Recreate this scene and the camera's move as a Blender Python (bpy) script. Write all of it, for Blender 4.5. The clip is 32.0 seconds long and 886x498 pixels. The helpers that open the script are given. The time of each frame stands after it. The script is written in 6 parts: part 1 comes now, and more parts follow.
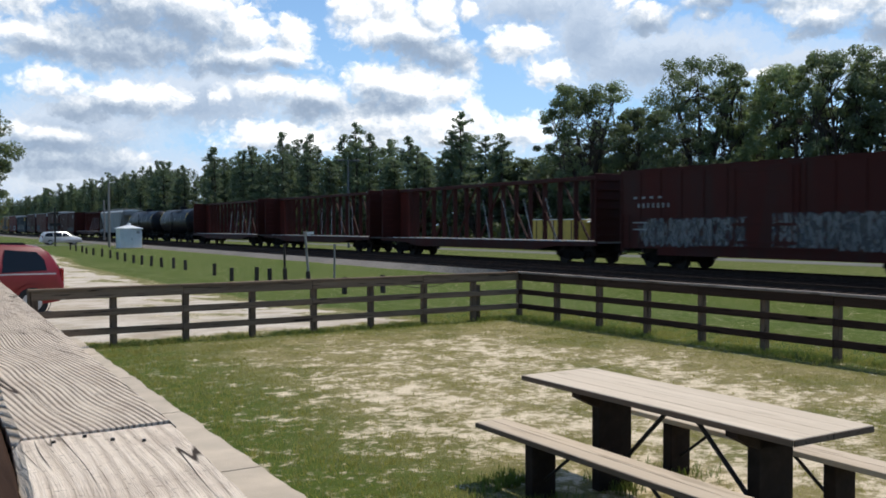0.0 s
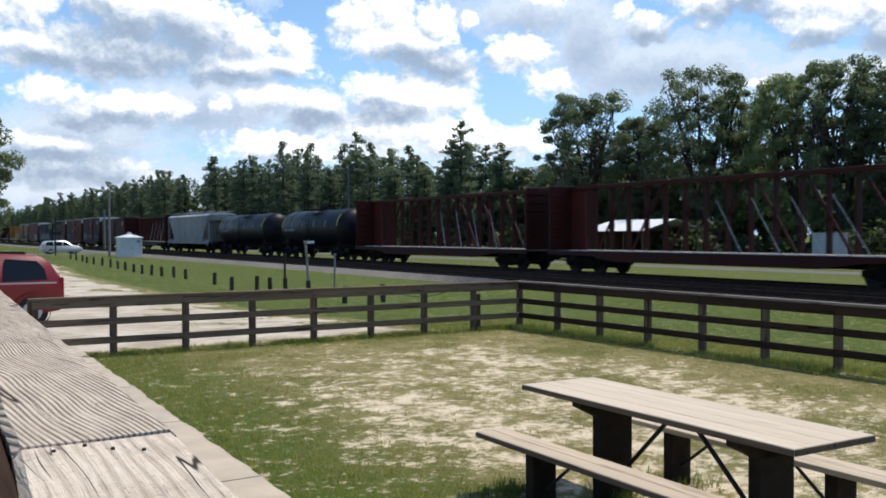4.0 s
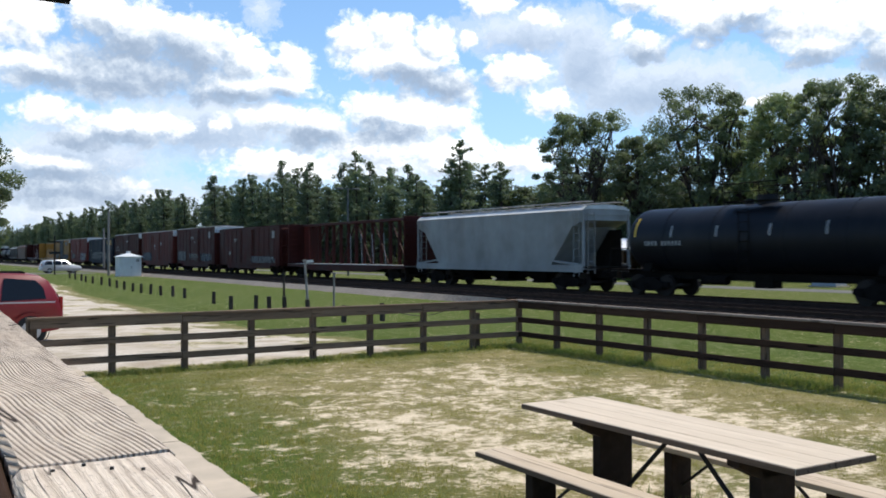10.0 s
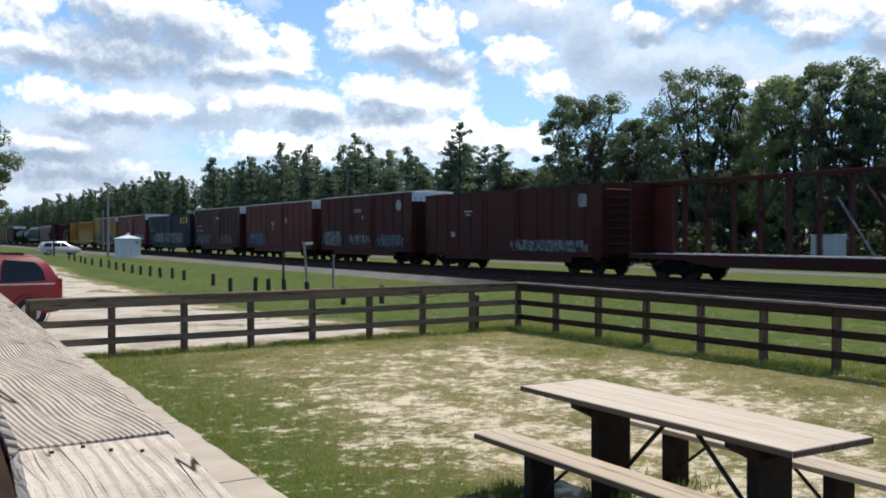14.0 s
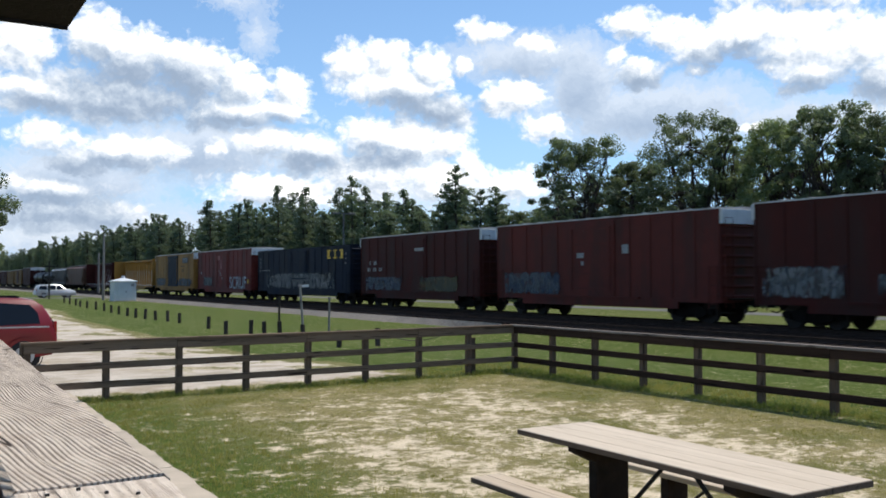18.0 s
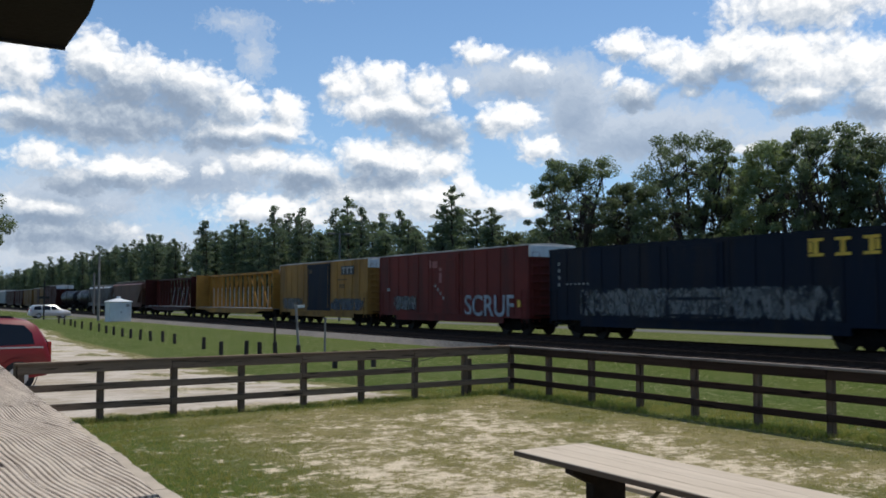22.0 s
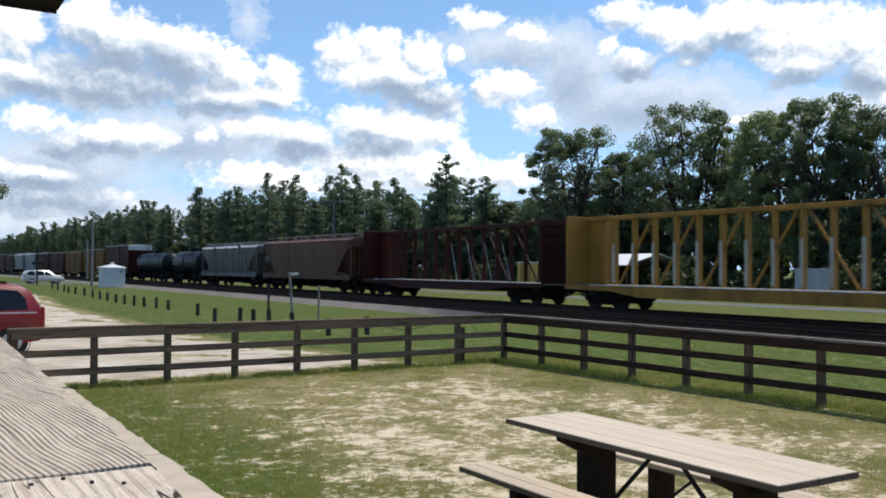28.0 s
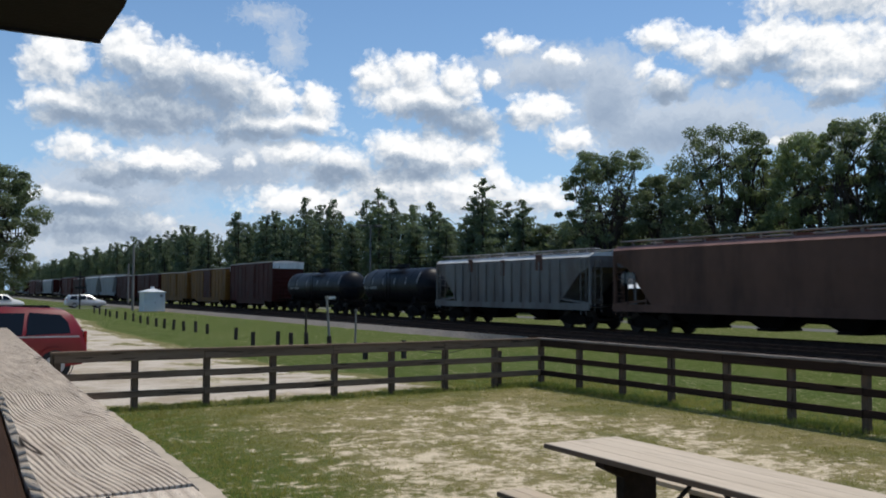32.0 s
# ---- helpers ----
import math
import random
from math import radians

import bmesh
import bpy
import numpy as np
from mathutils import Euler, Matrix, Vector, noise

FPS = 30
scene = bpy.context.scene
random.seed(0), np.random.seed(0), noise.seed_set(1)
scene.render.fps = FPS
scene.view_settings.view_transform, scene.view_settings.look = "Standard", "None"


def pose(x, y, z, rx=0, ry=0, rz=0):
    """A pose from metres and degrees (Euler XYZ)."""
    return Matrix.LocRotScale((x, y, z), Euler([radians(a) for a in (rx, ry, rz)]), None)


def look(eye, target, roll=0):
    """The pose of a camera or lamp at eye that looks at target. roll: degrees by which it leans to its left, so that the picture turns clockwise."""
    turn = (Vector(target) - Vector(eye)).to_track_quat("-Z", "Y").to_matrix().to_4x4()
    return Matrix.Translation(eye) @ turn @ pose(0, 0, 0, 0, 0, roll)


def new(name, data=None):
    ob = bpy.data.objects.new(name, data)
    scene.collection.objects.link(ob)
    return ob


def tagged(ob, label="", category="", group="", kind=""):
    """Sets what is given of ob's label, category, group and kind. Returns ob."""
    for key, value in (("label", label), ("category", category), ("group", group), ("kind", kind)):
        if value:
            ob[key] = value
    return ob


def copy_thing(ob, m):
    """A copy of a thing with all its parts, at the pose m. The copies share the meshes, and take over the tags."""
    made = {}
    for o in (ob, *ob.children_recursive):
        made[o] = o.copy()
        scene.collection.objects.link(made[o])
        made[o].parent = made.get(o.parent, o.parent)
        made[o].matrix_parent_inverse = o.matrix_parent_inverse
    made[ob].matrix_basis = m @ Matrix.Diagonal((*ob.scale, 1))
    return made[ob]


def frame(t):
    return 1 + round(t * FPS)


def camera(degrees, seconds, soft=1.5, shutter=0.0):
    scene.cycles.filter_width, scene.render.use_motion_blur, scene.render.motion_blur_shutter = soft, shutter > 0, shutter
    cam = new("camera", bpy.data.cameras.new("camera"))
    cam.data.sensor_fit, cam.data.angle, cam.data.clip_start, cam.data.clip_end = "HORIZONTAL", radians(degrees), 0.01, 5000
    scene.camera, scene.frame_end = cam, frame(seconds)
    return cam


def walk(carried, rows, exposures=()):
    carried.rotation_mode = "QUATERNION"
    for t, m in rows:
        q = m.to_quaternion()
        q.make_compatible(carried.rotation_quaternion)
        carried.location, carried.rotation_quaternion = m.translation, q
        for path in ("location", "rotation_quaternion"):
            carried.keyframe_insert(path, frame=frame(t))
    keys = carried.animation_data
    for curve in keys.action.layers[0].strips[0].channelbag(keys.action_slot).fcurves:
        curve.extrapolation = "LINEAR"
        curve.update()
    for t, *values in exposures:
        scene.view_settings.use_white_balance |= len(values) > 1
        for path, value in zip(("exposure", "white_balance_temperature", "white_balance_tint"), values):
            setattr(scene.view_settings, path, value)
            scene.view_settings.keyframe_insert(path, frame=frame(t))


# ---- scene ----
cam = camera(51.84, 32.0, soft=1.8, shutter=0.4)
EYE = 1.9
PATH = [
    (0.0, pose(0.0000, 0.0000, EYE-0.0000, 88.519, 0.144, -32.407)),
    (0.5, pose(0.0001, 0.0004, EYE-0.0005, 88.298, 0.119, -32.410)),
    (1.0, pose(-0.0005, -0.0007, EYE-0.0005, 88.989, 0.148, -32.402)),
    (1.5, pose(-0.0008, -0.0008, EYE-0.0002, 89.126, 0.158, -32.412)),
    (2.0, pose(-0.0018, -0.0043, EYE+0.0001, 89.731, 0.148, -32.412)),
    (2.5, pose(-0.0009, -0.0013, EYE-0.0004, 89.230, 0.152, -32.403)),
    (3.0, pose(-0.0006, -0.0008, EYE-0.0003, 89.076, 0.157, -32.402)),
    (3.5, pose(-0.0007, -0.0012, EYE-0.0002, 89.168, 0.123, -32.394)),
    (5.5, pose(-0.0003, -0.0001, EYE+0.0001, 88.709, 0.199, -32.375)),
    (6.0, pose(-0.0005, -0.0028, EYE+0.0005, 88.727, 0.181, -32.368)),
    (6.5, pose(-0.0014, -0.0037, EYE-0.0002, 89.360, 0.208, -32.381)),
    (7.0, pose(0.0020, 0.0041, EYE-0.0010, 87.315, 0.135, -32.372)),
    (7.5, pose(-0.0002, -0.0022, EYE+0.0002, 88.436, 0.209, -32.381)),
    (8.0, pose(-0.0007, -0.0032, EYE+0.0003, 88.916, 0.146, -32.411)),
    (8.5, pose(0.0001, 0.0008, EYE-0.0007, 88.164, 0.148, -32.436)),
    (9.0, pose(-0.0006, -0.0012, EYE-0.0000, 89.096, 0.192, -32.453)),
    (9.5, pose(-0.0013, -0.0023, EYE+0.0002, 89.839, 0.172, -32.427)),
    (10.0, pose(-0.0020, -0.0030, EYE-0.0000, 90.280, 0.190, -32.436)),
    (10.5, pose(-0.0021, -0.0032, EYE-0.0001, 90.390, 0.195, -32.435)),
    (11.0, pose(-0.0013, -0.0026, EYE-0.0004, 89.925, 0.218, -32.424)),
    (11.5, pose(-0.0011, -0.0022, EYE-0.0001, 89.747, 0.193, -32.425)),
    (12.0, pose(-0.0019, -0.0030, EYE+0.0003, 90.247, 0.206, -32.435)),
    (12.5, pose(-0.0022, -0.0054, EYE+0.0003, 90.203, 0.225, -32.454)),
    (13.0, pose(-0.0010, -0.0018, EYE-0.0003, 89.493, 0.201, -32.444)),
    (13.5, pose(0.0006, 0.0006, EYE-0.0004, 88.069, 0.129, -32.394)),
    (14.0, pose(-0.0008, -0.0016, EYE+0.0002, 89.180, 0.072, -32.474)),
    (14.5, pose(-0.0013, -0.0031, EYE-0.0004, 89.758, 0.088, -32.547)),
    (16.5, pose(-0.0014, -0.0004, EYE-0.0016, 89.807, 0.098, -32.571)),
    (17.0, pose(-0.0011, 0.0004, EYE-0.0013, 89.625, 0.075, -32.570)),
    (17.5, pose(-0.0031, -0.0042, EYE-0.0006, 90.677, 0.099, -32.638)),
    (18.0, pose(-0.0045, -0.0067, EYE-0.0007, 91.839, 0.150, -32.714)),
    (18.5, pose(-0.0047, -0.0067, EYE-0.0012, 91.834, 0.134, -32.726)),
    (19.0, pose(-0.0025, -0.0000, EYE-0.0034, 92.653, 0.163, -32.739)),
    (19.5, pose(-0.0032, -0.0053, EYE-0.0009, 90.747, 0.054, -32.804)),
    (20.0, pose(-0.0024, -0.0000, EYE-0.0033, 92.099, 0.076, -32.853)),
    (20.5, pose(-0.0024, 0.0000, EYE-0.0030, 91.773, 0.062, -32.871)),
    (21.0, pose(-0.0022, -0.0001, EYE-0.0036, 92.221, 0.057, -32.923)),
    (21.5, pose(-0.0029, 0.0002, EYE-0.0032, 92.795, 0.097, -32.949)),
    (22.0, pose(-0.0027, 0.0002, EYE-0.0029, 93.136, 0.102, -32.962)),
    (22.5, pose(-0.0024, 0.0002, EYE-0.0025, 93.139, 0.087, -32.970)),
    (23.0, pose(-0.0022, 0.0002, EYE-0.0022, 94.428, 0.184, -32.952)),
    (23.5, pose(-0.0020, 0.0002, EYE-0.0019, 93.793, 0.092, -33.013)),
    (24.0, pose(-0.0017, 0.0002, EYE-0.0016, 94.462, 0.150, -33.243)),
    (24.5, pose(-0.0015, 0.0002, EYE-0.0012, 90.676, 0.031, -33.138)),
    (26.5, pose(-0.0006, 0.0002, EYE+0.0001, 90.303, -0.297, -33.462)),
    (27.0, pose(-0.0011, 0.0004, EYE+0.0005, 91.115, -0.106, -33.148)),
    (27.5, pose(-0.0015, 0.0004, EYE-0.0003, 91.243, -0.357, -33.312)),
    (28.0, pose(-0.0012, 0.0003, EYE+0.0000, 91.155, -0.335, -33.349)),
    (28.2, pose(0.0009, 0.0001, EYE+0.0017, 91.033, -0.327, -33.689)),
    (28.4, pose(0.0029, -0.0001, EYE+0.0034, 90.470, -0.386, -36.655)),
    (28.5, pose(0.0039, -0.0002, EYE+0.0043, 90.673, -0.409, -37.901)),
    (28.6, pose(0.0038, -0.0003, EYE+0.0040, 90.839, -0.385, -38.625)),
    (28.8, pose(0.0036, -0.0003, EYE+0.0035, 90.719, -0.353, -40.656)),
    (29.0, pose(0.0034, -0.0004, EYE+0.0029, 90.803, -0.247, -39.884)),
    (29.2, pose(0.0014, 0.0001, EYE+0.0024, 90.351, -0.197, -37.428)),
    (29.4, pose(-0.0006, 0.0006, EYE+0.0019, 90.510, -0.152, -35.171)),
    (29.5, pose(-0.0016, 0.0008, EYE+0.0017, 91.431, -0.135, -34.246)),
    (29.6, pose(-0.0005, 0.0012, EYE+0.0049, 92.110, -0.127, -34.029)),
    (29.8, pose(-0.0013, 0.0012, EYE+0.0037, 93.468, -0.089, -32.658)),
    (30.0, pose(-0.0022, 0.0012, EYE+0.0026, 93.300, -0.083, -32.542)),
    (30.5, pose(-0.0042, 0.0011, EYE-0.0003, 92.074, -0.362, -31.422)),
    (31.0, pose(-0.0048, 0.0010, EYE-0.0019, 92.825, -0.218, -31.447)),
    (31.5, pose(-0.0039, 0.0009, EYE-0.0014, 91.460, -0.447, -31.269)),
    (32.0, pose(-0.0042, 0.0008, EYE-0.0019, 92.631, -0.205, -31.062)),
]
LIGHTEN = [(0.0, -0.1), (1.0, 0.06), (3.0, 0.04), (6.0, 0.06), (9.0, 0.12), (14.0, 0.08), (17.0, 0.05), (19.0, -0.06), (21.0, -0.14), (22.0, -0.36), (24.0, -0.4), (26.5, -0.1), (29.0, 0.0), (30.0, -0.32), (32.0, -0.4)]
walk(cam, PATH, LIGHTEN)

# ---- sun, sky and clouds ----
SUN_AZ, SUN_EL = 92.0, 66.0      # degrees from +y towards +x, and above the horizon
sun = new("sun", bpy.data.lights.new("sun", "SUN"))
sun.data.energy, sun.data.angle, sun.data.color = 4.0, radians(0.6), (1.0, 0.94, 0.84)
az, el = radians(SUN_AZ), radians(SUN_EL)
sun.matrix_world = look((60 * math.sin(az) * math.cos(el), 60 * math.cos(az) * math.cos(el), 60 * math.sin(el)), (0, 0, 0))

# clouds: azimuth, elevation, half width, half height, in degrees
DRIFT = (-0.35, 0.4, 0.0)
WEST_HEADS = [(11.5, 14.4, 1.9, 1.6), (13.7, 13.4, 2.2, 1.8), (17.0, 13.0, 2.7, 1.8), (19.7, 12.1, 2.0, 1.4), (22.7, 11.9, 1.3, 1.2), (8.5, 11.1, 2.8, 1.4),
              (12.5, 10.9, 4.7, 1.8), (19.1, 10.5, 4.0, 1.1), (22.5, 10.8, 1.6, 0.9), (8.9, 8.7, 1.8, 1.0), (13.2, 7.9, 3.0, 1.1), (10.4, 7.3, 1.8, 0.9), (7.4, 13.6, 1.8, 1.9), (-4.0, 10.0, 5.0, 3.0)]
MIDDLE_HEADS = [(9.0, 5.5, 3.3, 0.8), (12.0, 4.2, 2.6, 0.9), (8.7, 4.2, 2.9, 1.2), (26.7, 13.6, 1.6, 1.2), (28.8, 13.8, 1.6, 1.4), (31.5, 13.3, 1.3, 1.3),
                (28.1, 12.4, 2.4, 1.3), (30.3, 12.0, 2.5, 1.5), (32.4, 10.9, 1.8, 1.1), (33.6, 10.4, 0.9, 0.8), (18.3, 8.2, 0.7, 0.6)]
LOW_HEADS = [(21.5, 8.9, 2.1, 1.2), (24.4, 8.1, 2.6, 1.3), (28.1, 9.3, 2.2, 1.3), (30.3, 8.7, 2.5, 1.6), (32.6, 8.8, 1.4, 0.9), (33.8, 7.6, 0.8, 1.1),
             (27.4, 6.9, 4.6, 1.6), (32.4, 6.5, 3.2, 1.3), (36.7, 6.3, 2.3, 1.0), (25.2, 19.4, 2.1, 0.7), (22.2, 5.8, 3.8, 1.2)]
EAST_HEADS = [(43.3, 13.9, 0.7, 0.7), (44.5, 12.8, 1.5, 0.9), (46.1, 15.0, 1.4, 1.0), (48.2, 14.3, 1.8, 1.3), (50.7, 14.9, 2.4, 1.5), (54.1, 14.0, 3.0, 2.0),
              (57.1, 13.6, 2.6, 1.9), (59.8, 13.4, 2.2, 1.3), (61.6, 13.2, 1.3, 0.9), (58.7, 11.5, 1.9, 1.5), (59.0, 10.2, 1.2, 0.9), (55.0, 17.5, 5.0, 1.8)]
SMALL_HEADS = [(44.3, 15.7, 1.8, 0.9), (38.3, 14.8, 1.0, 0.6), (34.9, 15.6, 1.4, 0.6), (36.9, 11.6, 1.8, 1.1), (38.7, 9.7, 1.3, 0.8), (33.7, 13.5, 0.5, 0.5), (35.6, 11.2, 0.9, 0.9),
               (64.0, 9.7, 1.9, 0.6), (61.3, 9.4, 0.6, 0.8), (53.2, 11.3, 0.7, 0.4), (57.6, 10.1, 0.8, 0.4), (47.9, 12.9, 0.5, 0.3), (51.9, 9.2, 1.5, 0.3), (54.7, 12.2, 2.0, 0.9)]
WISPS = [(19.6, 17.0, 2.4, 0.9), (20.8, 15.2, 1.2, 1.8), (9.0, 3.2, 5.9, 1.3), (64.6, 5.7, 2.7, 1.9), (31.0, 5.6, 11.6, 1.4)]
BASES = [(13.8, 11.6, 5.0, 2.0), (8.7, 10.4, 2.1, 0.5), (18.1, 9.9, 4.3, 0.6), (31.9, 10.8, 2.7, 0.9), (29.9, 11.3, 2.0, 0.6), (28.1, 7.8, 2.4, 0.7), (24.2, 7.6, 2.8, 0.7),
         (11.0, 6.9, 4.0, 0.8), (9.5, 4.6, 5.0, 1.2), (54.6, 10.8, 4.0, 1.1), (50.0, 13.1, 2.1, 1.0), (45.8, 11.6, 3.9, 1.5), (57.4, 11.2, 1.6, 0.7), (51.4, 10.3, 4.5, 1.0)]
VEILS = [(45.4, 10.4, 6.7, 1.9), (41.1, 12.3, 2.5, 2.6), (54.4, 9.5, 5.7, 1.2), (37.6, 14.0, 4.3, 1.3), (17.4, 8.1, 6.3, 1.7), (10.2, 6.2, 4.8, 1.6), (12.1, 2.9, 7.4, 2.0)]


def link(nt, a, b):
    nt.links.new(a, b)


def mnode(nt, op, a, b=None, c=None, clamp=False):
    n = nt.nodes.new("ShaderNodeMath")
    n.operation, n.use_clamp = op, clamp
    for i, v in enumerate((a, b, c)):
        if v is None:
            continue
        if isinstance(v, (int, float)):
            n.inputs[i].default_value = v
        else:
            link(nt, v, n.inputs[i])
    return n.outputs[0]


def vnode(nt, op, a, b=None):
    n = nt.nodes.new("ShaderNodeVectorMath")
    n.operation = op
    for i, v in enumerate((a, b)):
        if v is None:
            continue
        if isinstance(v, tuple):
            n.inputs[i].default_value = v
        else:
            link(nt, v, n.inputs[i])
    return n.outputs["Value"] if op == "LENGTH" else n.outputs[0]


def nnode(nt, vec, scale, detail=4.0, rough=0.55, dist=0.0):
    n = nt.nodes.new("ShaderNodeTexNoise")
    n.inputs["Scale"].default_value, n.inputs["Detail"].default_value = scale, detail
    n.inputs["Roughness"].default_value, n.inputs["Distortion"].default_value = rough, dist
    if vec is not None:
        link(nt, vec, n.inputs["Vector"])
    return n


def ramp(nt, fac, stops, smooth=False):
    n = nt.nodes.new("ShaderNodeValToRGB")
    e = n.color_ramp.elements
    if smooth:
        n.color_ramp.interpolation = "EASE"
    while len(e) < len(stops):
        e.new(0.5)
    for el_, (p, c) in zip(e, stops):
        el_.position = p
        el_.color = (*c, 1) if isinstance(c, tuple) else (c, c, c, 1)
    link(nt, fac, n.inputs[0])
    return n.outputs[0]


def mixc(nt, fac, a, b, mode="MIX"):
    n = nt.nodes.new("ShaderNodeMix")
    n.data_type, n.blend_type = "RGBA", mode
    for s, v in ((n.inputs[0], fac), (n.inputs[6], a), (n.inputs[7], b)):
        if isinstance(v, tuple):
            s.default_value = (*v, 1)
        elif isinstance(v, (int, float)):
            s.default_value = v
        else:
            link(nt, v, s)
    return n.outputs[2]


def cloud_field(name, spots, wobble, heads, fine_amount, blend):
    """Node group: azimuth and elevation in degrees -> how much cloud stands there."""
    g = bpy.data.node_groups.new(name, "ShaderNodeTree")
    g.interface.new_socket("Where", in_out="INPUT", socket_type="NodeSocketVector")
    g.interface.new_socket("Density", in_out="OUTPUT", socket_type="NodeSocketFloat")
    i, o = g.nodes.new("NodeGroupInput"), g.nodes.new("NodeGroupOutput")
    p = vnode(g, "ADD", i.outputs[0], DRIFT)
    wob = nnode(g, p, 0.75, 4.0, 0.6)
    q = vnode(g, "ADD", p, vnode(g, "MULTIPLY", vnode(g, "SUBTRACT", wob.outputs[1], (0.5, 0.5, 0.5)), (wobble * 1.25, wobble, 0)))
    best = None
    for a, e_, w, h in spots:
        d = vnode(g, "LENGTH", vnode(g, "MULTIPLY", vnode(g, "SUBTRACT", q, (a, e_, 0)), (1 / w, 1 / h, 0)))
        # one unit of density for each degree inside the rim, flattened in the middle
        d = mnode(g, "MULTIPLY", mnode(g, "SUBTRACT", 1.0, d), min(1.0, 0.35 + 0.4 * min(w, h)))
        best = d if best is None else mnode(g, "SMOOTH_MAX", best, d, blend)
    best = mnode(g, "MAXIMUM", best, -1.5)
    fine = nnode(g, vnode(g, "MULTIPLY", q, (1.0, 1.15, 1)), 2.6, 6.0, 0.62, 0.3).outputs[0]
    n = mnode(g, "MULTIPLY", mnode(g, "SUBTRACT", fine, 0.5), fine_amount)
    # rounded heads of three sizes
    for sc, k in ((0.8, heads), (1.9, heads * 0.55), (4.3, heads * 0.28)):
        v = g.nodes.new("ShaderNodeTexVoronoi")
        v.feature = "SMOOTH_F1"
        v.inputs["Scale"].default_value, v.inputs["Smoothness"].default_value = sc, 0.25
        link(g, vnode(g, "MULTIPLY", q, (0.9, 1.15, 0)), v.inputs["Vector"])
        n = mnode(g, "ADD", n, mnode(g, "MULTIPLY", mnode(g, "SUBTRACT", 0.42, v.outputs["Distance"]), k))
    link(g, mnode(g, "ADD", best, n), o.inputs[0])
    return g


world = bpy.data.worlds.new("world")
scene.world = world
world.use_nodes = True
nt = world.node_tree
bg = nt.nodes["Background"]
sky = nt.nodes.new("ShaderNodeTexSky")
sky.sky_type, sky.sun_disc = "NISHITA", False
sky.sun_elevation, sky.sun_rotation = el, az
sky.dust_density, sky.air_density, sky.ozone_density = 0.3, 1.0, 4.0
tc = nt.nodes.new("ShaderNodeTexCoord")
sep = nt.nodes.new("ShaderNodeSeparateXYZ")
link(nt, tc.outputs["Generated"], sep.inputs[0])
azn = mnode(nt, "MULTIPLY", mnode(nt, "ARCTAN2", sep.outputs[0], sep.outputs[1]), 57.2958)
eln = mnode(nt, "MULTIPLY", mnode(nt, "ARCSINE", sep.outputs[2]), 57.2958)
comb = nt.nodes.new("ShaderNodeCombineXYZ")
link(nt, azn, comb.inputs[0]), link(nt, eln, comb.inputs[1])
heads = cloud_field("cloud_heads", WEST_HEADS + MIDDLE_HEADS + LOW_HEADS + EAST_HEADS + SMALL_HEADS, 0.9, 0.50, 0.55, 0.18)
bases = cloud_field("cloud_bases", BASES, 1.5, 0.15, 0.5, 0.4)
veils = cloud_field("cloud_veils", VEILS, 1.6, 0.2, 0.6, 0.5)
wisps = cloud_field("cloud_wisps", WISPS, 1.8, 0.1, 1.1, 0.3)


def sample(group, offset):
    n = nt.nodes.new("ShaderNodeGroup")
    n.node_tree = group
    link(nt, vnode(nt, "ADD", comb.outputs[0], offset), n.inputs[0])
    return n.outputs[0]


# thick cloud is lit from above: bright crests, blue-grey bases
here, above = sample(heads, (0, 0, 0)), sample(heads, (0.25, 0.5, 0))
body = ramp(nt, mnode(nt, "ADD", here, 0.30), [(0.0, 0.0), (0.16, 0.30), (0.34, 0.80), (0.60, 1.0)])
crest_ = mnode(nt, "SUBTRACT", here, above)
under = ramp(nt, mnode(nt, "ADD", sample(bases, (0, 0, 0)), 0.42), [(0.0, 0.0), (0.40, 0.55), (0.8, 1.0)], True)
shade = mnode(nt, "SUBTRACT", mnode(nt, "ADD", mnode(nt, "MULTIPLY", under, 0.54), 0.30), mnode(nt, "MULTIPLY", crest_, 0.62))
body_col = ramp(nt, shade, [(0.0, (1.45, 1.45, 1.45)), (0.2, (1.24, 1.26, 1.28)), (0.40, (0.90, 0.96, 1.04)), (0.62, (0.60, 0.70, 0.83)), (0.85, (0.42, 0.52, 0.67)), (1.0, (0.36, 0.46, 0.61))])
wisp = ramp(nt, mnode(nt, "ADD", sample(wisps, (0, 0, 0)), 0.1), [(0.0, 0.0), (0.35, 0.34), (0.9, 0.70)], True)
grey = ramp(nt, mnode(nt, "ADD", sample(veils, (0, 0, 0)), 0.45), [(0.0, 0.0), (0.40, 0.55), (0.8, 0.95)], True)
tone = ramp(nt, sample(veils, (0.2, 0.8, 0)), [(0.0, (0.74, 0.84, 0.98)), (0.45, (0.56, 0.67, 0.83)), (0.9, (0.44, 0.55, 0.72))])
haze = ramp(nt, mnode(nt, "DIVIDE", eln, 30.0, clamp=True), [(0.0, 0.85), (0.2, 0.5), (0.42, 0.16), (0.8, 0.0)])
SKY = 0.150
blue = vnode(nt, "MULTIPLY", sky.outputs[0], (SKY * 0.86, SKY * 0.99, SKY * 1.06))
blue = mixc(nt, haze, blue, (0.46, 0.73, 1.12))
thin = mixc(nt, wisp, mixc(nt, grey, blue, tone), (0.86, 0.93, 1.02))
link(nt, mixc(nt, body, thin, body_col), bg.inputs[0])
bg.inputs[1].default_value = 1.0

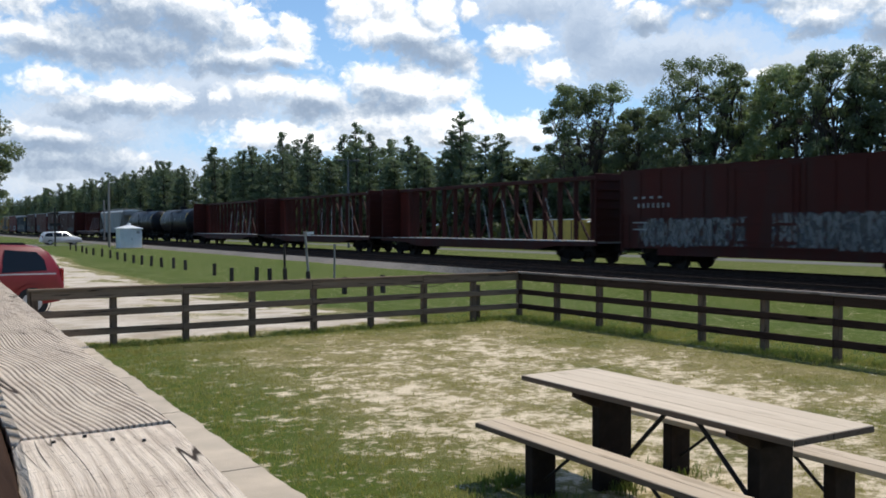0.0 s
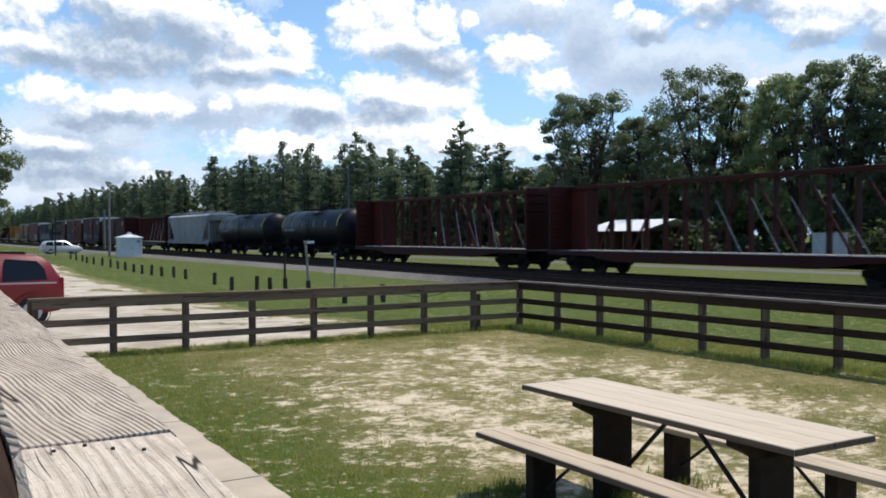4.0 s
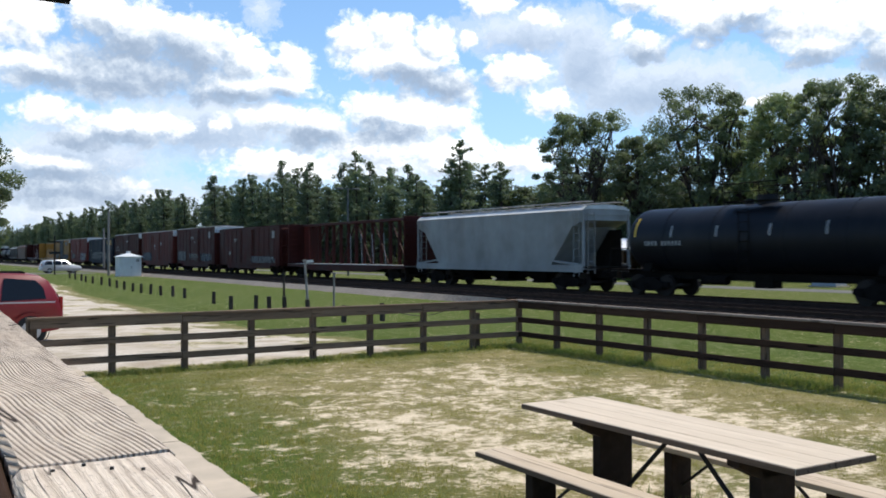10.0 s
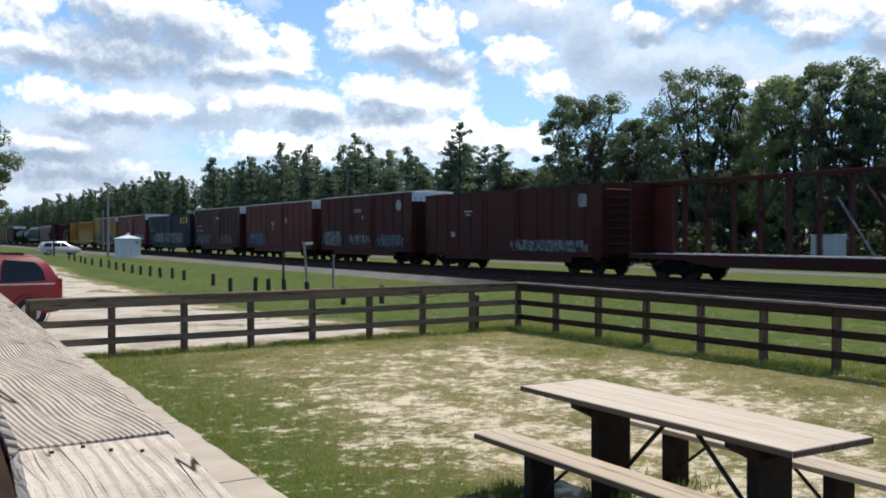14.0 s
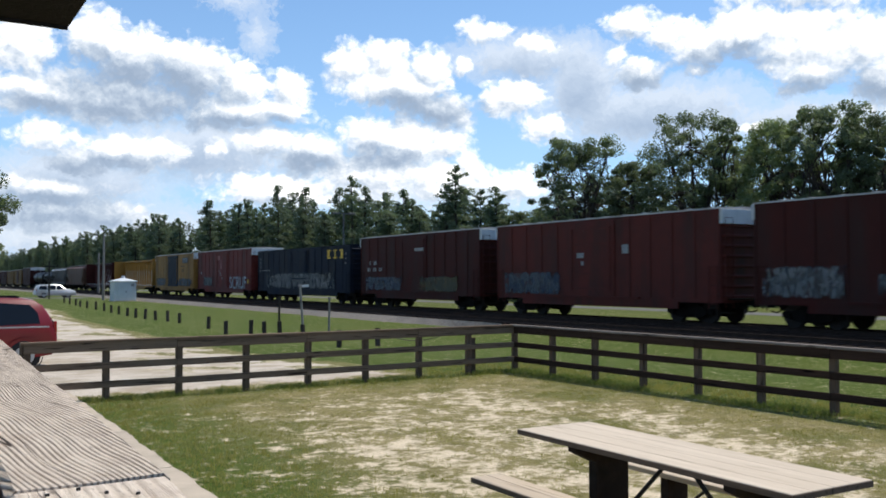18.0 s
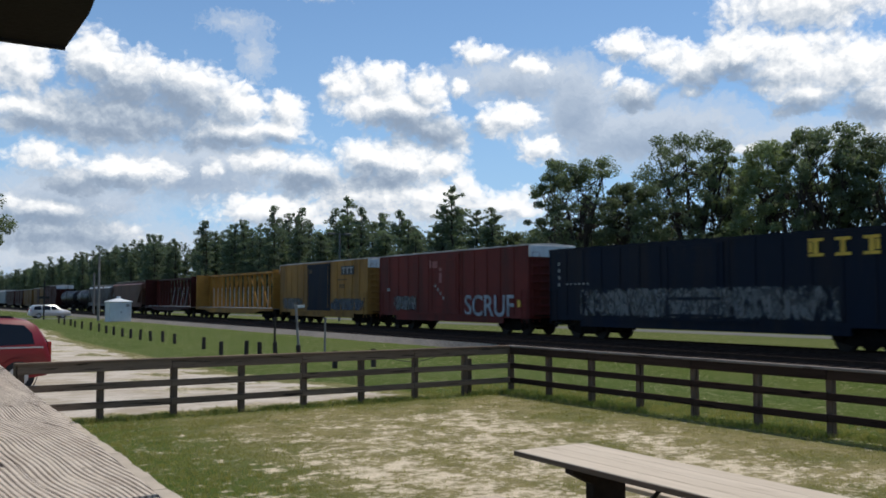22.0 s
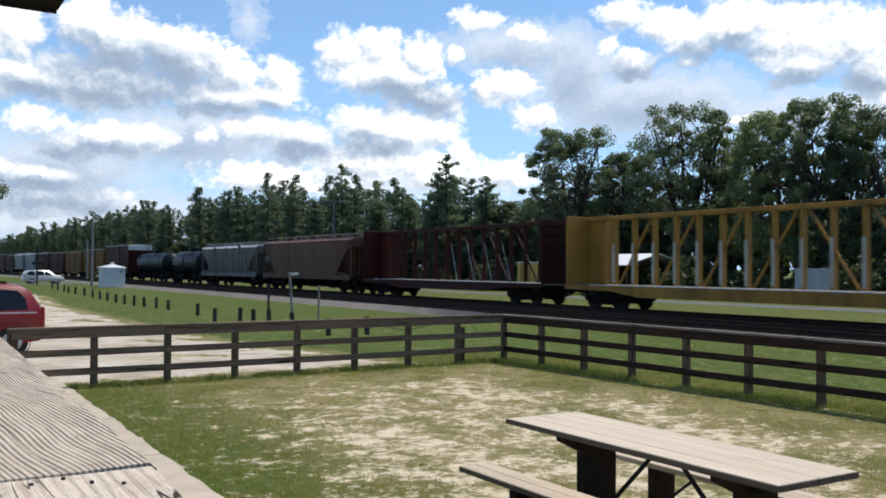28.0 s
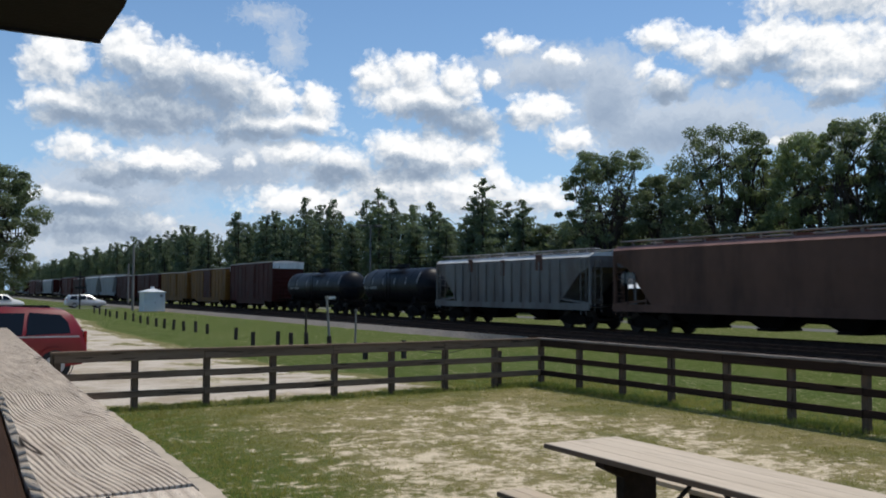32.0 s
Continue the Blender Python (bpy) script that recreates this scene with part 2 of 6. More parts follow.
# ---- materials ----
def mat(name, base, rough=0.8, metal=0.0, spread=0.25, scale=6.0, bump=0.15, bump_scale=40.0, dirt=None, dirt_amount=0.4, streak=False, spec=0.4, island=False, obvar=0.0):
    """A procedural surface: base colour with a broad and a fine variation, dirt patches, and relief."""
    m = bpy.data.materials.new(name)
    m.use_nodes = True
    t = m.node_tree
    b = t.nodes["Principled BSDF"]
    co = t.nodes.new("ShaderNodeTexCoord").outputs["Object"]
    broad = nnode(t, co, scale, 3.0, 0.6).outputs[0]
    fine = nnode(t, co, scale * 9, 4.0, 0.6).outputs[0]
    lo = tuple(c * (1 - spread) for c in base)
    hi = tuple(min(1, c * (1 + spread)) for c in base)
    col = mixc(t, ramp(t, broad, [(0.3, 0.0), (0.7, 1.0)]), lo, hi)
    col = mixc(t, mnode(t, "MULTIPLY", fine, spread), col, lo)
    if dirt:
        dv = vnode(t, "MULTIPLY", co, (1.0, 1.0, 0.18)) if streak else co
        dn = nnode(t, dv, scale * (1.6 if streak else 0.7), 5.0, 0.65).outputs[0]
        col = mixc(t, mnode(t, "MULTIPLY", ramp(t, dn, [(0.45, 0.0), (0.68, 1.0)]), dirt_amount), col, dirt)
    if island:
        rnd = t.nodes.new("ShaderNodeNewGeometry").outputs["Random Per Island"]
        col = mixc(t, mnode(t, "MULTIPLY", rnd, 0.5), col, tuple(c * 0.45 for c in base))
    if obvar:
        rnd = t.nodes.new("ShaderNodeObjectInfo").outputs["Random"]
        col = mixc(t, mnode(t, "MULTIPLY", rnd, obvar), col, tuple(c * 0.4 for c in base))
    link(t, col, b.inputs["Base Color"])
    link(t, ramp(t, broad, [(0.2, max(0, rough - 0.1)), (0.8, min(1, rough + 0.1))]), b.inputs["Roughness"])
    b.inputs["Metallic"].default_value = metal
    b.inputs["Specular IOR Level"].default_value = spec
    if bump:
        bn = t.nodes.new("ShaderNodeBump")
        bn.inputs["Strength"].default_value = bump
        bn.inputs["Distance"].default_value = 0.02
        link(t, nnode(t, co, bump_scale, 5.0, 0.6).outputs[0], bn.inputs["Height"])
        link(t, bn.outputs[0], b.inputs["Normal"])
    return m


def wood(name, base, dark, along="y", size=1.0, rough=0.85, bump=0.6, ring=7.0, cracks=0.35):
    """Weathered timber: rings and cracks drawn out along one axis."""
    m = bpy.data.materials.new(name)
    m.use_nodes = True
    t = m.node_tree
    b = t.nodes["Principled BSDF"]
    co = t.nodes.new("ShaderNodeTexCoord").outputs["Object"]
    rnd = t.nodes.new("ShaderNodeObjectInfo").outputs["Random"]
    off = t.nodes.new("ShaderNodeCombineXYZ")
    for k in range(3):
        link(t, mnode(t, "MULTIPLY", rnd, 7.0 + k), off.inputs[k])
    co = vnode(t, "ADD", co, off.outputs[0])
    st = {"x": (0.06, 1, 1), "y": (1, 0.06, 1), "z": (1, 1, 0.06)}[along]
    p = vnode(t, "MULTIPLY", co, tuple(s * size for s in st))
    grain = nnode(t, p, ring * 9, 6.0, 0.7, 0.6).outputs[0]
    broad = nnode(t, p, ring, 3.0, 0.5, 1.0).outputs[0]
    crack = ramp(t, nnode(t, p, ring * 4, 4.0, 0.5, 0.4).outputs[0], [(0.33, 0.0), (0.40, 1.0)])
    f = mnode(t, "MULTIPLY", mnode(t, "ADD", grain, broad), 0.5)
    col = mixc(t, ramp(t, f, [(0.34, 0.0), (0.62, 1.0)]), dark, base)
    col = mixc(t, crack, tuple(c * cracks for c in dark), col)
    col = mixc(t, mnode(t, "MULTIPLY", rnd, 0.3), col, dark)
    link(t, col, b.inputs["Base Color"])
    b.inputs["Roughness"].default_value = rough
    b.inputs["Specular IOR Level"].default_value = 0.06
    bn = t.nodes.new("ShaderNodeBump")
    bn.inputs["Strength"].default_value, bn.inputs["Distance"].default_value = bump, 0.006
    link(t, mnode(t, "MULTIPLY", f, crack), bn.inputs["Height"])
    link(t, bn.outputs[0], b.inputs["Normal"])
    return m


def glossy(name, base, rough=0.25, metal=0.0, coat=0.0):
    m = bpy.data.materials.new(name)
    m.use_nodes = True
    t = m.node_tree
    b = t.nodes["Principled BSDF"]
    co = t.nodes.new("ShaderNodeTexCoord").outputs["Object"]
    n = nnode(t, co, 3.0, 4.0, 0.6).outputs[0]
    link(t, mixc(t, n, base, tuple(c * 0.8 for c in base)), b.inputs["Base Color"])
    link(t, ramp(t, n, [(0.3, rough), (0.7, rough + 0.12)]), b.inputs["Roughness"])
    b.inputs["Metallic"].default_value, b.inputs["Coat Weight"].default_value = metal, coat
    return m


def leafy(name, base, spread=0.5):
    m = bpy.data.materials.new(name)
    m.use_nodes = True
    t = m.node_tree
    b = t.nodes["Principled BSDF"]
    rnd = t.nodes.new("ShaderNodeNewGeometry").outputs["Random Per Island"]
    ob = t.nodes.new("ShaderNodeObjectInfo").outputs["Random"]
    co = t.nodes.new("ShaderNodeTexCoord").outputs["Object"]
    n = nnode(t, co, 0.5, 3.0, 0.5).outputs[0]
    k = mnode(t, "MULTIPLY", mnode(t, "ADD", mnode(t, "ADD", rnd, ob), n), 0.34)
    lo, hi = tuple(c * (1 - spread) for c in base), tuple(c * (1 + spread) for c in base)
    link(t, mixc(t, k, lo, hi), b.inputs["Base Color"])
    b.inputs["Roughness"].default_value, b.inputs["Specular IOR Level"].default_value = 0.55, 0.35
    tr = t.nodes.new("ShaderNodeBsdfTranslucent")
    link(t, mixc(t, k, lo, (hi[0] * 1.25, hi[1] * 1.3, hi[2] * 0.7)), tr.inputs[0])
    mx = t.nodes.new("ShaderNodeMixShader")
    mx.inputs[0].default_value = 0.5
    link(t, b.outputs[0], mx.inputs[1]), link(t, tr.outputs[0], mx.inputs[2])
    link(t, mx.outputs[0], t.nodes["Material Output"].inputs[0])
    return m


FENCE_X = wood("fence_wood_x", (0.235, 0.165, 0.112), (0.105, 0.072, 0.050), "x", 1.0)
# darker copy of the fence wood: the right run's shade is in the colour
FENCE_Y_SHADED = wood("fence_wood_y_shaded", (0.066, 0.039, 0.027), (0.026, 0.016, 0.012), "y", 1.0)
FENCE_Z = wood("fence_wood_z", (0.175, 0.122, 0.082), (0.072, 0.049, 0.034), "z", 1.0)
# pale copy for the right cap, with sun on its top coloured in
CAP_Y_SUNLIT = wood("cap_wood_sunlit", (0.32, 0.27, 0.225), (0.09, 0.072, 0.06), "y", 1.0)
BENCH = wood("bench_boards", (0.66, 0.555, 0.43), (0.51, 0.42, 0.315), "y", 1.0, bump=0.12, ring=5, cracks=0.8)
LEG = mat("dark_leg", (0.024, 0.0165, 0.0125), 0.8, 0, 0.35, 5, dirt=(0.06, 0.045, 0.034), dirt_amount=0.4, spec=0.1)
IRON = mat("dark_iron", (0.022, 0.020, 0.019), 0.6, 0.3, 0.3, 8)
BOLLARD = wood("bollard_wood", (0.085, 0.070, 0.058), (0.03, 0.026, 0.022), "z", 1.0)
GREYPOST = wood("grey_post", (0.30, 0.28, 0.255), (0.17, 0.155, 0.14), "z", 1.0)
CONCRETE = mat("concrete", (0.50, 0.41, 0.305), 0.9, 0, 0.18, 2.0, 0.3, 60, (0.38, 0.32, 0.24), 0.5)
STEEL = mat("rail_steel", (0.050, 0.032, 0.024), 0.8, 0.0, 0.3, 3, spec=0.08)
TIE = wood("tie_wood", (0.034, 0.024, 0.020), (0.014, 0.010, 0.009), "x", 1.0)
TRUCK = mat("truck_grime", (0.013, 0.0105, 0.009), 0.9, 0.0, 0.4, 3.0, 0.3, spec=0.06)
WHEEL = mat("wheel_steel", (0.030, 0.023, 0.019), 0.7, 0.0, 0.3, 6, spec=0.15)
DECKWOOD = mat("car_deck", (0.17, 0.15, 0.13), 0.85, 0, 0.3, 2.0, 0.2, 30, (0.2, 0.16, 0.13), 0.6)


def paint(name, c, dirt=(0.03, 0.022, 0.018), amount=0.55, rough=0.62, spread=0.22):
    return mat(name, c, rough, 0.0, spread, 0.55, 0.12, 12, dirt, amount, True, 0.14)


MAROON = paint("maroon_paint", (0.048, 0.0092, 0.0062))
# brighter copy of the maroon: sky light on the end panels coloured in
SKYLIT_RED = paint("skylit_panel_red", (0.095, 0.019, 0.014))
CREAM = mat("worn_cream_paint", (0.44, 0.39, 0.31), 0.75, 0.0, 0.2, 2.0)
STRAPGREY = mat("dull_strap_steel", (0.42, 0.37, 0.31), 0.7, 0.0, 0.25, 3.0)
RUSTRED = paint("oxide_red_paint", (0.105, 0.021, 0.015))
BRIGHTRED = paint("red_paint", (0.150, 0.028, 0.022))
DARKRED = paint("dark_red_paint", (0.056, 0.0100, 0.0070))
NAVY = paint("navy_paint", (0.006, 0.0105, 0.022))
YELLOW = paint("yellow_paint", (0.36, 0.178, 0.036), (0.11, 0.06, 0.025), 0.6)
BOXYELLOW = paint("dirty_yellow_paint", (0.33, 0.170, 0.044), (0.09, 0.05, 0.022), 0.65)
OLDYELLOW = paint("grimy_yellow_paint", (0.19, 0.088, 0.018), (0.05, 0.028, 0.014), 0.7)
BROWN = paint("tan_brown_paint", (0.135, 0.068, 0.046), (0.034, 0.019, 0.015), 0.5)
# lighter than the brown body, to carry the light falling on its roof
BROWNROOF_LIT = paint("lit_brown_roof", (0.26, 0.145, 0.12), (0.08, 0.045, 0.04), 0.5)
LGREY = paint("light_grey_paint", (0.270, 0.272, 0.262), (0.16, 0.13, 0.12), 0.35)
DGREY = paint("stained_grey_paint", (0.175, 0.165, 0.152), (0.09, 0.055, 0.045), 0.7)
BLACK = paint("black_tank_paint", (0.009, 0.010, 0.013), (0.03, 0.028, 0.028), 0.3, 0.42)
WHITE = paint("white_paint", (0.62, 0.62, 0.60), (0.3, 0.26, 0.22), 0.4)
PALEROOF = paint("pale_roof_paint", (0.58, 0.58, 0.56), (0.3, 0.26, 0.23), 0.3)
GALV = paint("galvanised_roof", (0.50, 0.47, 0.44), (0.18, 0.11, 0.08), 0.5)
MARK = mat("white_marking", (0.27, 0.265, 0.255), 0.7, 0, 0.15, 2, 0)
YMARK = mat("yellow_marking", (0.70, 0.42, 0.05), 0.6, 0, 0.15, 2, 0)
TAG_W = mat("pale_spray_paint", (0.36, 0.38, 0.40), 0.6, 0, 0.35, 1.2, 0, dirt=(0.07, 0.06, 0.07), dirt_amount=0.8)
TAG_B = mat("blue_spray_paint", (0.07, 0.13, 0.24), 0.6, 0, 0.5, 1.2, 0, dirt=(0.02, 0.03, 0.06), dirt_amount=0.7)
TAG_Y = mat("yellow_spray_paint", (0.34, 0.23, 0.05), 0.6, 0, 0.4, 1.2, 0, dirt=(0.05, 0.05, 0.04), dirt_amount=0.7)
BARK = mat("bark", (0.05, 0.040, 0.032), 0.95, 0, 0.35, 3, 0.8, 14)
PINE_LEAF = leafy("pine_needles", (0.130, 0.168, 0.112), 0.4)
OAK_LEAF = leafy("oak_leaves", (0.134, 0.168, 0.102), 0.42)
PALE_OAK_LEAF = leafy("pale_oak_leaves", (0.19, 0.235, 0.125), 0.4)
BUSH_LEAF = leafy("bush_leaves", (0.060, 0.078, 0.038))
FARWOOD = leafy("far_woods", (0.075, 0.095, 0.066))
GRASS = leafy("grass_blades", (0.29, 0.262, 0.085), 0.35)
LUSH_GRASS = leafy("lush_grass_blades", (0.125, 0.160, 0.040), 0.45)
RED_CAR = glossy("red_car_paint", (0.195, 0.007, 0.013), 0.32, 0.0, 0.0)
SILVER = glossy("silver_car_paint", (0.52, 0.53, 0.54), 0.25, 0.3, 0.5)
WHITECAR = glossy("white_car_paint", (0.72, 0.72, 0.72), 0.25, 0.0, 0.5)
GLASS = glossy("tinted_glass", (0.008, 0.009, 0.013), 0.08)
GLASS.node_tree.nodes["Principled BSDF"].inputs["Specular IOR Level"].default_value = 0.3
RUBBER = mat("rubber", (0.016, 0.016, 0.016), 0.85)
CHROME = glossy("wheel_alloy", (0.45, 0.45, 0.45), 0.3, 0.9)
TAIL = glossy("tail_lamp", (0.30, 0.012, 0.010), 0.15)
SHEDROOF = mat("bright_metal_roof", (0.78, 0.78, 0.77), 0.5, 0.0, 0.08, 1.5, 0.05)
SHEDWALL = mat("brown_wall", (0.10, 0.055, 0.035), 0.85, 0, 0.3, 1.0)
BOXWHITE = mat("cabinet_white", (0.62, 0.64, 0.65), 0.5, 0, 0.08, 1.0, 0.05, 10, (0.42, 0.40, 0.36), 0.3, True)
LAMPGREY = mat("lamp_post_grey", (0.10, 0.105, 0.105), 0.7, 0, 0.1, 1.0)
UTILGREY = mat("utility_grey", (0.36, 0.38, 0.40), 0.6, 0, 0.1, 1.0)
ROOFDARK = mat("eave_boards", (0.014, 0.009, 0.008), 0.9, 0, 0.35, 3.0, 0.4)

# ---- building helpers ----
def box(bm, c, s, m=None):
    """An upright box about c, of size s."""
    k = Matrix.Translation(c) @ Matrix.Diagonal((*s, 1))
    return bmesh.ops.create_cube(bm, size=1.0, matrix=(m @ k) if m else k)["verts"]


def bar(bm, a, b, w, d=None):
    """A straight bar of section w x d from a to b."""
    a, b = Vector(a), Vector(b)
    v = b - a
    q = v.to_track_quat("Y", "Z").to_matrix().to_4x4()
    k = Matrix.Translation((a + b) / 2) @ q @ Matrix.Diagonal((w, v.length, d or w, 1))
    return bmesh.ops.create_cube(bm, size=1.0, matrix=k)["verts"]


def rod(bm, a, b, r, seg=8, r2=None):
    a, b = Vector(a), Vector(b)
    v = b - a
    k = Matrix.Translation((a + b) / 2) @ v.to_track_quat("Z", "Y").to_matrix().to_4x4()
    return bmesh.ops.create_cone(bm, cap_ends=True, segments=seg, radius1=r, radius2=r if r2 is None else r2, depth=v.length, matrix=k)["verts"]


def soften(bm, w, seg=1):
    bmesh.ops.bevel(bm, geom=bm.edges[:], offset=w, segments=seg, affect="EDGES", clamp_overlap=True)


def loft(bm, rings, caps=True):
    """Skin over closed rings of equal length."""
    vs = [[bm.verts.new(p) for p in r] for r in rings]
    n = len(vs[0])
    for a, b in zip(vs, vs[1:]):
        for i in range(n):
            bm.faces.new((a[i], a[(i + 1) % n], b[(i + 1) % n], b[i]))
    if caps:
        bm.faces.new(vs[0][::-1])
        bm.faces.new(vs[-1])


def mesh_of(bm, name, material, smooth=False):
    bmesh.ops.recalc_face_normals(bm, faces=bm.faces[:])
    me = bpy.data.meshes.new(name)
    bm.to_mesh(me)
    bm.free()
    if smooth:
        for p in me.polygons:
            p.use_smooth = True
    for mm in material if isinstance(material, (list, tuple)) else [material]:
        me.materials.append(mm)
    return me


def part(name, bm, material, parent=None, label="", at=None, smooth=False):
    """Links a bmesh as one mesh object, under a thing or a part."""
    ob = new(name, mesh_of(bm, name, material, smooth))
    if parent:
        ob.parent = parent
    if at is not None:
        ob.matrix_basis = at
    if label:
        ob["label"] = label
    return ob


def again(ob, at, parent=None):
    """The same piece once more, on the same mesh."""
    o = ob.copy()
    scene.collection.objects.link(o)
    o.parent = parent or ob.parent
    o.matrix_basis = at
    return o


def cube(c, s, bevel=0.0):
    bm = bmesh.new()
    box(bm, c, s)
    if bevel:
        soften(bm, bevel)
    return bm


def empty(name, m=None):
    ob = new(name)
    if m is not None:
        ob.matrix_basis = m
    return ob


def smoothstep(a, b, x):
    t = min(1.0, max(0.0, (x - a) / (b - a)))
    return t * t * (3 - 2 * t)


def ground_z(x, y):
    fall = smoothstep(11.5, 23, x)
    return -0.5 * fall - (0.28 * smoothstep(15.5, 27, y) + 0.12 * smoothstep(27, 60, y)) * (1 - fall)


# middle lines of the two tracks at y = 0; both run a little off the y axis
RAIL_X, NEAR_X, VEER = 30.0, 25.9, 0.02
TRACK_TURN = -math.degrees(math.atan(VEER))

# ---- ground ----
def edge_path(y):
    """Where the walkway ends and the yard begins."""
    return 2.285 + 0.0442 * y


def lot_edge(y):
    return 9.0 + 0.9 * smoothstep(30, 55, y) + 3.4 * smoothstep(50, 85, y) + 0.35 * noise.noise((y * 0.5, 3.1, 0))


def cover_at(x, y):
    """Grass cover, pale gravel and lushness of the ground, 0 to 1 each."""
    n = 0.5 + 0.5 * noise.fractal((x * 0.55, y * 0.55, 0.3), 0.9, 2.1, 4)
    f = 0.5 + 0.5 * noise.fractal((x * 2.3, y * 2.3, 5.3), 0.8, 2.1, 3)
    yard = x < 11.4 and y < 15.0
    if yard:
        d = min(11.3 - x, 15.0 - y, (x - edge_path(y)) * 1.15)
        rim = 1 - smoothstep(0.3, 2.6, d)
        left = 1 - smoothstep(0.4, 2.6, x - edge_path(y) + 0.8 * (f - 0.5))
        bare = math.exp(-(((x - 5.6) / 2.6) ** 2 + ((y - 6.2) / 3.2) ** 2))
        bare = max(bare, 0.6 * math.exp(-(((x - 8.0) / 1.6) ** 2 + ((y - 7.0) / 5.0) ** 2)))
        streak = 0.5 + 0.5 * noise.fractal((x * 1.8 + 4, y * 2.2, 2.3), 0.6, 2.2, 4)
        g = 0.80 + 0.25 * (n - 0.5) * 2 + 0.35 * (f - 0.5) * 2 + 0.55 * (streak - 0.5) * 2 + 0.5 * rim - 0.46 * bare
        return min(1, max(0, g)), 0.0, max(smoothstep(1.0, 0.0, d), 0.95 * left, 0.45 * smoothstep(0.5, 0.75, n))
    if y > 15.0 and x < 12.5 and x < lot_edge(y) + 0.6:
        e = lot_edge(y) - x
        patch = smoothstep(0.50, 0.66, n) * smoothstep(8.0, 0.0, e)
        w = smoothstep(-0.4, 0.8, e + (f - 0.5) * 1.6) * (1 - 0.85 * patch)
        w *= smoothstep(15.1, 16.2, y + (f - 0.5) * 1.2)
        if y > 95:
            w *= 0.2
        return 1 - w, w, 0.4
    return 1.0, 0.0, 1.0 if x < 24.5 else 0.88


def steps(*spans):
    out = []
    for a, b, d in spans:
        k = max(1, round((b - a) / d))
        out += [a + (b - a) * i / k for i in range(k)]
    return out + [spans[-1][1]]


XS = steps((-2500, -300, 550), (-300, -40, 40), (-40, -3, 3), (-3, 12.2, 0.12), (12.2, 26, 0.6), (26, 70, 4), (70, 300, 30), (300, 2500, 550))
YS = steps((-2500, -300, 550), (-300, -20, 40), (-20, 1.5, 1.2), (1.5, 16.5, 0.12), (16.5, 40, 0.5), (40, 130, 2.0), (130, 400, 15), (400, 3500, 300))


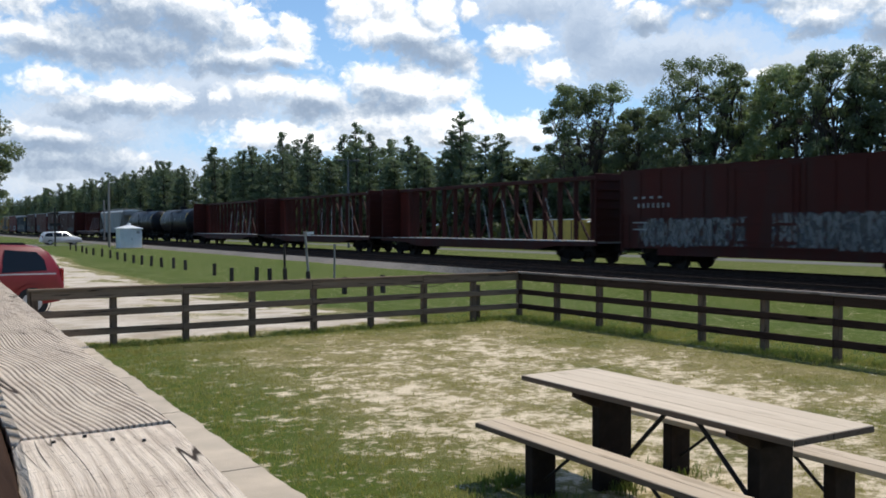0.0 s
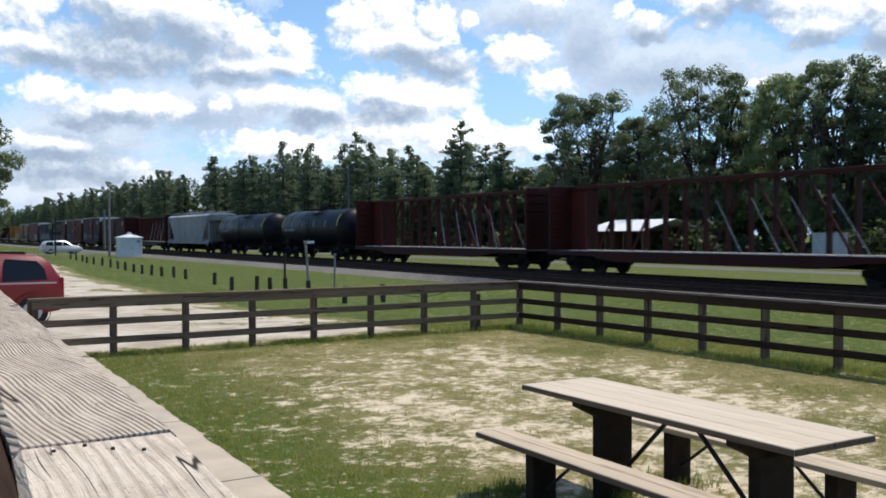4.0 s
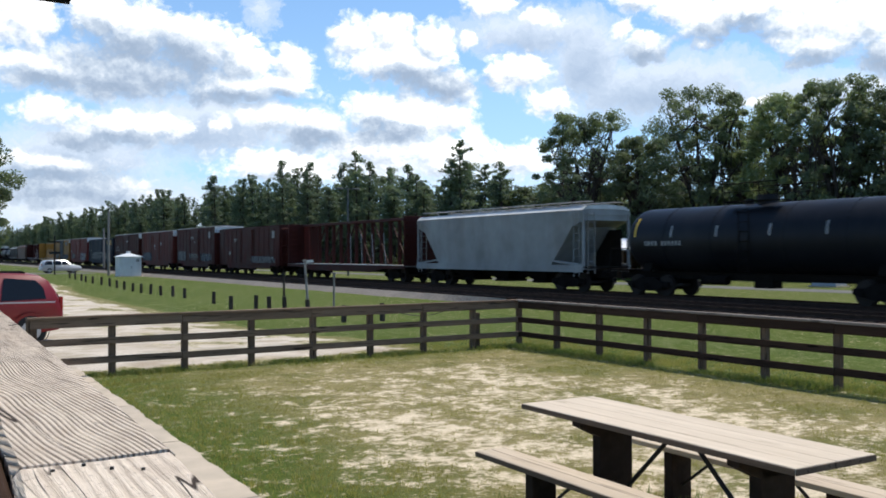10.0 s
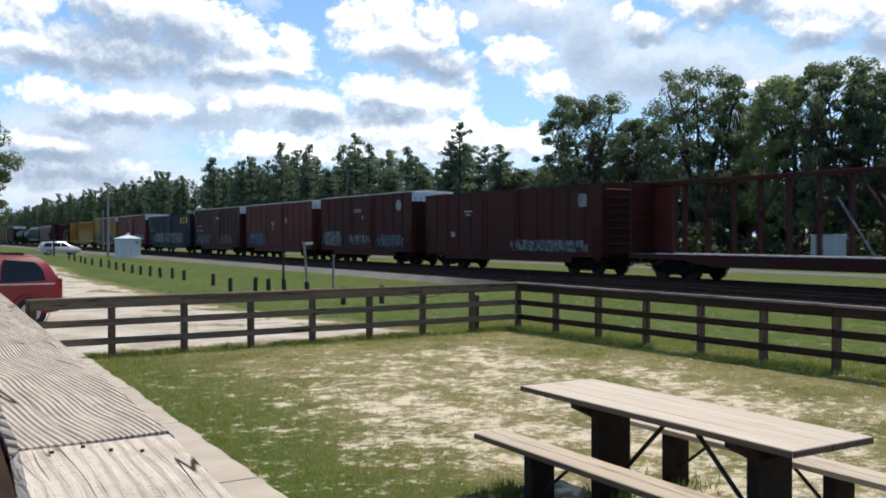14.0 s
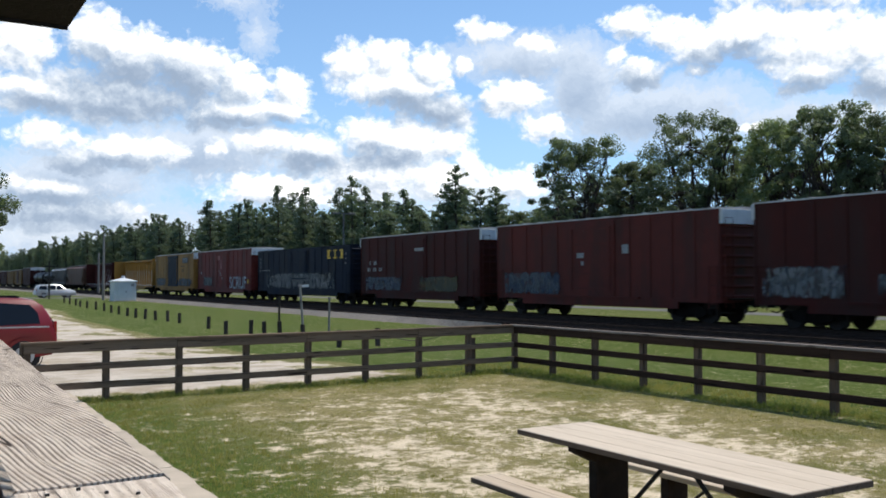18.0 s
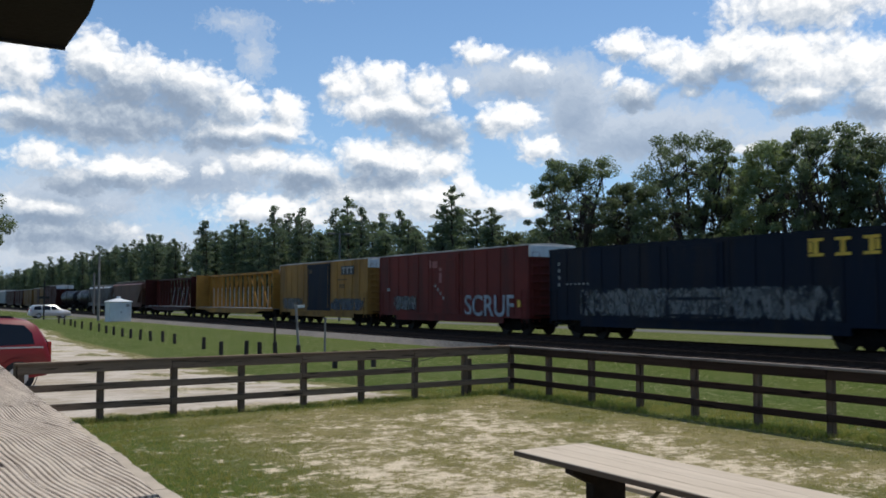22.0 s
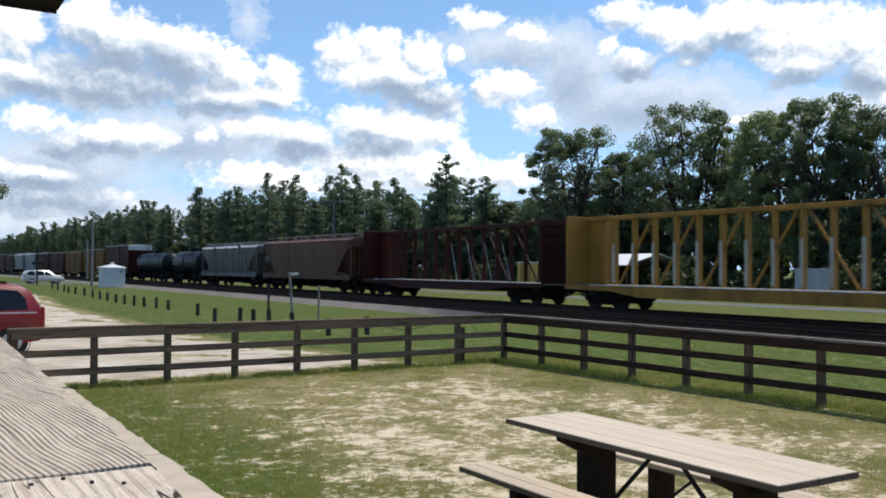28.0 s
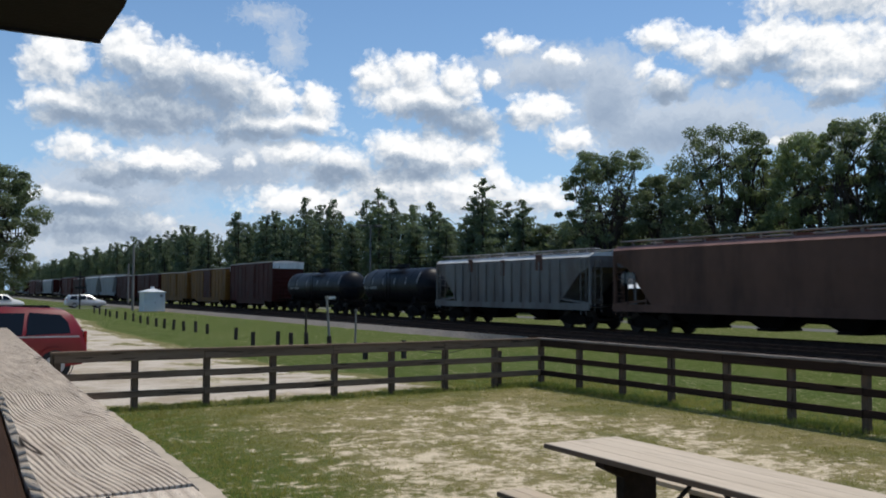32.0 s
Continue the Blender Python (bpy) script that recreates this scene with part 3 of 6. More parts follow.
def make_ground():
    nx, ny = len(XS), len(YS)
    verts, a, b, c = [], [], [], []
    for y in YS:
        for x in XS:
            z = ground_z(x, y)
            g, w, l = cover_at(x, y)
            if -3 < x < 13 and 1 < y < 17:
                z += 0.012 * noise.noise((x * 1.7, y * 1.7, 0)) - 0.012 * (1 - g)
            verts.append((x, y, z))
            a.append(g), b.append(w), c.append(l)
    faces = [(j * nx + i, j * nx + i + 1, (j + 1) * nx + i + 1, (j + 1) * nx + i) for j in range(ny - 1) for i in range(nx - 1)]
    me = bpy.data.meshes.new("ground")
    me.from_pydata(verts, [], faces)
    for key, vals in (("cover", a), ("gravel", b), ("lush", c)):
        at = me.attributes.new(key, "FLOAT", "POINT")
        at.data.foreach_set("value", vals)
    for p in me.polygons:
        p.use_smooth = True
    m = bpy.data.materials.new("yard_soil_and_grass")
    m.use_nodes = True
    t = m.node_tree
    bs = t.nodes["Principled BSDF"]
    pos = t.nodes.new("ShaderNodeNewGeometry").outputs["Position"]

    def attr(k):
        n = t.nodes.new("ShaderNodeAttribute")
        n.attribute_name = k
        return n.outputs["Fac"]
    fine = nnode(t, pos, 26.0, 5.0, 0.75).outputs[0]
    tuft = nnode(t, pos, 11.0, 3.0, 0.6, 0.3).outputs[0]
    mid = nnode(t, pos, 4.5, 4.0, 0.6).outputs[0]
    wide = nnode(t, pos, 0.35, 3.0, 0.6).outputs[0]
    sand = mixc(t, ramp(t, fine, [(0.3, 0.0), (0.7, 1.0)]), (0.50, 0.40, 0.265), (0.82, 0.69, 0.49))
    sand = mixc(t, mnode(t, "MULTIPLY", ramp(t, mid, [(0.45, 0.0), (0.65, 1.0)]), 0.5), sand, (0.34, 0.27, 0.17))
    dry = mixc(t, ramp(t, fine, [(0.3, 0.0), (0.7, 1.0)]), (0.16, 0.135, 0.050), (0.325, 0.27, 0.125))
    green = mixc(t, ramp(t, nnode(t, pos, 9.0, 5.0, 0.7).outputs[0], [(0.3, 0.0), (0.7, 1.0)]), (0.035, 0.057, 0.006), (0.088, 0.120, 0.017))
    green = mixc(t, mnode(t, "MULTIPLY", ramp(t, nnode(t, vnode(t, "MULTIPLY", pos, (0.5, 0.22, 1)), 1.0, 5.0, 0.65).outputs[0], [(0.42, 0.0), (0.62, 1.0)]), 0.32), green, (0.110, 0.122, 0.026))
    green = mixc(t, mnode(t, "MULTIPLY", ramp(t, wide, [(0.4, 0.0), (0.7, 1.0)]), 0.5), green, (0.055, 0.085, 0.012))
    dry = mixc(t, mnode(t, "MULTIPLY", ramp(t, nnode(t, pos, 2.2, 4.0, 0.65).outputs[0], [(0.45, 0.0), (0.65, 1.0)]), 0.6), dry, (0.115, 0.105, 0.036))
    grass = mixc(t, attr("lush"), dry, green)
    k = mnode(t, "ADD", mnode(t, "MULTIPLY", mnode(t, "SUBTRACT", attr("cover"), 0.5), 0.72), mnode(t, "MULTIPLY", mnode(t, "SUBTRACT", mnode(t, "ADD", fine, mnode(t, "ADD", tuft, mid)), 1.5), 1.5))
    k = mnode(t, "ADD", k, 0.53)
    col = mixc(t, ramp(t, k, [(0.32, 0.0), (0.70, 1.0)]), sand, grass)
    gravel = mixc(t, ramp(t, fine, [(0.3, 0.0), (0.7, 1.0)]), (0.44, 0.37, 0.285), (0.69, 0.61, 0.505))
    gravel = mixc(t, mnode(t, "MULTIPLY", ramp(t, nnode(t, pos, 0.8, 5.0, 0.65).outputs[0], [(0.42, 0.0), (0.62, 1.0)]), 0.75), gravel, (0.33, 0.26, 0.175))
    gk = mnode(t, "ADD", attr("gravel"), mnode(t, "MULTIPLY", mnode(t, "SUBTRACT", mid, 0.5), 0.7))
    col = mixc(t, ramp(t, gk, [(0.36, 0.0), (0.60, 1.0)]), col, gravel)
    link(t, col, bs.inputs["Base Color"])
    bs.inputs["Roughness"].default_value, bs.inputs["Specular IOR Level"].default_value = 0.95, 0.1
    bn = t.nodes.new("ShaderNodeBump")
    bn.inputs["Strength"].default_value, bn.inputs["Distance"].default_value = 0.7, 0.03
    link(t, mnode(t, "ADD", fine, mid), bn.inputs["Height"])
    link(t, bn.outputs[0], bs.inputs["Normal"])
    me.materials.append(m)
    return tagged(new("ground", me), "worn sandy yard, green verge and pale gravel lot", "ground", kind="structure")


make_ground()


def strip(name, cross, y0, y1, n, material, label, cat):
    """A long sheet: (x, z) points of its cross-section drawn along y."""
    bm = bmesh.new()
    rows = [[bm.verts.new((x, y0 + (y1 - y0) * k / n, z)) for x, z in cross] for k in range(n + 1)]
    for r, q in zip(rows, rows[1:]):
        for i in range(len(cross) - 1):
            bm.faces.new((r[i], r[i + 1], q[i + 1], q[i]))
    return tagged(part(name, bm, material), label, cat, kind="structure")


BALLAST = mat("ballast_stone", (0.235, 0.205, 0.168), 0.95, 0, 0.5, 9.0, 1.0, 22, (0.12, 0.09, 0.075), 0.5)
# near-black stone for the bed and the shoulder outside the pale stretch
BALLAST_DARK = mat("dark_ballast", (0.034, 0.025, 0.021), 0.95, 0, 0.5, 9.0, 1.0, 22, spec=0.0)
ASPHALT = mat("worn_asphalt", (0.15, 0.147, 0.14), 0.9, 0, 0.2, 0.6, 0.2, 30, spec=0.1)
def shoulder(name, y0, y1, n, material, label, reach):
    """Sloping edge of the railway bed with a ragged foot in the grass."""
    bm = bmesh.new()
    rows = []
    for k in range(n + 1):
        y = y0 + (y1 - y0) * k / n
        top = NEAR_X - 1.45 + VEER * y
        foot = top - reach(y) * (1 + 0.45 * noise.noise((y * 0.9, 4.4, 0)) + 0.25 * noise.noise((y * 3.1, 1.4, 0)))
        rows.append([bm.verts.new(p) for p in ((foot, y, -0.53), ((foot + top) / 2, y, -0.38), (top, y, -0.22))])
    for r, q in zip(rows, rows[1:]):
        for i in range(2):
            bm.faces.new((r[i], r[i + 1], q[i + 1], q[i]))
    return tagged(part(name, bm, material), label, "ballast", kind="structure")


shoulder("ballast_shoulder", -60, 800, 900, BALLAST_DARK, "dark shoulder of the railway bed", lambda y: 0.35)
BALLAST_FACE = shoulder("ballast_shoulder", 34.0, 400, 900, BALLAST, "pale crushed stone shoulder of the railway bed", lambda y: 0.05 + 0.55 * smoothstep(30, 48, y))
BALLAST_FACE.matrix_basis = pose(-0.06, 0, 0.03)
bed = strip("railway_bed", [(NEAR_X - 1.45, -0.22), (NEAR_X, -0.17), (NEAR_X + 2.1, -0.2), (RAIL_X, -0.16), (RAIL_X + 1.6, -0.17), (RAIL_X + 3.1, -0.55)], -60, 800, 60, BALLAST_DARK, "dark ballast between the tracks", "ballast")
bed.matrix_basis = Matrix.Translation((RAIL_X, 0, 0)) @ pose(0, 0, 0, 0, 0, TRACK_TURN) @ Matrix.Translation((-RAIL_X, 0, 0))
strip("far_road", [(48.2, -0.49), (50, -0.46), (51.8, -0.49)], -60, 800, 30, ASPHALT, "pale worn asphalt road beyond the tracks", "road")

bm = bmesh.new()
grid = [[bm.verts.new((x, y, ground_z(x, y) + 0.015)) for x in steps((-60, 25, 3))] for y in (121.0, 124.5, 128.0)]
for r, q in zip(grid, grid[1:]):
    for i in range(len(r) - 1):
        bm.faces.new((r[i], r[i + 1], q[i + 1], q[i]))
tagged(part("cross_road", bm, ASPHALT), "grey asphalt side road leading to the crossing", "road", kind="structure")


def make_track(x0, name):
    tr = tagged(empty(name, pose(x0, 0, 0, 0, 0, TRACK_TURN)), "railway track, rusty rails on dark wooden ties", "track", kind="structure")
    prof = [(-0.075, -0.17), (0.075, -0.17), (0.075, -0.155), (0.012, -0.13), (0.012, -0.045), (0.036, -0.03), (0.036, 0), (-0.036, 0), (-0.036, -0.03), (-0.012, -0.045), (-0.012, -0.13), (-0.075, -0.155)]
    bm = bmesh.new()
    loft(bm, [[(x, y, z) for x, z in prof] for y in (-60, 800)])
    r = part("rail", bm, STEEL, tr, at=pose(-0.755, 0, 0))
    again(r, pose(0.755, 0, 0))
    tie = part("tie", cube((0, 0, -0.26), (2.6, 0.23, 0.18)), TIE, tr, at=pose(0, 14, 0.005))
    for k in range(1, 150):
        again(tie, pose(random.uniform(-0.04, 0.04), 14 + 0.52 * k, 0.005, 0, 0, random.uniform(-0.6, 0.6)))
    bm = bmesh.new()
    for k in range(150, 700):
        box(bm, (0, 14 + 0.52 * k, -0.255), (2.6, 0.23, 0.18))
    tagged(part("ties", bm, TIE, tr), kind="stuff")


make_track(RAIL_X, "far_track")
make_track(NEAR_X, "near_track")

# ---- walkway beside the platform ----
walkway = tagged(empty("walkway", pose(0, 0, 0)), "sandy concrete walkway slabs beside the yard", "walkway", kind="structure")
y = -3.0
while y < 16:
    ln = 2.42
    bm = bmesh.new()
    x1, x2 = edge_path(y), edge_path(y + ln)
    rag = [(x1 + (x2 - x1) * q / 14 + 0.035 * noise.noise(((y + ln * q / 14) * 2.5, 7.7, 0)) + 0.02 * noise.noise(((y + ln * q / 14) * 9, 1.7, 0)), y + ln * q / 14, 0) for q in range(15)]
    e = [bm.verts.new(p) for p in ((x1 - 1.5, y, 0), *rag, (x2 - 1.5, y + ln, 0))]
    f = bm.faces.new(e)
    top = bmesh.ops.extrude_face_region(bm, geom=[f])["geom"]
    bmesh.ops.translate(bm, verts=[v for v in top if isinstance(v, bmesh.types.BMVert)], vec=(0, 0, 0.09))
    part("slab", bm, CONCRETE, walkway, at=pose(0, 0, -0.07))
    y += ln + 0.02

# ---- board fence round the yard ----
FX, FY, FTOP = 11.29, 14.88, 0.957


def make_fence():
    fence = tagged(empty("board_fence", pose(0, 0, 0)), "dark three-rail board fence with a flat cap, its right run coloured darker for shade", "fence")
    post = part("post", cube((0, 0, 0.37), (0.10, 0.10, 1.10), 0.006), FENCE_Z, fence, at=pose(FX, FY, 0))
    for k in range(1, 14):
        again(post, pose(FX, FY - 1.204 * k, 0, 0, 0, random.uniform(-2, 2)))
    for k in range(1, 9):
        again(post, pose(FX - 1.143 * k, FY, 0, random.uniform(-0.6, 0.6), 0, random.uniform(-2, 2)))
    # an extra short stub beside the second post
    part("stub", cube((0, 0, 0.36), (0.10, 0.06, 0.72), 0.006), FENCE_Z, fence, at=pose(FX - 1.143 + 0.16, FY + 0.08, 0))
    for z, h in ((0.86, 0.15), (0.555, 0.105), (0.265, 0.105)):
        ry = part("rail", cube((0, 0, 0), (0.036, 2.40, h), 0.004), FENCE_Y_SHADED, fence, at=pose(FX - 0.07, FY - 1.2, z))
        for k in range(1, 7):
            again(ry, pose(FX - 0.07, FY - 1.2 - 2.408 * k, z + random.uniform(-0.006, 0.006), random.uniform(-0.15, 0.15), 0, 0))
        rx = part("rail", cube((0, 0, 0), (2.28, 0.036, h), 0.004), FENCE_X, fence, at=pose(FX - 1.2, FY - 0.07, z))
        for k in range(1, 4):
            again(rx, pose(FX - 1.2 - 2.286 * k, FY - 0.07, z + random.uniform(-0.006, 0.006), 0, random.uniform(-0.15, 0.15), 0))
    cy = part("cap", cube((0, 0, 0), (0.15, 2.40, 0.036), 0.005), CAP_Y_SUNLIT, fence, "weathered cap board, its sunlit top coloured pale", at=pose(FX - 0.03, FY - 1.15, FTOP - 0.018))
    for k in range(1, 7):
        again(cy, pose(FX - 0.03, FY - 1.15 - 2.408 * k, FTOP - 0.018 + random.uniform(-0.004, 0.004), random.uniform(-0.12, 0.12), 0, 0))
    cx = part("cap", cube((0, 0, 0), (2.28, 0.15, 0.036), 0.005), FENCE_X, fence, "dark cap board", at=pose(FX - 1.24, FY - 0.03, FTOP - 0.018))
    for k in range(1, 4):
        again(cx, pose(FX - 1.24 - 2.286 * k, FY - 0.03, FTOP - 0.018 + random.uniform(-0.003, 0.003), 0, random.uniform(-0.1, 0.1), 0))
    part("end_post", cube((0, 0, 0.37), (0.14, 0.14, 1.14), 0.008), FENCE_Z, fence, at=pose(FX - 1.143 * 8.02, FY, 0))


make_fence()


# ---- picnic table ----
# browner than the boards: shade on their edges, put into the colour
EDGE_SHADED = wood("shaded_board_edges", (0.17, 0.125, 0.09), (0.09, 0.066, 0.05), "y", 1.0, bump=0.2)
SEAT = wood("seat_boards", (0.60, 0.49, 0.365), (0.47, 0.38, 0.28), "y", 1.0, bump=0.12, ring=5, cracks=0.8)


def make_table():
    tb = tagged(empty("picnic_table", pose(4.52, 4.28, 0, 0, 0, -1.8)), "weathered picnic table with pale boards and dark legs", "table")
    for k in range(4):
        part("top_board", cube((0, 0, 0), (0.1696, 2.46, 0.038), 0.003), BENCH, tb, at=pose(-0.2565 + 0.171 * k, 0, 0.741, 0, 0, 0))
    for s in (-1, 1):
        for k in range(2):
            part("seat_board", cube((0, 0, 0), (0.125, 2.44, 0.038), 0.004), SEAT, tb, at=pose(s * 0.64 + (k - 0.5) * 0.128, 0, 0.431))
    # thin strips added over the edges to darken them as shade
    part("edge_strip", cube((-0.3462, 0, 0.738), (0.008, 2.46, 0.034), 0.001), EDGE_SHADED, tb, "added brown strip, colouring the shaded board edge")
    part("edge_strip", cube((0, -1.2345, 0.738), (0.68, 0.008, 0.034), 0.001), EDGE_SHADED, tb, "added brown strip, colouring the shaded board edge")
    part("edge_strip", cube((-0.7705, 0, 0.428), (0.008, 2.44, 0.034), 0.001), EDGE_SHADED, tb, "added brown strip, colouring the shaded board edge")
    for e in (-1, 1):
        y = e * 0.70 - 0.10
        bm = cube((0, 0, 0.35), (0.30, 0.09, 0.70), 0.006)
        part("pedestal", bm, LEG, tb, at=pose(0, y, 0))
        bm = bmesh.new()
        loft(bm, [[(-0.33, d, 0.72), (0.33, d, 0.72), (0.33, d, 0.685), (0.15, d, 0.60), (-0.15, d, 0.60), (-0.33, d, 0.685)] for d in (-0.045, 0.045)])
        part("bracket", bm, LEG, tb, at=pose(0, y, 0))
        for s in (-1, 1):
            part("seat_leg", cube((0, 0, 0.205), (0.20, 0.09, 0.41), 0.006), LEG, tb, at=pose(s * 0.64, y, 0))
        bm = bmesh.new()
        rod(bm, (0, e * 0.64 - 0.10, 0.16), (0, e * 0.06 - 0.08, 0.715), 0.016)
        part("brace", bm, IRON, tb)
        for s in (-1, 1):
            bm = bmesh.new()
            rod(bm, (s * 0.64, e * 0.65 - 0.10, 0.16), (s * 0.64, e * 0.32 - 0.10, 0.415), 0.012)
            part("seat_brace", bm, IRON, tb)


make_table()


# ---- weathered handrail of the platform, close to the camera ----
def rail_wood(name, slant, pale, dark, ring_weight, seed, split_size=(60, 4.0, 8), open_=0.30, ring_count=950, check_count=26, bend=0.045):
    """Sun-bleached plank: raised grain that sweeps across the board, open cracks, stains."""
    m = bpy.data.materials.new(name)
    m.use_nodes = True
    t = m.node_tree
    b = t.nodes["Principled BSDF"]
    co = vnode(t, "ADD", t.nodes.new("ShaderNodeTexCoord").outputs["Object"], (seed * 0.01, seed, 0))
    warp = nnode(t, vnode(t, "MULTIPLY", co, (8, 3.0, 6)), 1.0, 1.0, 0.5).outputs[0]
    sp = t.nodes.new("ShaderNodeSeparateXYZ")
    link(t, co, sp.inputs[0])
    u = mnode(t, "ADD", mnode(t, "ADD", sp.outputs[0], mnode(t, "MULTIPLY", sp.outputs[1], slant)), mnode(t, "MULTIPLY", warp, bend))
    cb = t.nodes.new("ShaderNodeCombineXYZ")
    link(t, u, cb.inputs[0]), link(t, sp.outputs[1], cb.inputs[1]), link(t, sp.outputs[2], cb.inputs[2])
    g = cb.outputs[0]
    drift = nnode(t, vnode(t, "MULTIPLY", g, (30, 5, 10)), 1.0, 2.0, 0.5).outputs[0]
    # ridges stand wide apart on one side of the board and close on the other
    phase = mnode(t, "MULTIPLY", mnode(t, "ADD", u, mnode(t, "MULTIPLY", mnode(t, "MULTIPLY", u, u), 1.1)), ring_count)
    rings = mnode(t, "SINE", mnode(t, "ADD", phase, mnode(t, "MULTIPLY", drift, 5.0)))
    uneven = nnode(t, vnode(t, "MULTIPLY", g, (90, 6, 20)), 1.0, 4.0, 0.65).outputs[0]
    rings = mnode(t, "ADD", mnode(t, "MULTIPLY", rings, 0.34), mnode(t, "MULTIPLY", uneven, 1.1))
    fibre = nnode(t, vnode(t, "MULTIPLY", g, (620, 16, 60)), 1.0, 3.0, 0.7).outputs[0]
    split = nnode(t, vnode(t, "MULTIPLY", g, split_size), 1.0, 4.0, 0.55, 0.5).outputs[0]
    crack = ramp(t, split, [(open_, 0.0), (open_ + 0.04, 1.0)])
    # long meandering checks along the grain
    check = nnode(t, vnode(t, "MULTIPLY", g, (check_count, 1.6, 8)), 1.0, 2.0, 0.5, 0.2).outputs[0]
    check = mnode(t, "ABSOLUTE", mnode(t, "SUBTRACT", check, 0.5))
    gate = ramp(t, nnode(t, vnode(t, "MULTIPLY", g, (16, 3.5, 4)), 1.0, 1.0, 0.5).outputs[0], [(0.50, 0.0), (0.58, 1.0)])
    crack = mnode(t, "MULTIPLY", crack, mnode(t, "SUBTRACT", 1.0, mnode(t, "MULTIPLY", gate, ramp(t, check, [(0.004, 1.0), (0.011, 0.0)]))))
    rr = ramp(t, rings, [(0.20, 0.0), (0.42, 0.62), (0.85, 1.0)])
    f = mnode(t, "ADD", mnode(t, "MULTIPLY", rr, ring_weight), mnode(t, "MULTIPLY", fibre, 1.0 - ring_weight))
    col = ramp(t, f, [(0.12, dark), (0.75, pale)])
    stain = nnode(t, co, 14.0, 4.0, 0.6).outputs[0]
    col = mixc(t, mnode(t, "MULTIPLY", ramp(t, stain, [(0.46, 0.0), (0.72, 1.0)]), 0.5), col, (0.37, 0.29, 0.235))
    speck = nnode(t, co, 190.0, 2.0, 0.5).outputs[0]
    col = mixc(t, mnode(t, "MULTIPLY", ramp(t, speck, [(0.62, 0.0), (0.72, 1.0)]), 0.5), col, (0.16, 0.12, 0.10))
    col = mixc(t, crack, (0.05, 0.038, 0.032), col)
    link(t, col, b.inputs["Base Color"])
    b.inputs["Roughness"].default_value, b.inputs["Specular IOR Level"].default_value = 0.9, 0.15
    bn = t.nodes.new("ShaderNodeBump")
    bn.inputs["Strength"].default_value, bn.inputs["Distance"].default_value = 1.0, 0.003
    link(t, mnode(t, "MULTIPLY", f, crack), bn.inputs["Height"])
    link(t, bn.outputs[0], b.inputs["Normal"])
    return m


RAILWOOD = rail_wood("silvery_ridged_plank", 0.10, (0.64, 0.55, 0.46), (0.23, 0.185, 0.15), 0.66, 2.0, (110, 7.0, 8), 0.28, 760, 34, 0.04)
RAILWOOD_PALE = rail_wood("pale_cracked_plank", 0.02, (0.80, 0.70, 0.595), (0.46, 0.375, 0.30), 0.3, 5.0, (100, 7, 8), 0.275, 420, 38, 0.03)


def board(y0, y1, w, th, seed, end_skew, worn=1.0):
    """A worn plank along y with ragged, rounded edges and a rough end."""
    bm = bmesh.new()
    n = 60
    rings = []
    for k in range(n + 1):
        y = y0 + (y1 - y0) * k / n
        a = 0.0022 * noise.noise((y * 9, seed, 0)) + 0.0012 * noise.noise((y * 45, seed, 1))
        c = worn * (0.0022 * noise.noise((y * 9, seed, 5)) + 0.0012 * noise.noise((y * 45, seed, 6)))
        l, r = -w / 2 + a, w / 2 + c
        ys = [y + (end_skew * (x / w) if k in (0, n) else end_skew * (x / w) * (1 - k / n if k < n / 2 else k / n)) for x in (l, l + 0.006, 0, r - 0.006, r)]
        if k in (0, n):
            ys = [v + 0.0016 * noise.noise((i * 3.1, seed, k)) for i, v in enumerate(ys)]
        top = 0.0012 * noise.noise((y * 5, seed, 9))
        rings.append([(l, ys[0], -th), (l, ys[0], -0.007), (l + 0.006, ys[1], top), (0, ys[2], top - 0.0008), (r - 0.006, ys[3], top), (r, ys[4], -0.006), (r, ys[4], -th)])
    loft(bm, rings)
    return bm


def make_handrail():
    hr = tagged(empty("handrail", pose(0.1535, 0.75, 1.74, 0, 0, -3.2)), "silvery weathered timber handrail of the viewing platform", "handrail")
    part("cap_board", board(0.001, 3.4, 0.124, 0.036, 1.0, 0.012), RAILWOOD, hr, "grey sun-bleached plank with open grain", smooth=False)
    part("cap_board", board(-0.9, -0.0005, 0.124, 0.036, 4.0, 0.009, 1.6), RAILWOOD_PALE, hr, "cracked grey plank", at=pose(0.0, 0.0005, -0.002, 0, 0, -1.8))
    # dark plank laid over the cap's left side to stand in for shade there
    part("side_board", cube((-0.0795, 0.9, -0.20), (0.03, 5.2, 0.386), 0.004), FENCE_Y_SHADED, hr, "plank beside the cap, shade-dark over its left side")
    for y in (-1.6, 0.0, 1.8):
        part("post", cube((-0.02, y, -0.92), (0.09, 0.09, 1.74), 0.004), FENCE_Z, hr)
    for x, y in ((-0.035, -0.022), (-0.012, -0.013), (0.025, -0.05), (0.005, -0.035)):
        scr = bmesh.new()
        bmesh.ops.create_cone(scr, cap_ends=True, segments=8, radius1=0.0017, radius2=0.0015, depth=0.002, matrix=pose(x, y, -0.0016))
        part("nail_head", scr, IRON, hr)


make_handrail()


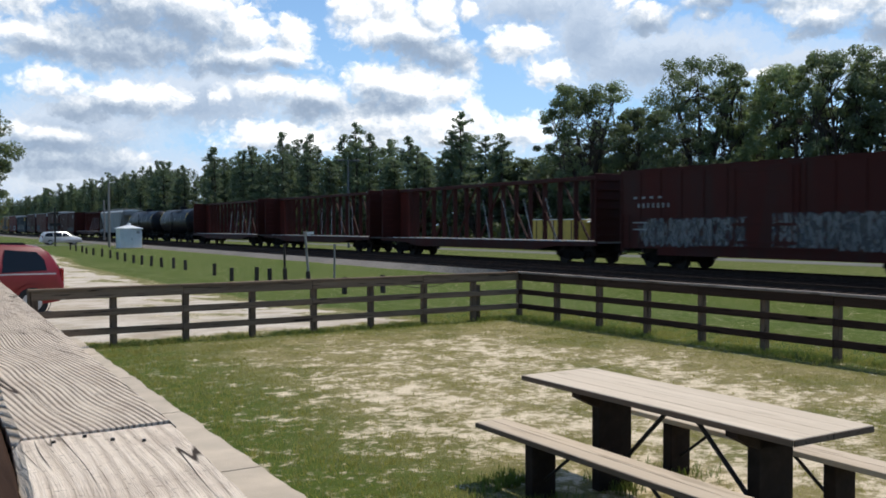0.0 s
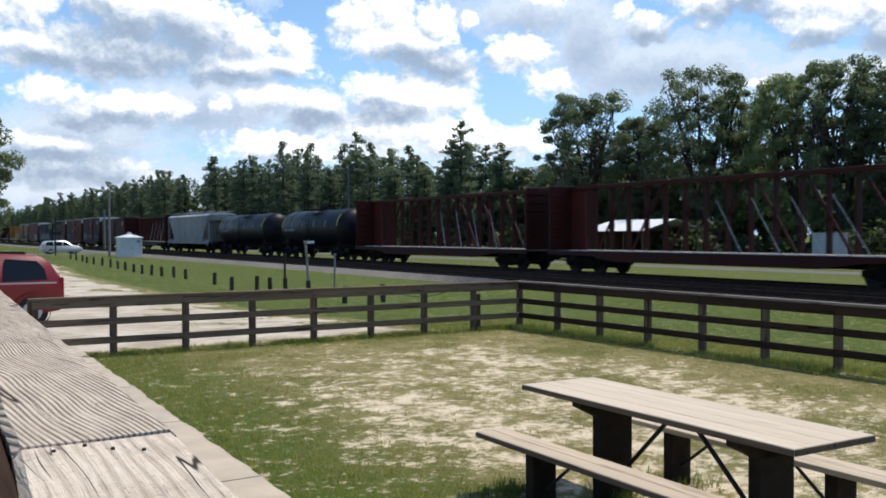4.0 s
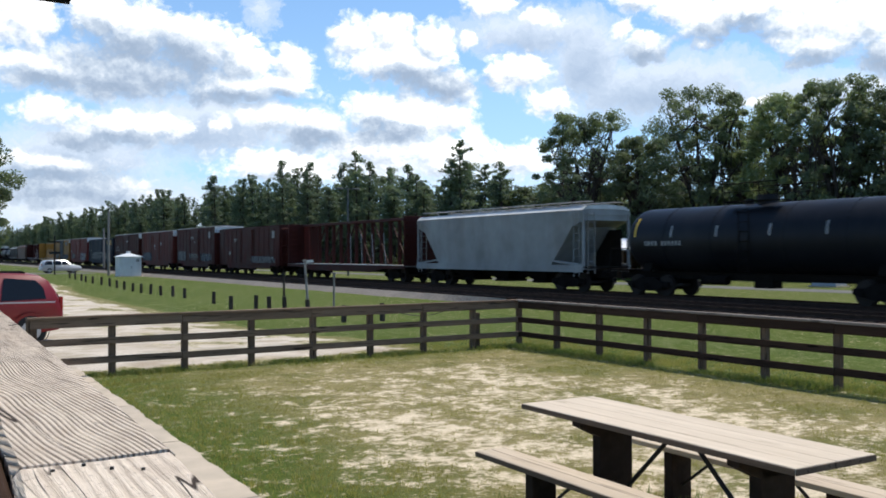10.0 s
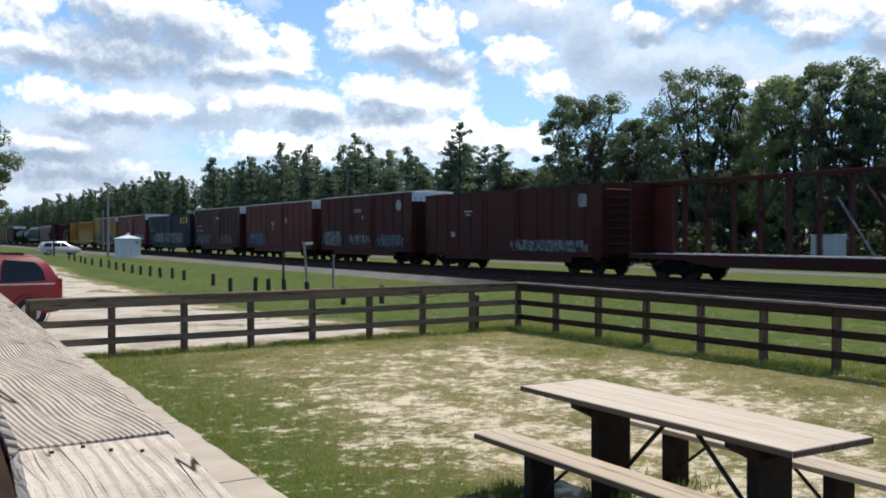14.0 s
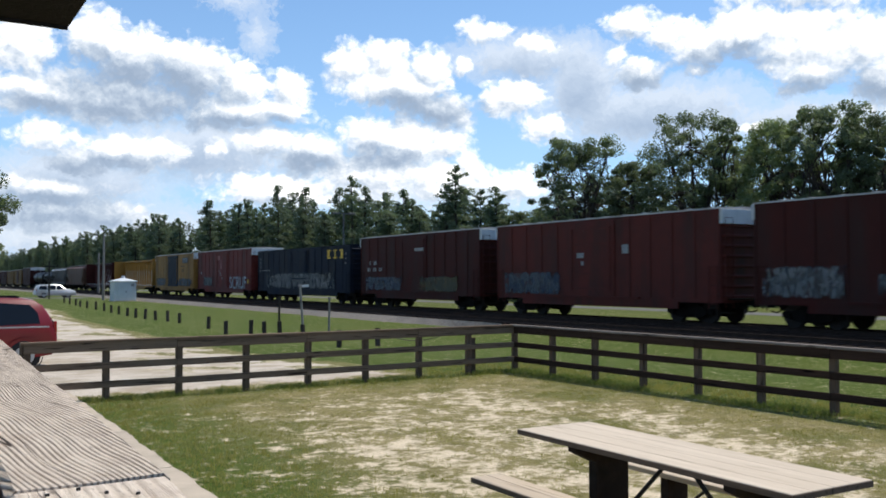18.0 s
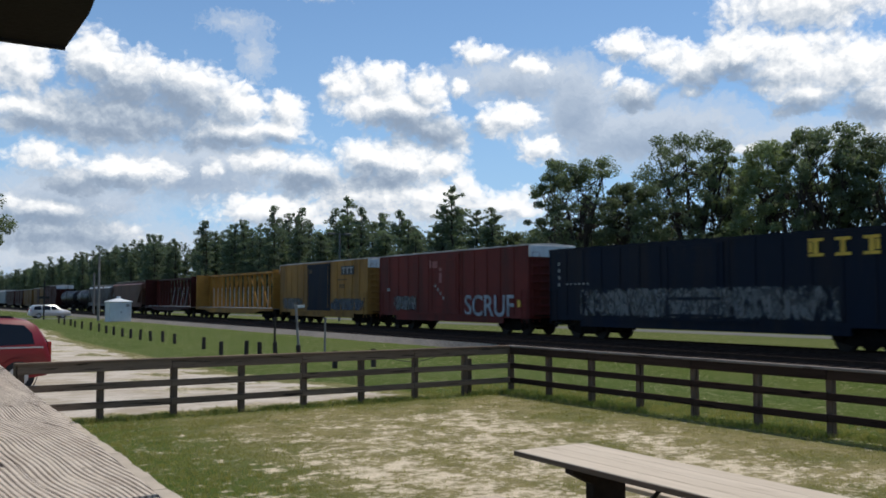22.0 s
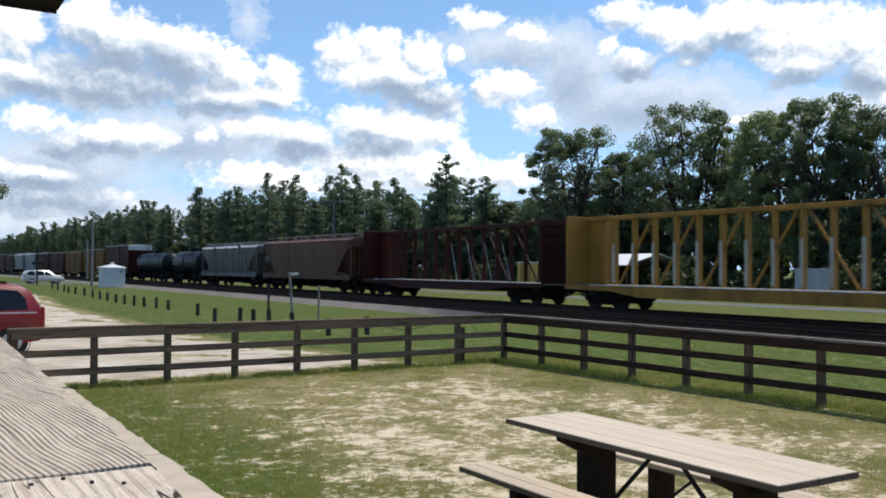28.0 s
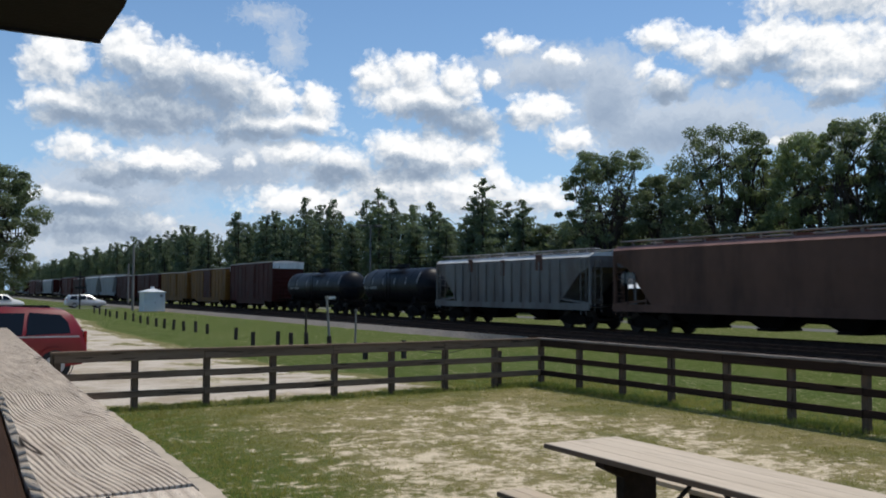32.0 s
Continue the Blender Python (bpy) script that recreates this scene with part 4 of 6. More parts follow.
# ---- corner of the platform roof ----
def make_eave():
    roof = tagged(empty("platform_roof", pose(0, 0, 0)), "dark underside and fascia of the platform roof corner", "roof", kind="structure")
    tip = Vector((0.1704, 0.9537, 0.2477)) * 6.4 + Vector((0, 0, EYE))
    rise = 0.30
    bm = bmesh.new()

    def plane_pt(dx, dy, dz):
        return tip + Vector((dx, -dy, dy * rise + dz))
    # carried on overhead, unseen, to keep sky light off the handrail's left side
    lower = [plane_pt(0, 0, 0), plane_pt(0.06, 0.42, 0), plane_pt(0.06, 9.2, 0), plane_pt(-5, 9.2, 0), plane_pt(-5, 0, 0)]
    f = bm.faces.new([bm.verts.new(p) for p in lower])
    top = bmesh.ops.extrude_face_region(bm, geom=[f])["geom"]
    bmesh.ops.translate(bm, verts=[v for v in top if isinstance(v, bmesh.types.BMVert)], vec=(0, 0, 0.12))
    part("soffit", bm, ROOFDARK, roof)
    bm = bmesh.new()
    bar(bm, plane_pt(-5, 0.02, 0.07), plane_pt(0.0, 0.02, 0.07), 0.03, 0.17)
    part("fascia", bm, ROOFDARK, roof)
    for x in (-2.2, -4.8):
        p = plane_pt(x, 0.5, 0)
        part("post", cube((0, 0, p.z / 2), (0.14, 0.14, p.z), 0.005), FENCE_Z, roof, at=pose(p.x, p.y, 0))


make_eave()


# ---- boarded platform under the eye ----
def make_deck():
    deck = tagged(empty("platform_deck", pose(0, 0, 0)), "grey weathered board floor of the viewing platform", "deck", kind="structure")
    bd = part("board", cube((0, 0, 0), (4.6, 0.138, 0.035), 0.003), BOLLARD, deck, at=pose(-2.2, -2.9, 0.70))
    for k in range(1, 58):
        again(bd, pose(-2.2 + random.uniform(-0.01, 0.01), -2.9 + 0.145 * k, 0.70 + random.uniform(-0.002, 0.002)))
    for x in (-4.2, -2.2, -0.2):
        part("joist", cube((x, 1.25, 0.60), (0.06, 8.4, 0.16), 0.003), FENCE_Y_SHADED, deck)
        for y in (-2.6, 1.2, 5.0):
            part("pier", cube((x, y, 0.24), (0.14, 0.14, 0.56), 0.004), FENCE_Z, deck)


make_deck()

# ---- the freight train ----
# lower ends of the cars along the train, from the head: metres back to each car's rear end
ENDS = [30.4, 54.2, 76.7, 99, 115, 132.4, 150.2, 172.2, 190.3, 206.3, 223.5, 240.1, 260.6, 278.7, 296.4, 320.1,
        341.5, 359.9, 376.9, 389.8, 406, 420.9, 436.9, 452.4, 467.9, 484.4, 500.9, 517.4, 533.9, 550.4, 566.9, 588.4, 604.9, 621.4, 637.9, 654.4, 670.9, 687.4]
RAN = [(0.0, -0.3), (3.0, 30.4), (6.5, 65.7), (9.0, 90.5), (13.0, 131.7), (18.0, 183.4), (21.0, 215.2), (27.0, 276.3), (32.0, 327.1)]
RUN = [(t, float(np.interp(t, *zip(*RAN)))) for t in (0.0, 0.1, 0.4, *range(1, 32), 31.6, 31.9, 32.0)]
GAP = 1.7
AXLES = {-1: [], 1: []}
TRAIN = []


def truck_master():
    """One bogie: side frames, bolster and springs in one mesh; two wheelsets under it."""
    bm = bmesh.new()
    for s in (-1, 1):
        x = s * 1.0
        loft(bm, [[(x + d, y, z) for y, z in ((-1.25, 0.40), (-1.25, 0.62), (-0.75, 0.64), (-0.45, 0.80), (0.45, 0.80), (0.75, 0.64), (1.25, 0.62), (1.25, 0.40), (0.95, 0.36), (0.45, 0.22), (-0.45, 0.22), (-0.95, 0.36))] for d in (-0.07, 0.07)])
        for k in (-0.18, 0, 0.18):
            rod(bm, (x + s * 0.03, k, 0.28), (x + s * 0.03, k, 0.56), 0.085, 8)
        for e in (-0.9, 0.9):
            rod(bm, (x + s * 0.02, e, 0.46), (x + s * 0.16, e, 0.46), 0.13, 10)
    box(bm, (0, 0, 0.66), (2.1, 0.42, 0.24))
    me = mesh_of(bm, "truck", TRUCK)
    wb = bmesh.new()
    for s in (-1, 1):
        rod(wb, (s * 0.70, 0, 0), (s * 0.83, 0, 0), 0.455, 20)
        rod(wb, (s * 0.665, 0, 0), (s * 0.70, 0, 0), 0.49, 20)
        for a in range(5):
            c, n = math.cos(a * 1.2566), math.sin(a * 1.2566)
            box(wb, (s * 0.835, 0.26 * c, 0.26 * n), (0.015, 0.10, 0.10))
    rod(wb, (-0.99, 0, 0), (0.99, 0, 0), 0.085, 10)
    return me, mesh_of(wb, "wheelset", WHEEL)


TRUCK_ME, AXLE_ME = truck_master()


def add_trucks(car, half):
    for s in (-1, 1):
        tr = new("truck", TRUCK_ME)
        tr.parent, tr.matrix_basis = car, pose(0, s * half, 0)
        for e in (-1, 1):
            w = new("wheelset", AXLE_ME)
            w.parent, w.matrix_basis = tr, pose(0, e * 0.9, 0.455)
            AXLES[e].append(w)


def add_couplers(car, half, z=0.86):
    bm = bmesh.new()
    box(bm, (0, 0.20, 0), (0.16, 0.75, 0.18))
    box(bm, (0.04, 0.52, 0), (0.28, 0.16, 0.30))
    rod(bm, (0.20, -0.1, -0.08), (0.14, 0.30, -0.36), 0.03)
    rod(bm, (0.14, 0.30, -0.36), (0.08, 0.55, -0.30), 0.03)
    c = part("coupler", bm, TRUCK, car, at=pose(0, half, z))
    again(c, pose(0, -half, z, 0, 0, 180))


def ladder(car, x, y, z0, z1, w, material, along="y"):
    bm = bmesh.new()
    d = Vector((0, w / 2, 0)) if along == "y" else Vector((w / 2, 0, 0))
    for s in (-1, 1):
        rod(bm, Vector((0, 0, 0)) + d * s, Vector((0, 0, z1 - z0)) + d * s, 0.02, 6)
    k = 0.2
    while k < z1 - z0:
        rod(bm, Vector((0, 0, k)) - d, Vector((0, 0, k)) + d, 0.014, 6)
        k += 0.38
    return part("ladder", bm, material, car, at=pose(x, y, z0))


def marks(car, name, rows, x, material, label=""):
    """Flat painted marks on the near side: (y, z, width, height), a few millimetres proud."""
    for y, z, w, h in rows:
        part(name, cube((0, 0, 0), (0.008, w, h)), material, car, label, at=pose(x, y, z))


def lettering(car, text, x, y, z, size, material, label):
    """Raised letters read from the -x side."""
    cu = bpy.data.curves.new("text", "FONT")
    cu.body, cu.size, cu.extrude, cu.align_x, cu.offset = text, size, 0.004, "CENTER", 0.022
    ob = new("lettering", cu)
    dg = bpy.context.evaluated_depsgraph_get()
    me = bpy.data.meshes.new_from_object(ob.evaluated_get(dg))
    bpy.data.objects.remove(ob)
    me.materials.clear()
    me.materials.append(material)
    o = new("lettering", me)
    o.parent = car
    o.matrix_basis = pose(x, y, z, 90, 0, -90)
    o["label"] = label
    return o


def spray(name, c1, c2, seed):
    """Sprayed paint with ragged letter-like edges; bare where no paint fell."""
    m = bpy.data.materials.new(name)
    m.use_nodes = True
    t = m.node_tree
    b = t.nodes["Principled BSDF"]
    tcn = t.nodes.new("ShaderNodeTexCoord")
    co = vnode(t, "ADD", tcn.outputs["Object"], (0, seed * 3.7, 0))
    st = vnode(t, "MULTIPLY", co, (1, 1.9, 0.70))
    shape = nnode(t, st, 1.7, 4.0, 0.6, 1.2).outputs[0]
    fill = nnode(t, st, 2.9, 3.0, 0.5, 1.2).outputs[0]
    worn = nnode(t, co, 9.0, 5.0, 0.7).outputs[0]
    g = t.nodes.new("ShaderNodeSeparateXYZ")
    link(t, tcn.outputs["Generated"], g.inputs[0])
    rim = mnode(t, "MULTIPLY", mnode(t, "MULTIPLY", g.outputs[1], mnode(t, "SUBTRACT", 1.0, g.outputs[1])), mnode(t, "MULTIPLY", g.outputs[2], mnode(t, "SUBTRACT", 1.0, g.outputs[2])))
    rim = mnode(t, "MULTIPLY", ramp(t, rim, [(0.0, 0.0), (0.02, 1.0)]), 0.14)
    k = ramp(t, mnode(t, "ADD", mnode(t, "ADD", shape, rim), mnode(t, "MULTIPLY", worn, 0.22)), [(0.62, 0.0), (0.69, 1.0)])
    col = mixc(t, ramp(t, fill, [(0.44, 0.0), (0.52, 1.0)]), c1, c2)
    col = mixc(t, mnode(t, "MULTIPLY", worn, 0.6), col, tuple(x * 0.35 for x in c1))
    link(t, col, b.inputs["Base Color"])
    b.inputs["Roughness"].default_value = 0.6
    link(t, mnode(t, "MULTIPLY", k, 0.72), b.inputs["Alpha"])
    return m


def tag_blob(car, y0, y1, z0, z1, x, material, seed, n=26, label="spray-painted graffiti"):
    """A stretch of graffiti: a coat of spray paint lying on the car's side."""
    c1, c2 = {TAG_W: ((0.25, 0.245, 0.235), (0.060, 0.058, 0.060)), TAG_B: ((0.03, 0.048, 0.085), (0.12, 0.125, 0.13)), TAG_Y: ((0.15, 0.105, 0.025), (0.04, 0.05, 0.04))}[material]
    m = spray("graffiti_paint", c1, c2, seed)
    bm = bmesh.new()
    box(bm, (0, (y0 + y1) / 2, (z0 + z1) / 2), (0.003, y1 - y0, z1 - z0))
    return part("graffiti", bm, m, car, label, at=pose(x, 0, 0))


def boxcar(k, length, paint_, top=4.7, white_end=False, door=None, ribs=True, label="", roof=None, door_at=0.0, door_w=3.2):
    car = tagged(empty("boxcar"), label, "boxcar", "freight cars of the train")
    h, w, z0 = length / 2, 1.5, 0.88
    part("body", cube((0, 0, (z0 + top - 0.12) / 2), (2 * w, length, top - 0.12 - z0), 0.02), paint_, car)
    bm = bmesh.new()
    loft(bm, [[(-w - 0.04, y, top - 0.14), (w + 0.04, y, top - 0.14), (w + 0.04, y, top - 0.08), (0, y, top), (-w - 0.04, y, top - 0.08)] for y in (-h - 0.03, h + 0.03)])
    for i in range(int(length / 1.25)):
        yy = -h + 0.6 + i * 1.25
        for s in (-1, 1):
            bar(bm, (0, yy, top + 0.01), (s * (w + 0.02), yy, top - 0.07), 0.06, 0.04)
    part("roof", bm, roof or GALV, car, "weathered ribbed metal roof")
    for s in (-1, 1):
        part("side_sill", cube((s * (w - 0.03), 0, z0 - 0.12), (0.06, length - 4.6, 0.34)), paint_, car)
        part("bottom_rail", cube((s * (w + 0.008), 0, z0 + 0.05), (0.03, length, 0.12)), paint_, car)
        part("top_rail", cube((s * (w + 0.008), 0, top - 0.2), (0.03, length, 0.10)), paint_, car)
    part("centre_sill", cube((0, 0, 0.78), (0.5, length - 0.2, 0.34)), TRUCK, car)
    if ribs:
        rib = None
        n = max(6, int(length / 1.22))
        for s in (-1, 1):
            for i in range(n + 1):
                yy = -h + 0.06 + (length - 0.12) * i / n
                if abs(yy - door_at) < door_w / 2 + 0.1:
                    continue
                at = pose(s * (w + 0.02), yy, (z0 + top) / 2)
                if rib is None:
                    rib = part("side_post", cube((0, 0, 0), (0.028, 0.08, top - z0 - 0.35), 0.005), paint_, car, at=at)
                else:
                    again(rib, at)
    for s in (-1, 1):
        d = part("door", cube((0, 0, 0), (0.05, door_w, top - z0 - 0.42), 0.008), door or paint_, car, at=pose(s * (w + 0.03), door_at, (z0 + top) / 2 - 0.04))
        rb = part("door_rib", cube((0, 0, 0), (0.03, door_w - 0.2, 0.10)), door or paint_, d, at=pose(s * 0.03, 0, -1.4))
        for i in range(1, 5):
            again(rb, pose(s * 0.03, 0, -1.4 + i * 0.7))
        for yy in (-door_w / 2 + 0.25, door_w / 2 - 0.25):
            bm = bmesh.new()
            rod(bm, (s * 0.06, yy, -1.5), (s * 0.06, yy, 1.5), 0.018, 6)
            part("lock_bar", bm, paint_, d)
        bm = bmesh.new()
        box(bm, (0, 0, 0), (0.08, door_w * 2, 0.09))
        part("door_track", bm, paint_, car, at=pose(s * (w + 0.05), door_at, z0 + 0.12))
    for s in (-1, 1):
        bm = bmesh.new()
        for i in range(9):
            zz = z0 + 0.25 + i * (top - z0 - 0.65) / 8
            bar(bm, (-w + 0.12, 0, zz), (w - 0.12, 0, zz), 0.13, 0.12)
        soften(bm, 0.03)
        part("end_ribs", bm, paint_, car, "corrugated end", at=pose(0, s * (h + 0.03), 0))
        if white_end:
            part("end_band", cube((0, 0, 0), (2 * w + 0.02, 0.22, 0.60), 0.01), WHITE, car, "white high-clearance band", at=pose(0, s * (h + 0.04), top - 0.44))
        ladder(car, -w - 0.06, s * (h - 0.35), z0 - 0.25, z0 + 1.5, 0.45, paint_)
        ladder(car, -w + 0.35, s * (h + 0.14), z0 - 0.2, top - 0.5, 0.45, paint_, "x")
        add = bmesh.new()
        box(add, (0, 0, 0), (2.4, 0.25, 0.04))
        part("crossover_step", add, TRUCK, car, at=pose(0, s * (h + 0.2), z0 + 0.15))
    add_trucks(car, h - 2.1)
    add_couplers(car, h)
    return car


def centrebeam(k, length, paint_, top=4.25, label="", pale=False):
    car = tagged(empty("centrebeam_flatcar"), label, "flatcar", "freight cars of the train")
    h, w = length / 2, 1.45
    deck = bmesh.new()
    box(deck, (0, 0, 1.06), (2 * w, length - 0.1, 0.09))
    part("deck", deck, DECKWOOD, car, "scuffed pale deck")
    bm = bmesh.new()
    for s in (-1, 1):
        loft(bm, [[(s * w + d, y, z) for y, z in ((-h, 1.09), (h, 1.09), (h, 0.90), (h - 3.2, 0.86), (h - 5.0, 0.62), (-h + 5.0, 0.62), (-h + 3.2, 0.86), (-h, 0.90))] for d in (-0.03, 0.03)])
    part("side_sill", bm, paint_, car)
    part("centre_sill", cube((0, 0, 0.80), (0.45, length - 0.2, 0.40)), TRUCK, car)
    chord = bmesh.new()
    box(chord, (0, 0, top - 0.11), (0.42, length - 0.3, 0.2))
    soften(chord, 0.02)
    part("top_chord", chord, paint_, car)
    e0 = h - 0.14
    for s in (-1, 1):
        bm = cube((0, 0, (1.1 + top) / 2), (2 * w, 0.10, top - 1.1), 0.01)
        bh = part("bulkhead", bm, paint_, car, "ribbed end bulkhead", at=pose(0, s * e0, 0))
        rb = part("rib", cube((0, 0, 0), (2 * w - 0.2, 0.10, 0.10)), paint_, bh, at=pose(0, s * 0.09, 1.4))
        for i in range(1, 7):
            again(rb, pose(0, s * 0.09, 1.4 + i * (top - 1.7) / 6))
        rb = part("rung", cube((0, 0, 0), (0.55, 0.03, 0.035)), SKYLIT_RED if not pale else paint_, bh, at=pose(-w + 0.5, -s * 0.08, 1.5))
        for i in range(1, 7):
            again(rb, pose(-w + 0.5, -s * 0.08, 1.5 + i * 0.4))
        bm = bmesh.new()
        loft(bm, [[(d, 0, 1.1), (d, -s * 1.15, 1.1), (d, -s * 1.05, top - 0.15), (d, 0, top - 0.15)] for d in (-0.05, 0.05)])
        part("gusset", bm, paint_ if pale else SKYLIT_RED, car, "red end panel, coloured brighter for sky light" if not pale else "", at=pose(0, s * (e0 - 0.05), 0))
    n = 14 if length > 20.5 else 12
    span = length - 4.0
    pb = bmesh.new()
    box(pb, (0, 0, (1.1 + top) / 2 - 0.08), (0.26, 0.14 if pale else 0.10, top - 1.35))
    post = part("upright", pb, paint_, car, at=pose(0, -span / 2, 0))
    strip_ = None
    if pale:
        sb = bmesh.new()
        box(sb, (-0.14, 0, 1.1 + 1.05), (0.04, 0.13, 1.85))
        strip_ = part("wear_strip", sb, CREAM, post, "pale worn strip")
    for i in range(1, n + 1):
        p = again(post, pose(0, -span / 2 + span * i / n, 0))
        if strip_:
            again(strip_, Matrix.Identity(4), p)
    # long diagonals leaning in to the middle of the car, each across one upright
    dg = {}
    s0 = span / n
    for i in range(1, n, 2):
        yc = -span / 2 + span * i / n
        lean = 1 if yc < 0 else -1
        if lean in dg:
            again(dg[lean], pose(0, yc, 0))
            continue
        bm = bmesh.new()
        bar(bm, (0.0, -lean * s0 * 0.8, 1.15), (0.0, lean * s0 * 0.8, top - 0.25), 0.07, 0.10)
        dg[lean] = part("diagonal", bm, paint_, car, at=pose(0, yc, 0))
    # tie-down straps hanging down to the deck edge
    sb = bmesh.new()
    rod(sb, (-0.3, 0.9, top - 1.0), (-w + 0.15, -1.3, 1.15), 0.02, 6)
    if pale:
        sb.free()
    else:
        st = part("strap_bar", sb, STRAPGREY, car, "bare metal load strap", at=pose(0, -span * 0.36, 0))
        for f in (-0.25, -0.14, -0.03):
            again(st, pose(0, span * f, 0))
    if not pale:
        marks(car, "stencil", [(-h + 0.7, 3.5, 0.5, 0.12), (-h + 0.55, 3.2, 0.10, 0.5), (-h + 0.7, 2.7, 0.5, 0.08), (-h + 1.5, 3.1, 0.08, 0.6)], -0.08, MARK)
    clip = bmesh.new()
    box(clip, (0, 0, 1.125), (0.10, 0.55, 0.035))
    c0 = part("stake_pocket", clip, WHITE, car, at=pose(-w + 0.06, -span / 2, 0))
    for i in range(1, 18):
        again(c0, pose(-w + 0.06, -span / 2 + span * i / 17, 0))
    add_trucks(car, h - 2.3)
    add_couplers(car, h)
    return car


def tank_car(k, length, r=1.45, label="", material=None):
    material = material or BLACK
    car = tagged(empty("tank_car"), label, "tank car", "freight cars of the train")
    h, zc = length / 2, 1.04 + r
    body = h - 0.75
    prof = [(-body, 0.0)] + [(-body + 0.85 * (1 - math.cos(a * math.pi / 16)), r * math.sin(a * math.pi / 16)) for a in range(1, 9)]
    prof += [(-y, q) for y, q in prof[::-1]]
    bm = bmesh.new()
    rings = [[(max(q, 0.01) * math.cos(a * math.pi / 18), y, zc + max(q, 0.01) * math.sin(a * math.pi / 18)) for a in range(36)] for y, q in prof]
    loft(bm, rings)
    part("tank", bm, material, car, "sooty black tank shell", smooth=True)
    for y in (-body * 0.62, -body * 0.25, body * 0.25, body * 0.62):
        bm = bmesh.new()
        ring = [[((r + d) * math.cos(a * math.pi / 18), y + e, zc + (r + d) * math.sin(a * math.pi / 18)) for a in range(36)] for d, e in ((0.0, -0.05), (0.018, -0.04), (0.018, 0.04), (0.0, 0.05))]
        loft(bm, ring, False)
        part("weld_band", bm, material, car)
    bm = bmesh.new()
    rod(bm, (0, 0, zc + r - 0.1), (0, 0, zc + r + 0.32), 0.42, 16)
    rod(bm, (0, 0.9, zc + r - 0.1), (0, 0.9, zc + r + 0.2), 0.18, 12)
    part("manway", bm, material, car)
    bm = bmesh.new()
    z = zc + r + 0.05
    for s in (-1, 1):
        box(bm, (s * 0.85, 0, z), (0.5, 2.6, 0.04))
        for yy in (-1.3, -0.45, 0.45, 1.3):
            rod(bm, (s * 1.1, yy, z), (s * 1.1, yy, z + 0.72), 0.022, 6)
        rod(bm, (s * 1.1, -1.3, z + 0.72), (s * 1.1, 1.3, z + 0.72), 0.022, 6)
        rod(bm, (s * 1.1, -1.3, z + 0.38), (s * 1.1, 1.3, z + 0.38), 0.016, 6)
    part("platform", bm, TRUCK, car, "railed walkway beside the manway")
    ladder(car, -r - 0.03, 0.0, 1.0, zc + r * 0.75, 0.5, TRUCK)
    part("underframe", cube((0, 0, 0.92), (0.5, length - 0.1, 0.34), 0.01), TRUCK, car)
    for s in (-1, 1):
        bm = bmesh.new()
        box(bm, (0, s * (h - 0.45), 1.12), (2.9, 0.9, 0.06))
        for x in (-1.4, 1.4):
            rod(bm, (x, s * (h - 0.1), 1.12), (x, s * (h - 0.1), 2.1), 0.022, 6)
            rod(bm, (x, s * (h - 0.85), 1.12), (x, s * (h - 0.85), 2.1), 0.022, 6)
            rod(bm, (x, s * (h - 0.1), 2.1), (x, s * (h - 0.85), 2.1), 0.022, 6)
        rod(bm, (-1.4, s * (h - 0.1), 2.1), (1.4, s * (h - 0.1), 2.1), 0.022, 6)
        part("end_platform", bm, TRUCK, car)
        bm = bmesh.new()
        loft(bm, [[(-1.1, y, 1.1), (1.1, y, 1.1), (0.9, y, zc - r * 0.55), (-0.9, y, zc - r * 0.55)] for y in (s * (h - 2.4), s * (h - 1.9))])
        part("saddle", bm, TRUCK, car)
    for y, hh in ((-0.86, 0.9), (-0.52, 0.5), (-0.17, 0.45), (0.2, 0.45), (0.55, 0.5), (0.86, 0.9)):
        for s in (-1, 1):
            bm = bmesh.new()
            a0 = 0.02 + hh * 0.1
            for q in range(4):
                a = a0 + q * hh / r / 4
                p = Vector((s * (r + 0.008) * math.cos(a + hh / r / 8), y * body, zc + (r + 0.008) * math.sin(a + hh / r / 8)))
                box(bm, (0, 0, 0), (0.012, 0.10, hh / 4 + 0.01), Matrix.Translation(p) @ Matrix.Rotation(-s * (a + hh / r / 8), 4, "Y"))
            part("reflective_strip", bm, YMARK if hh > 0.8 and k < 6 else MARK, car)
    marks(car, "stencil", [(body * 0.62 + i * 0.2, zc - 0.15, 0.11, 0.20) for i in range(-5, 6) if i != 1], -r - 0.01, MARK, "bars of a stencilled car mark")
    bm = bmesh.new()
    box(bm, (0, 0, 0.72), (0.6, 0.9, 0.5))
    part("outlet_valve", bm, TRUCK, car)
    bm = bmesh.new()
    rod(bm, (-0.5, 1.6, 0.75), (-0.5, 2.9, 0.75), 0.2, 10)
    part("air_reservoir", bm, TRUCK, car)
    add_trucks(car, h - 2.15)
    add_couplers(car, h)
    return car


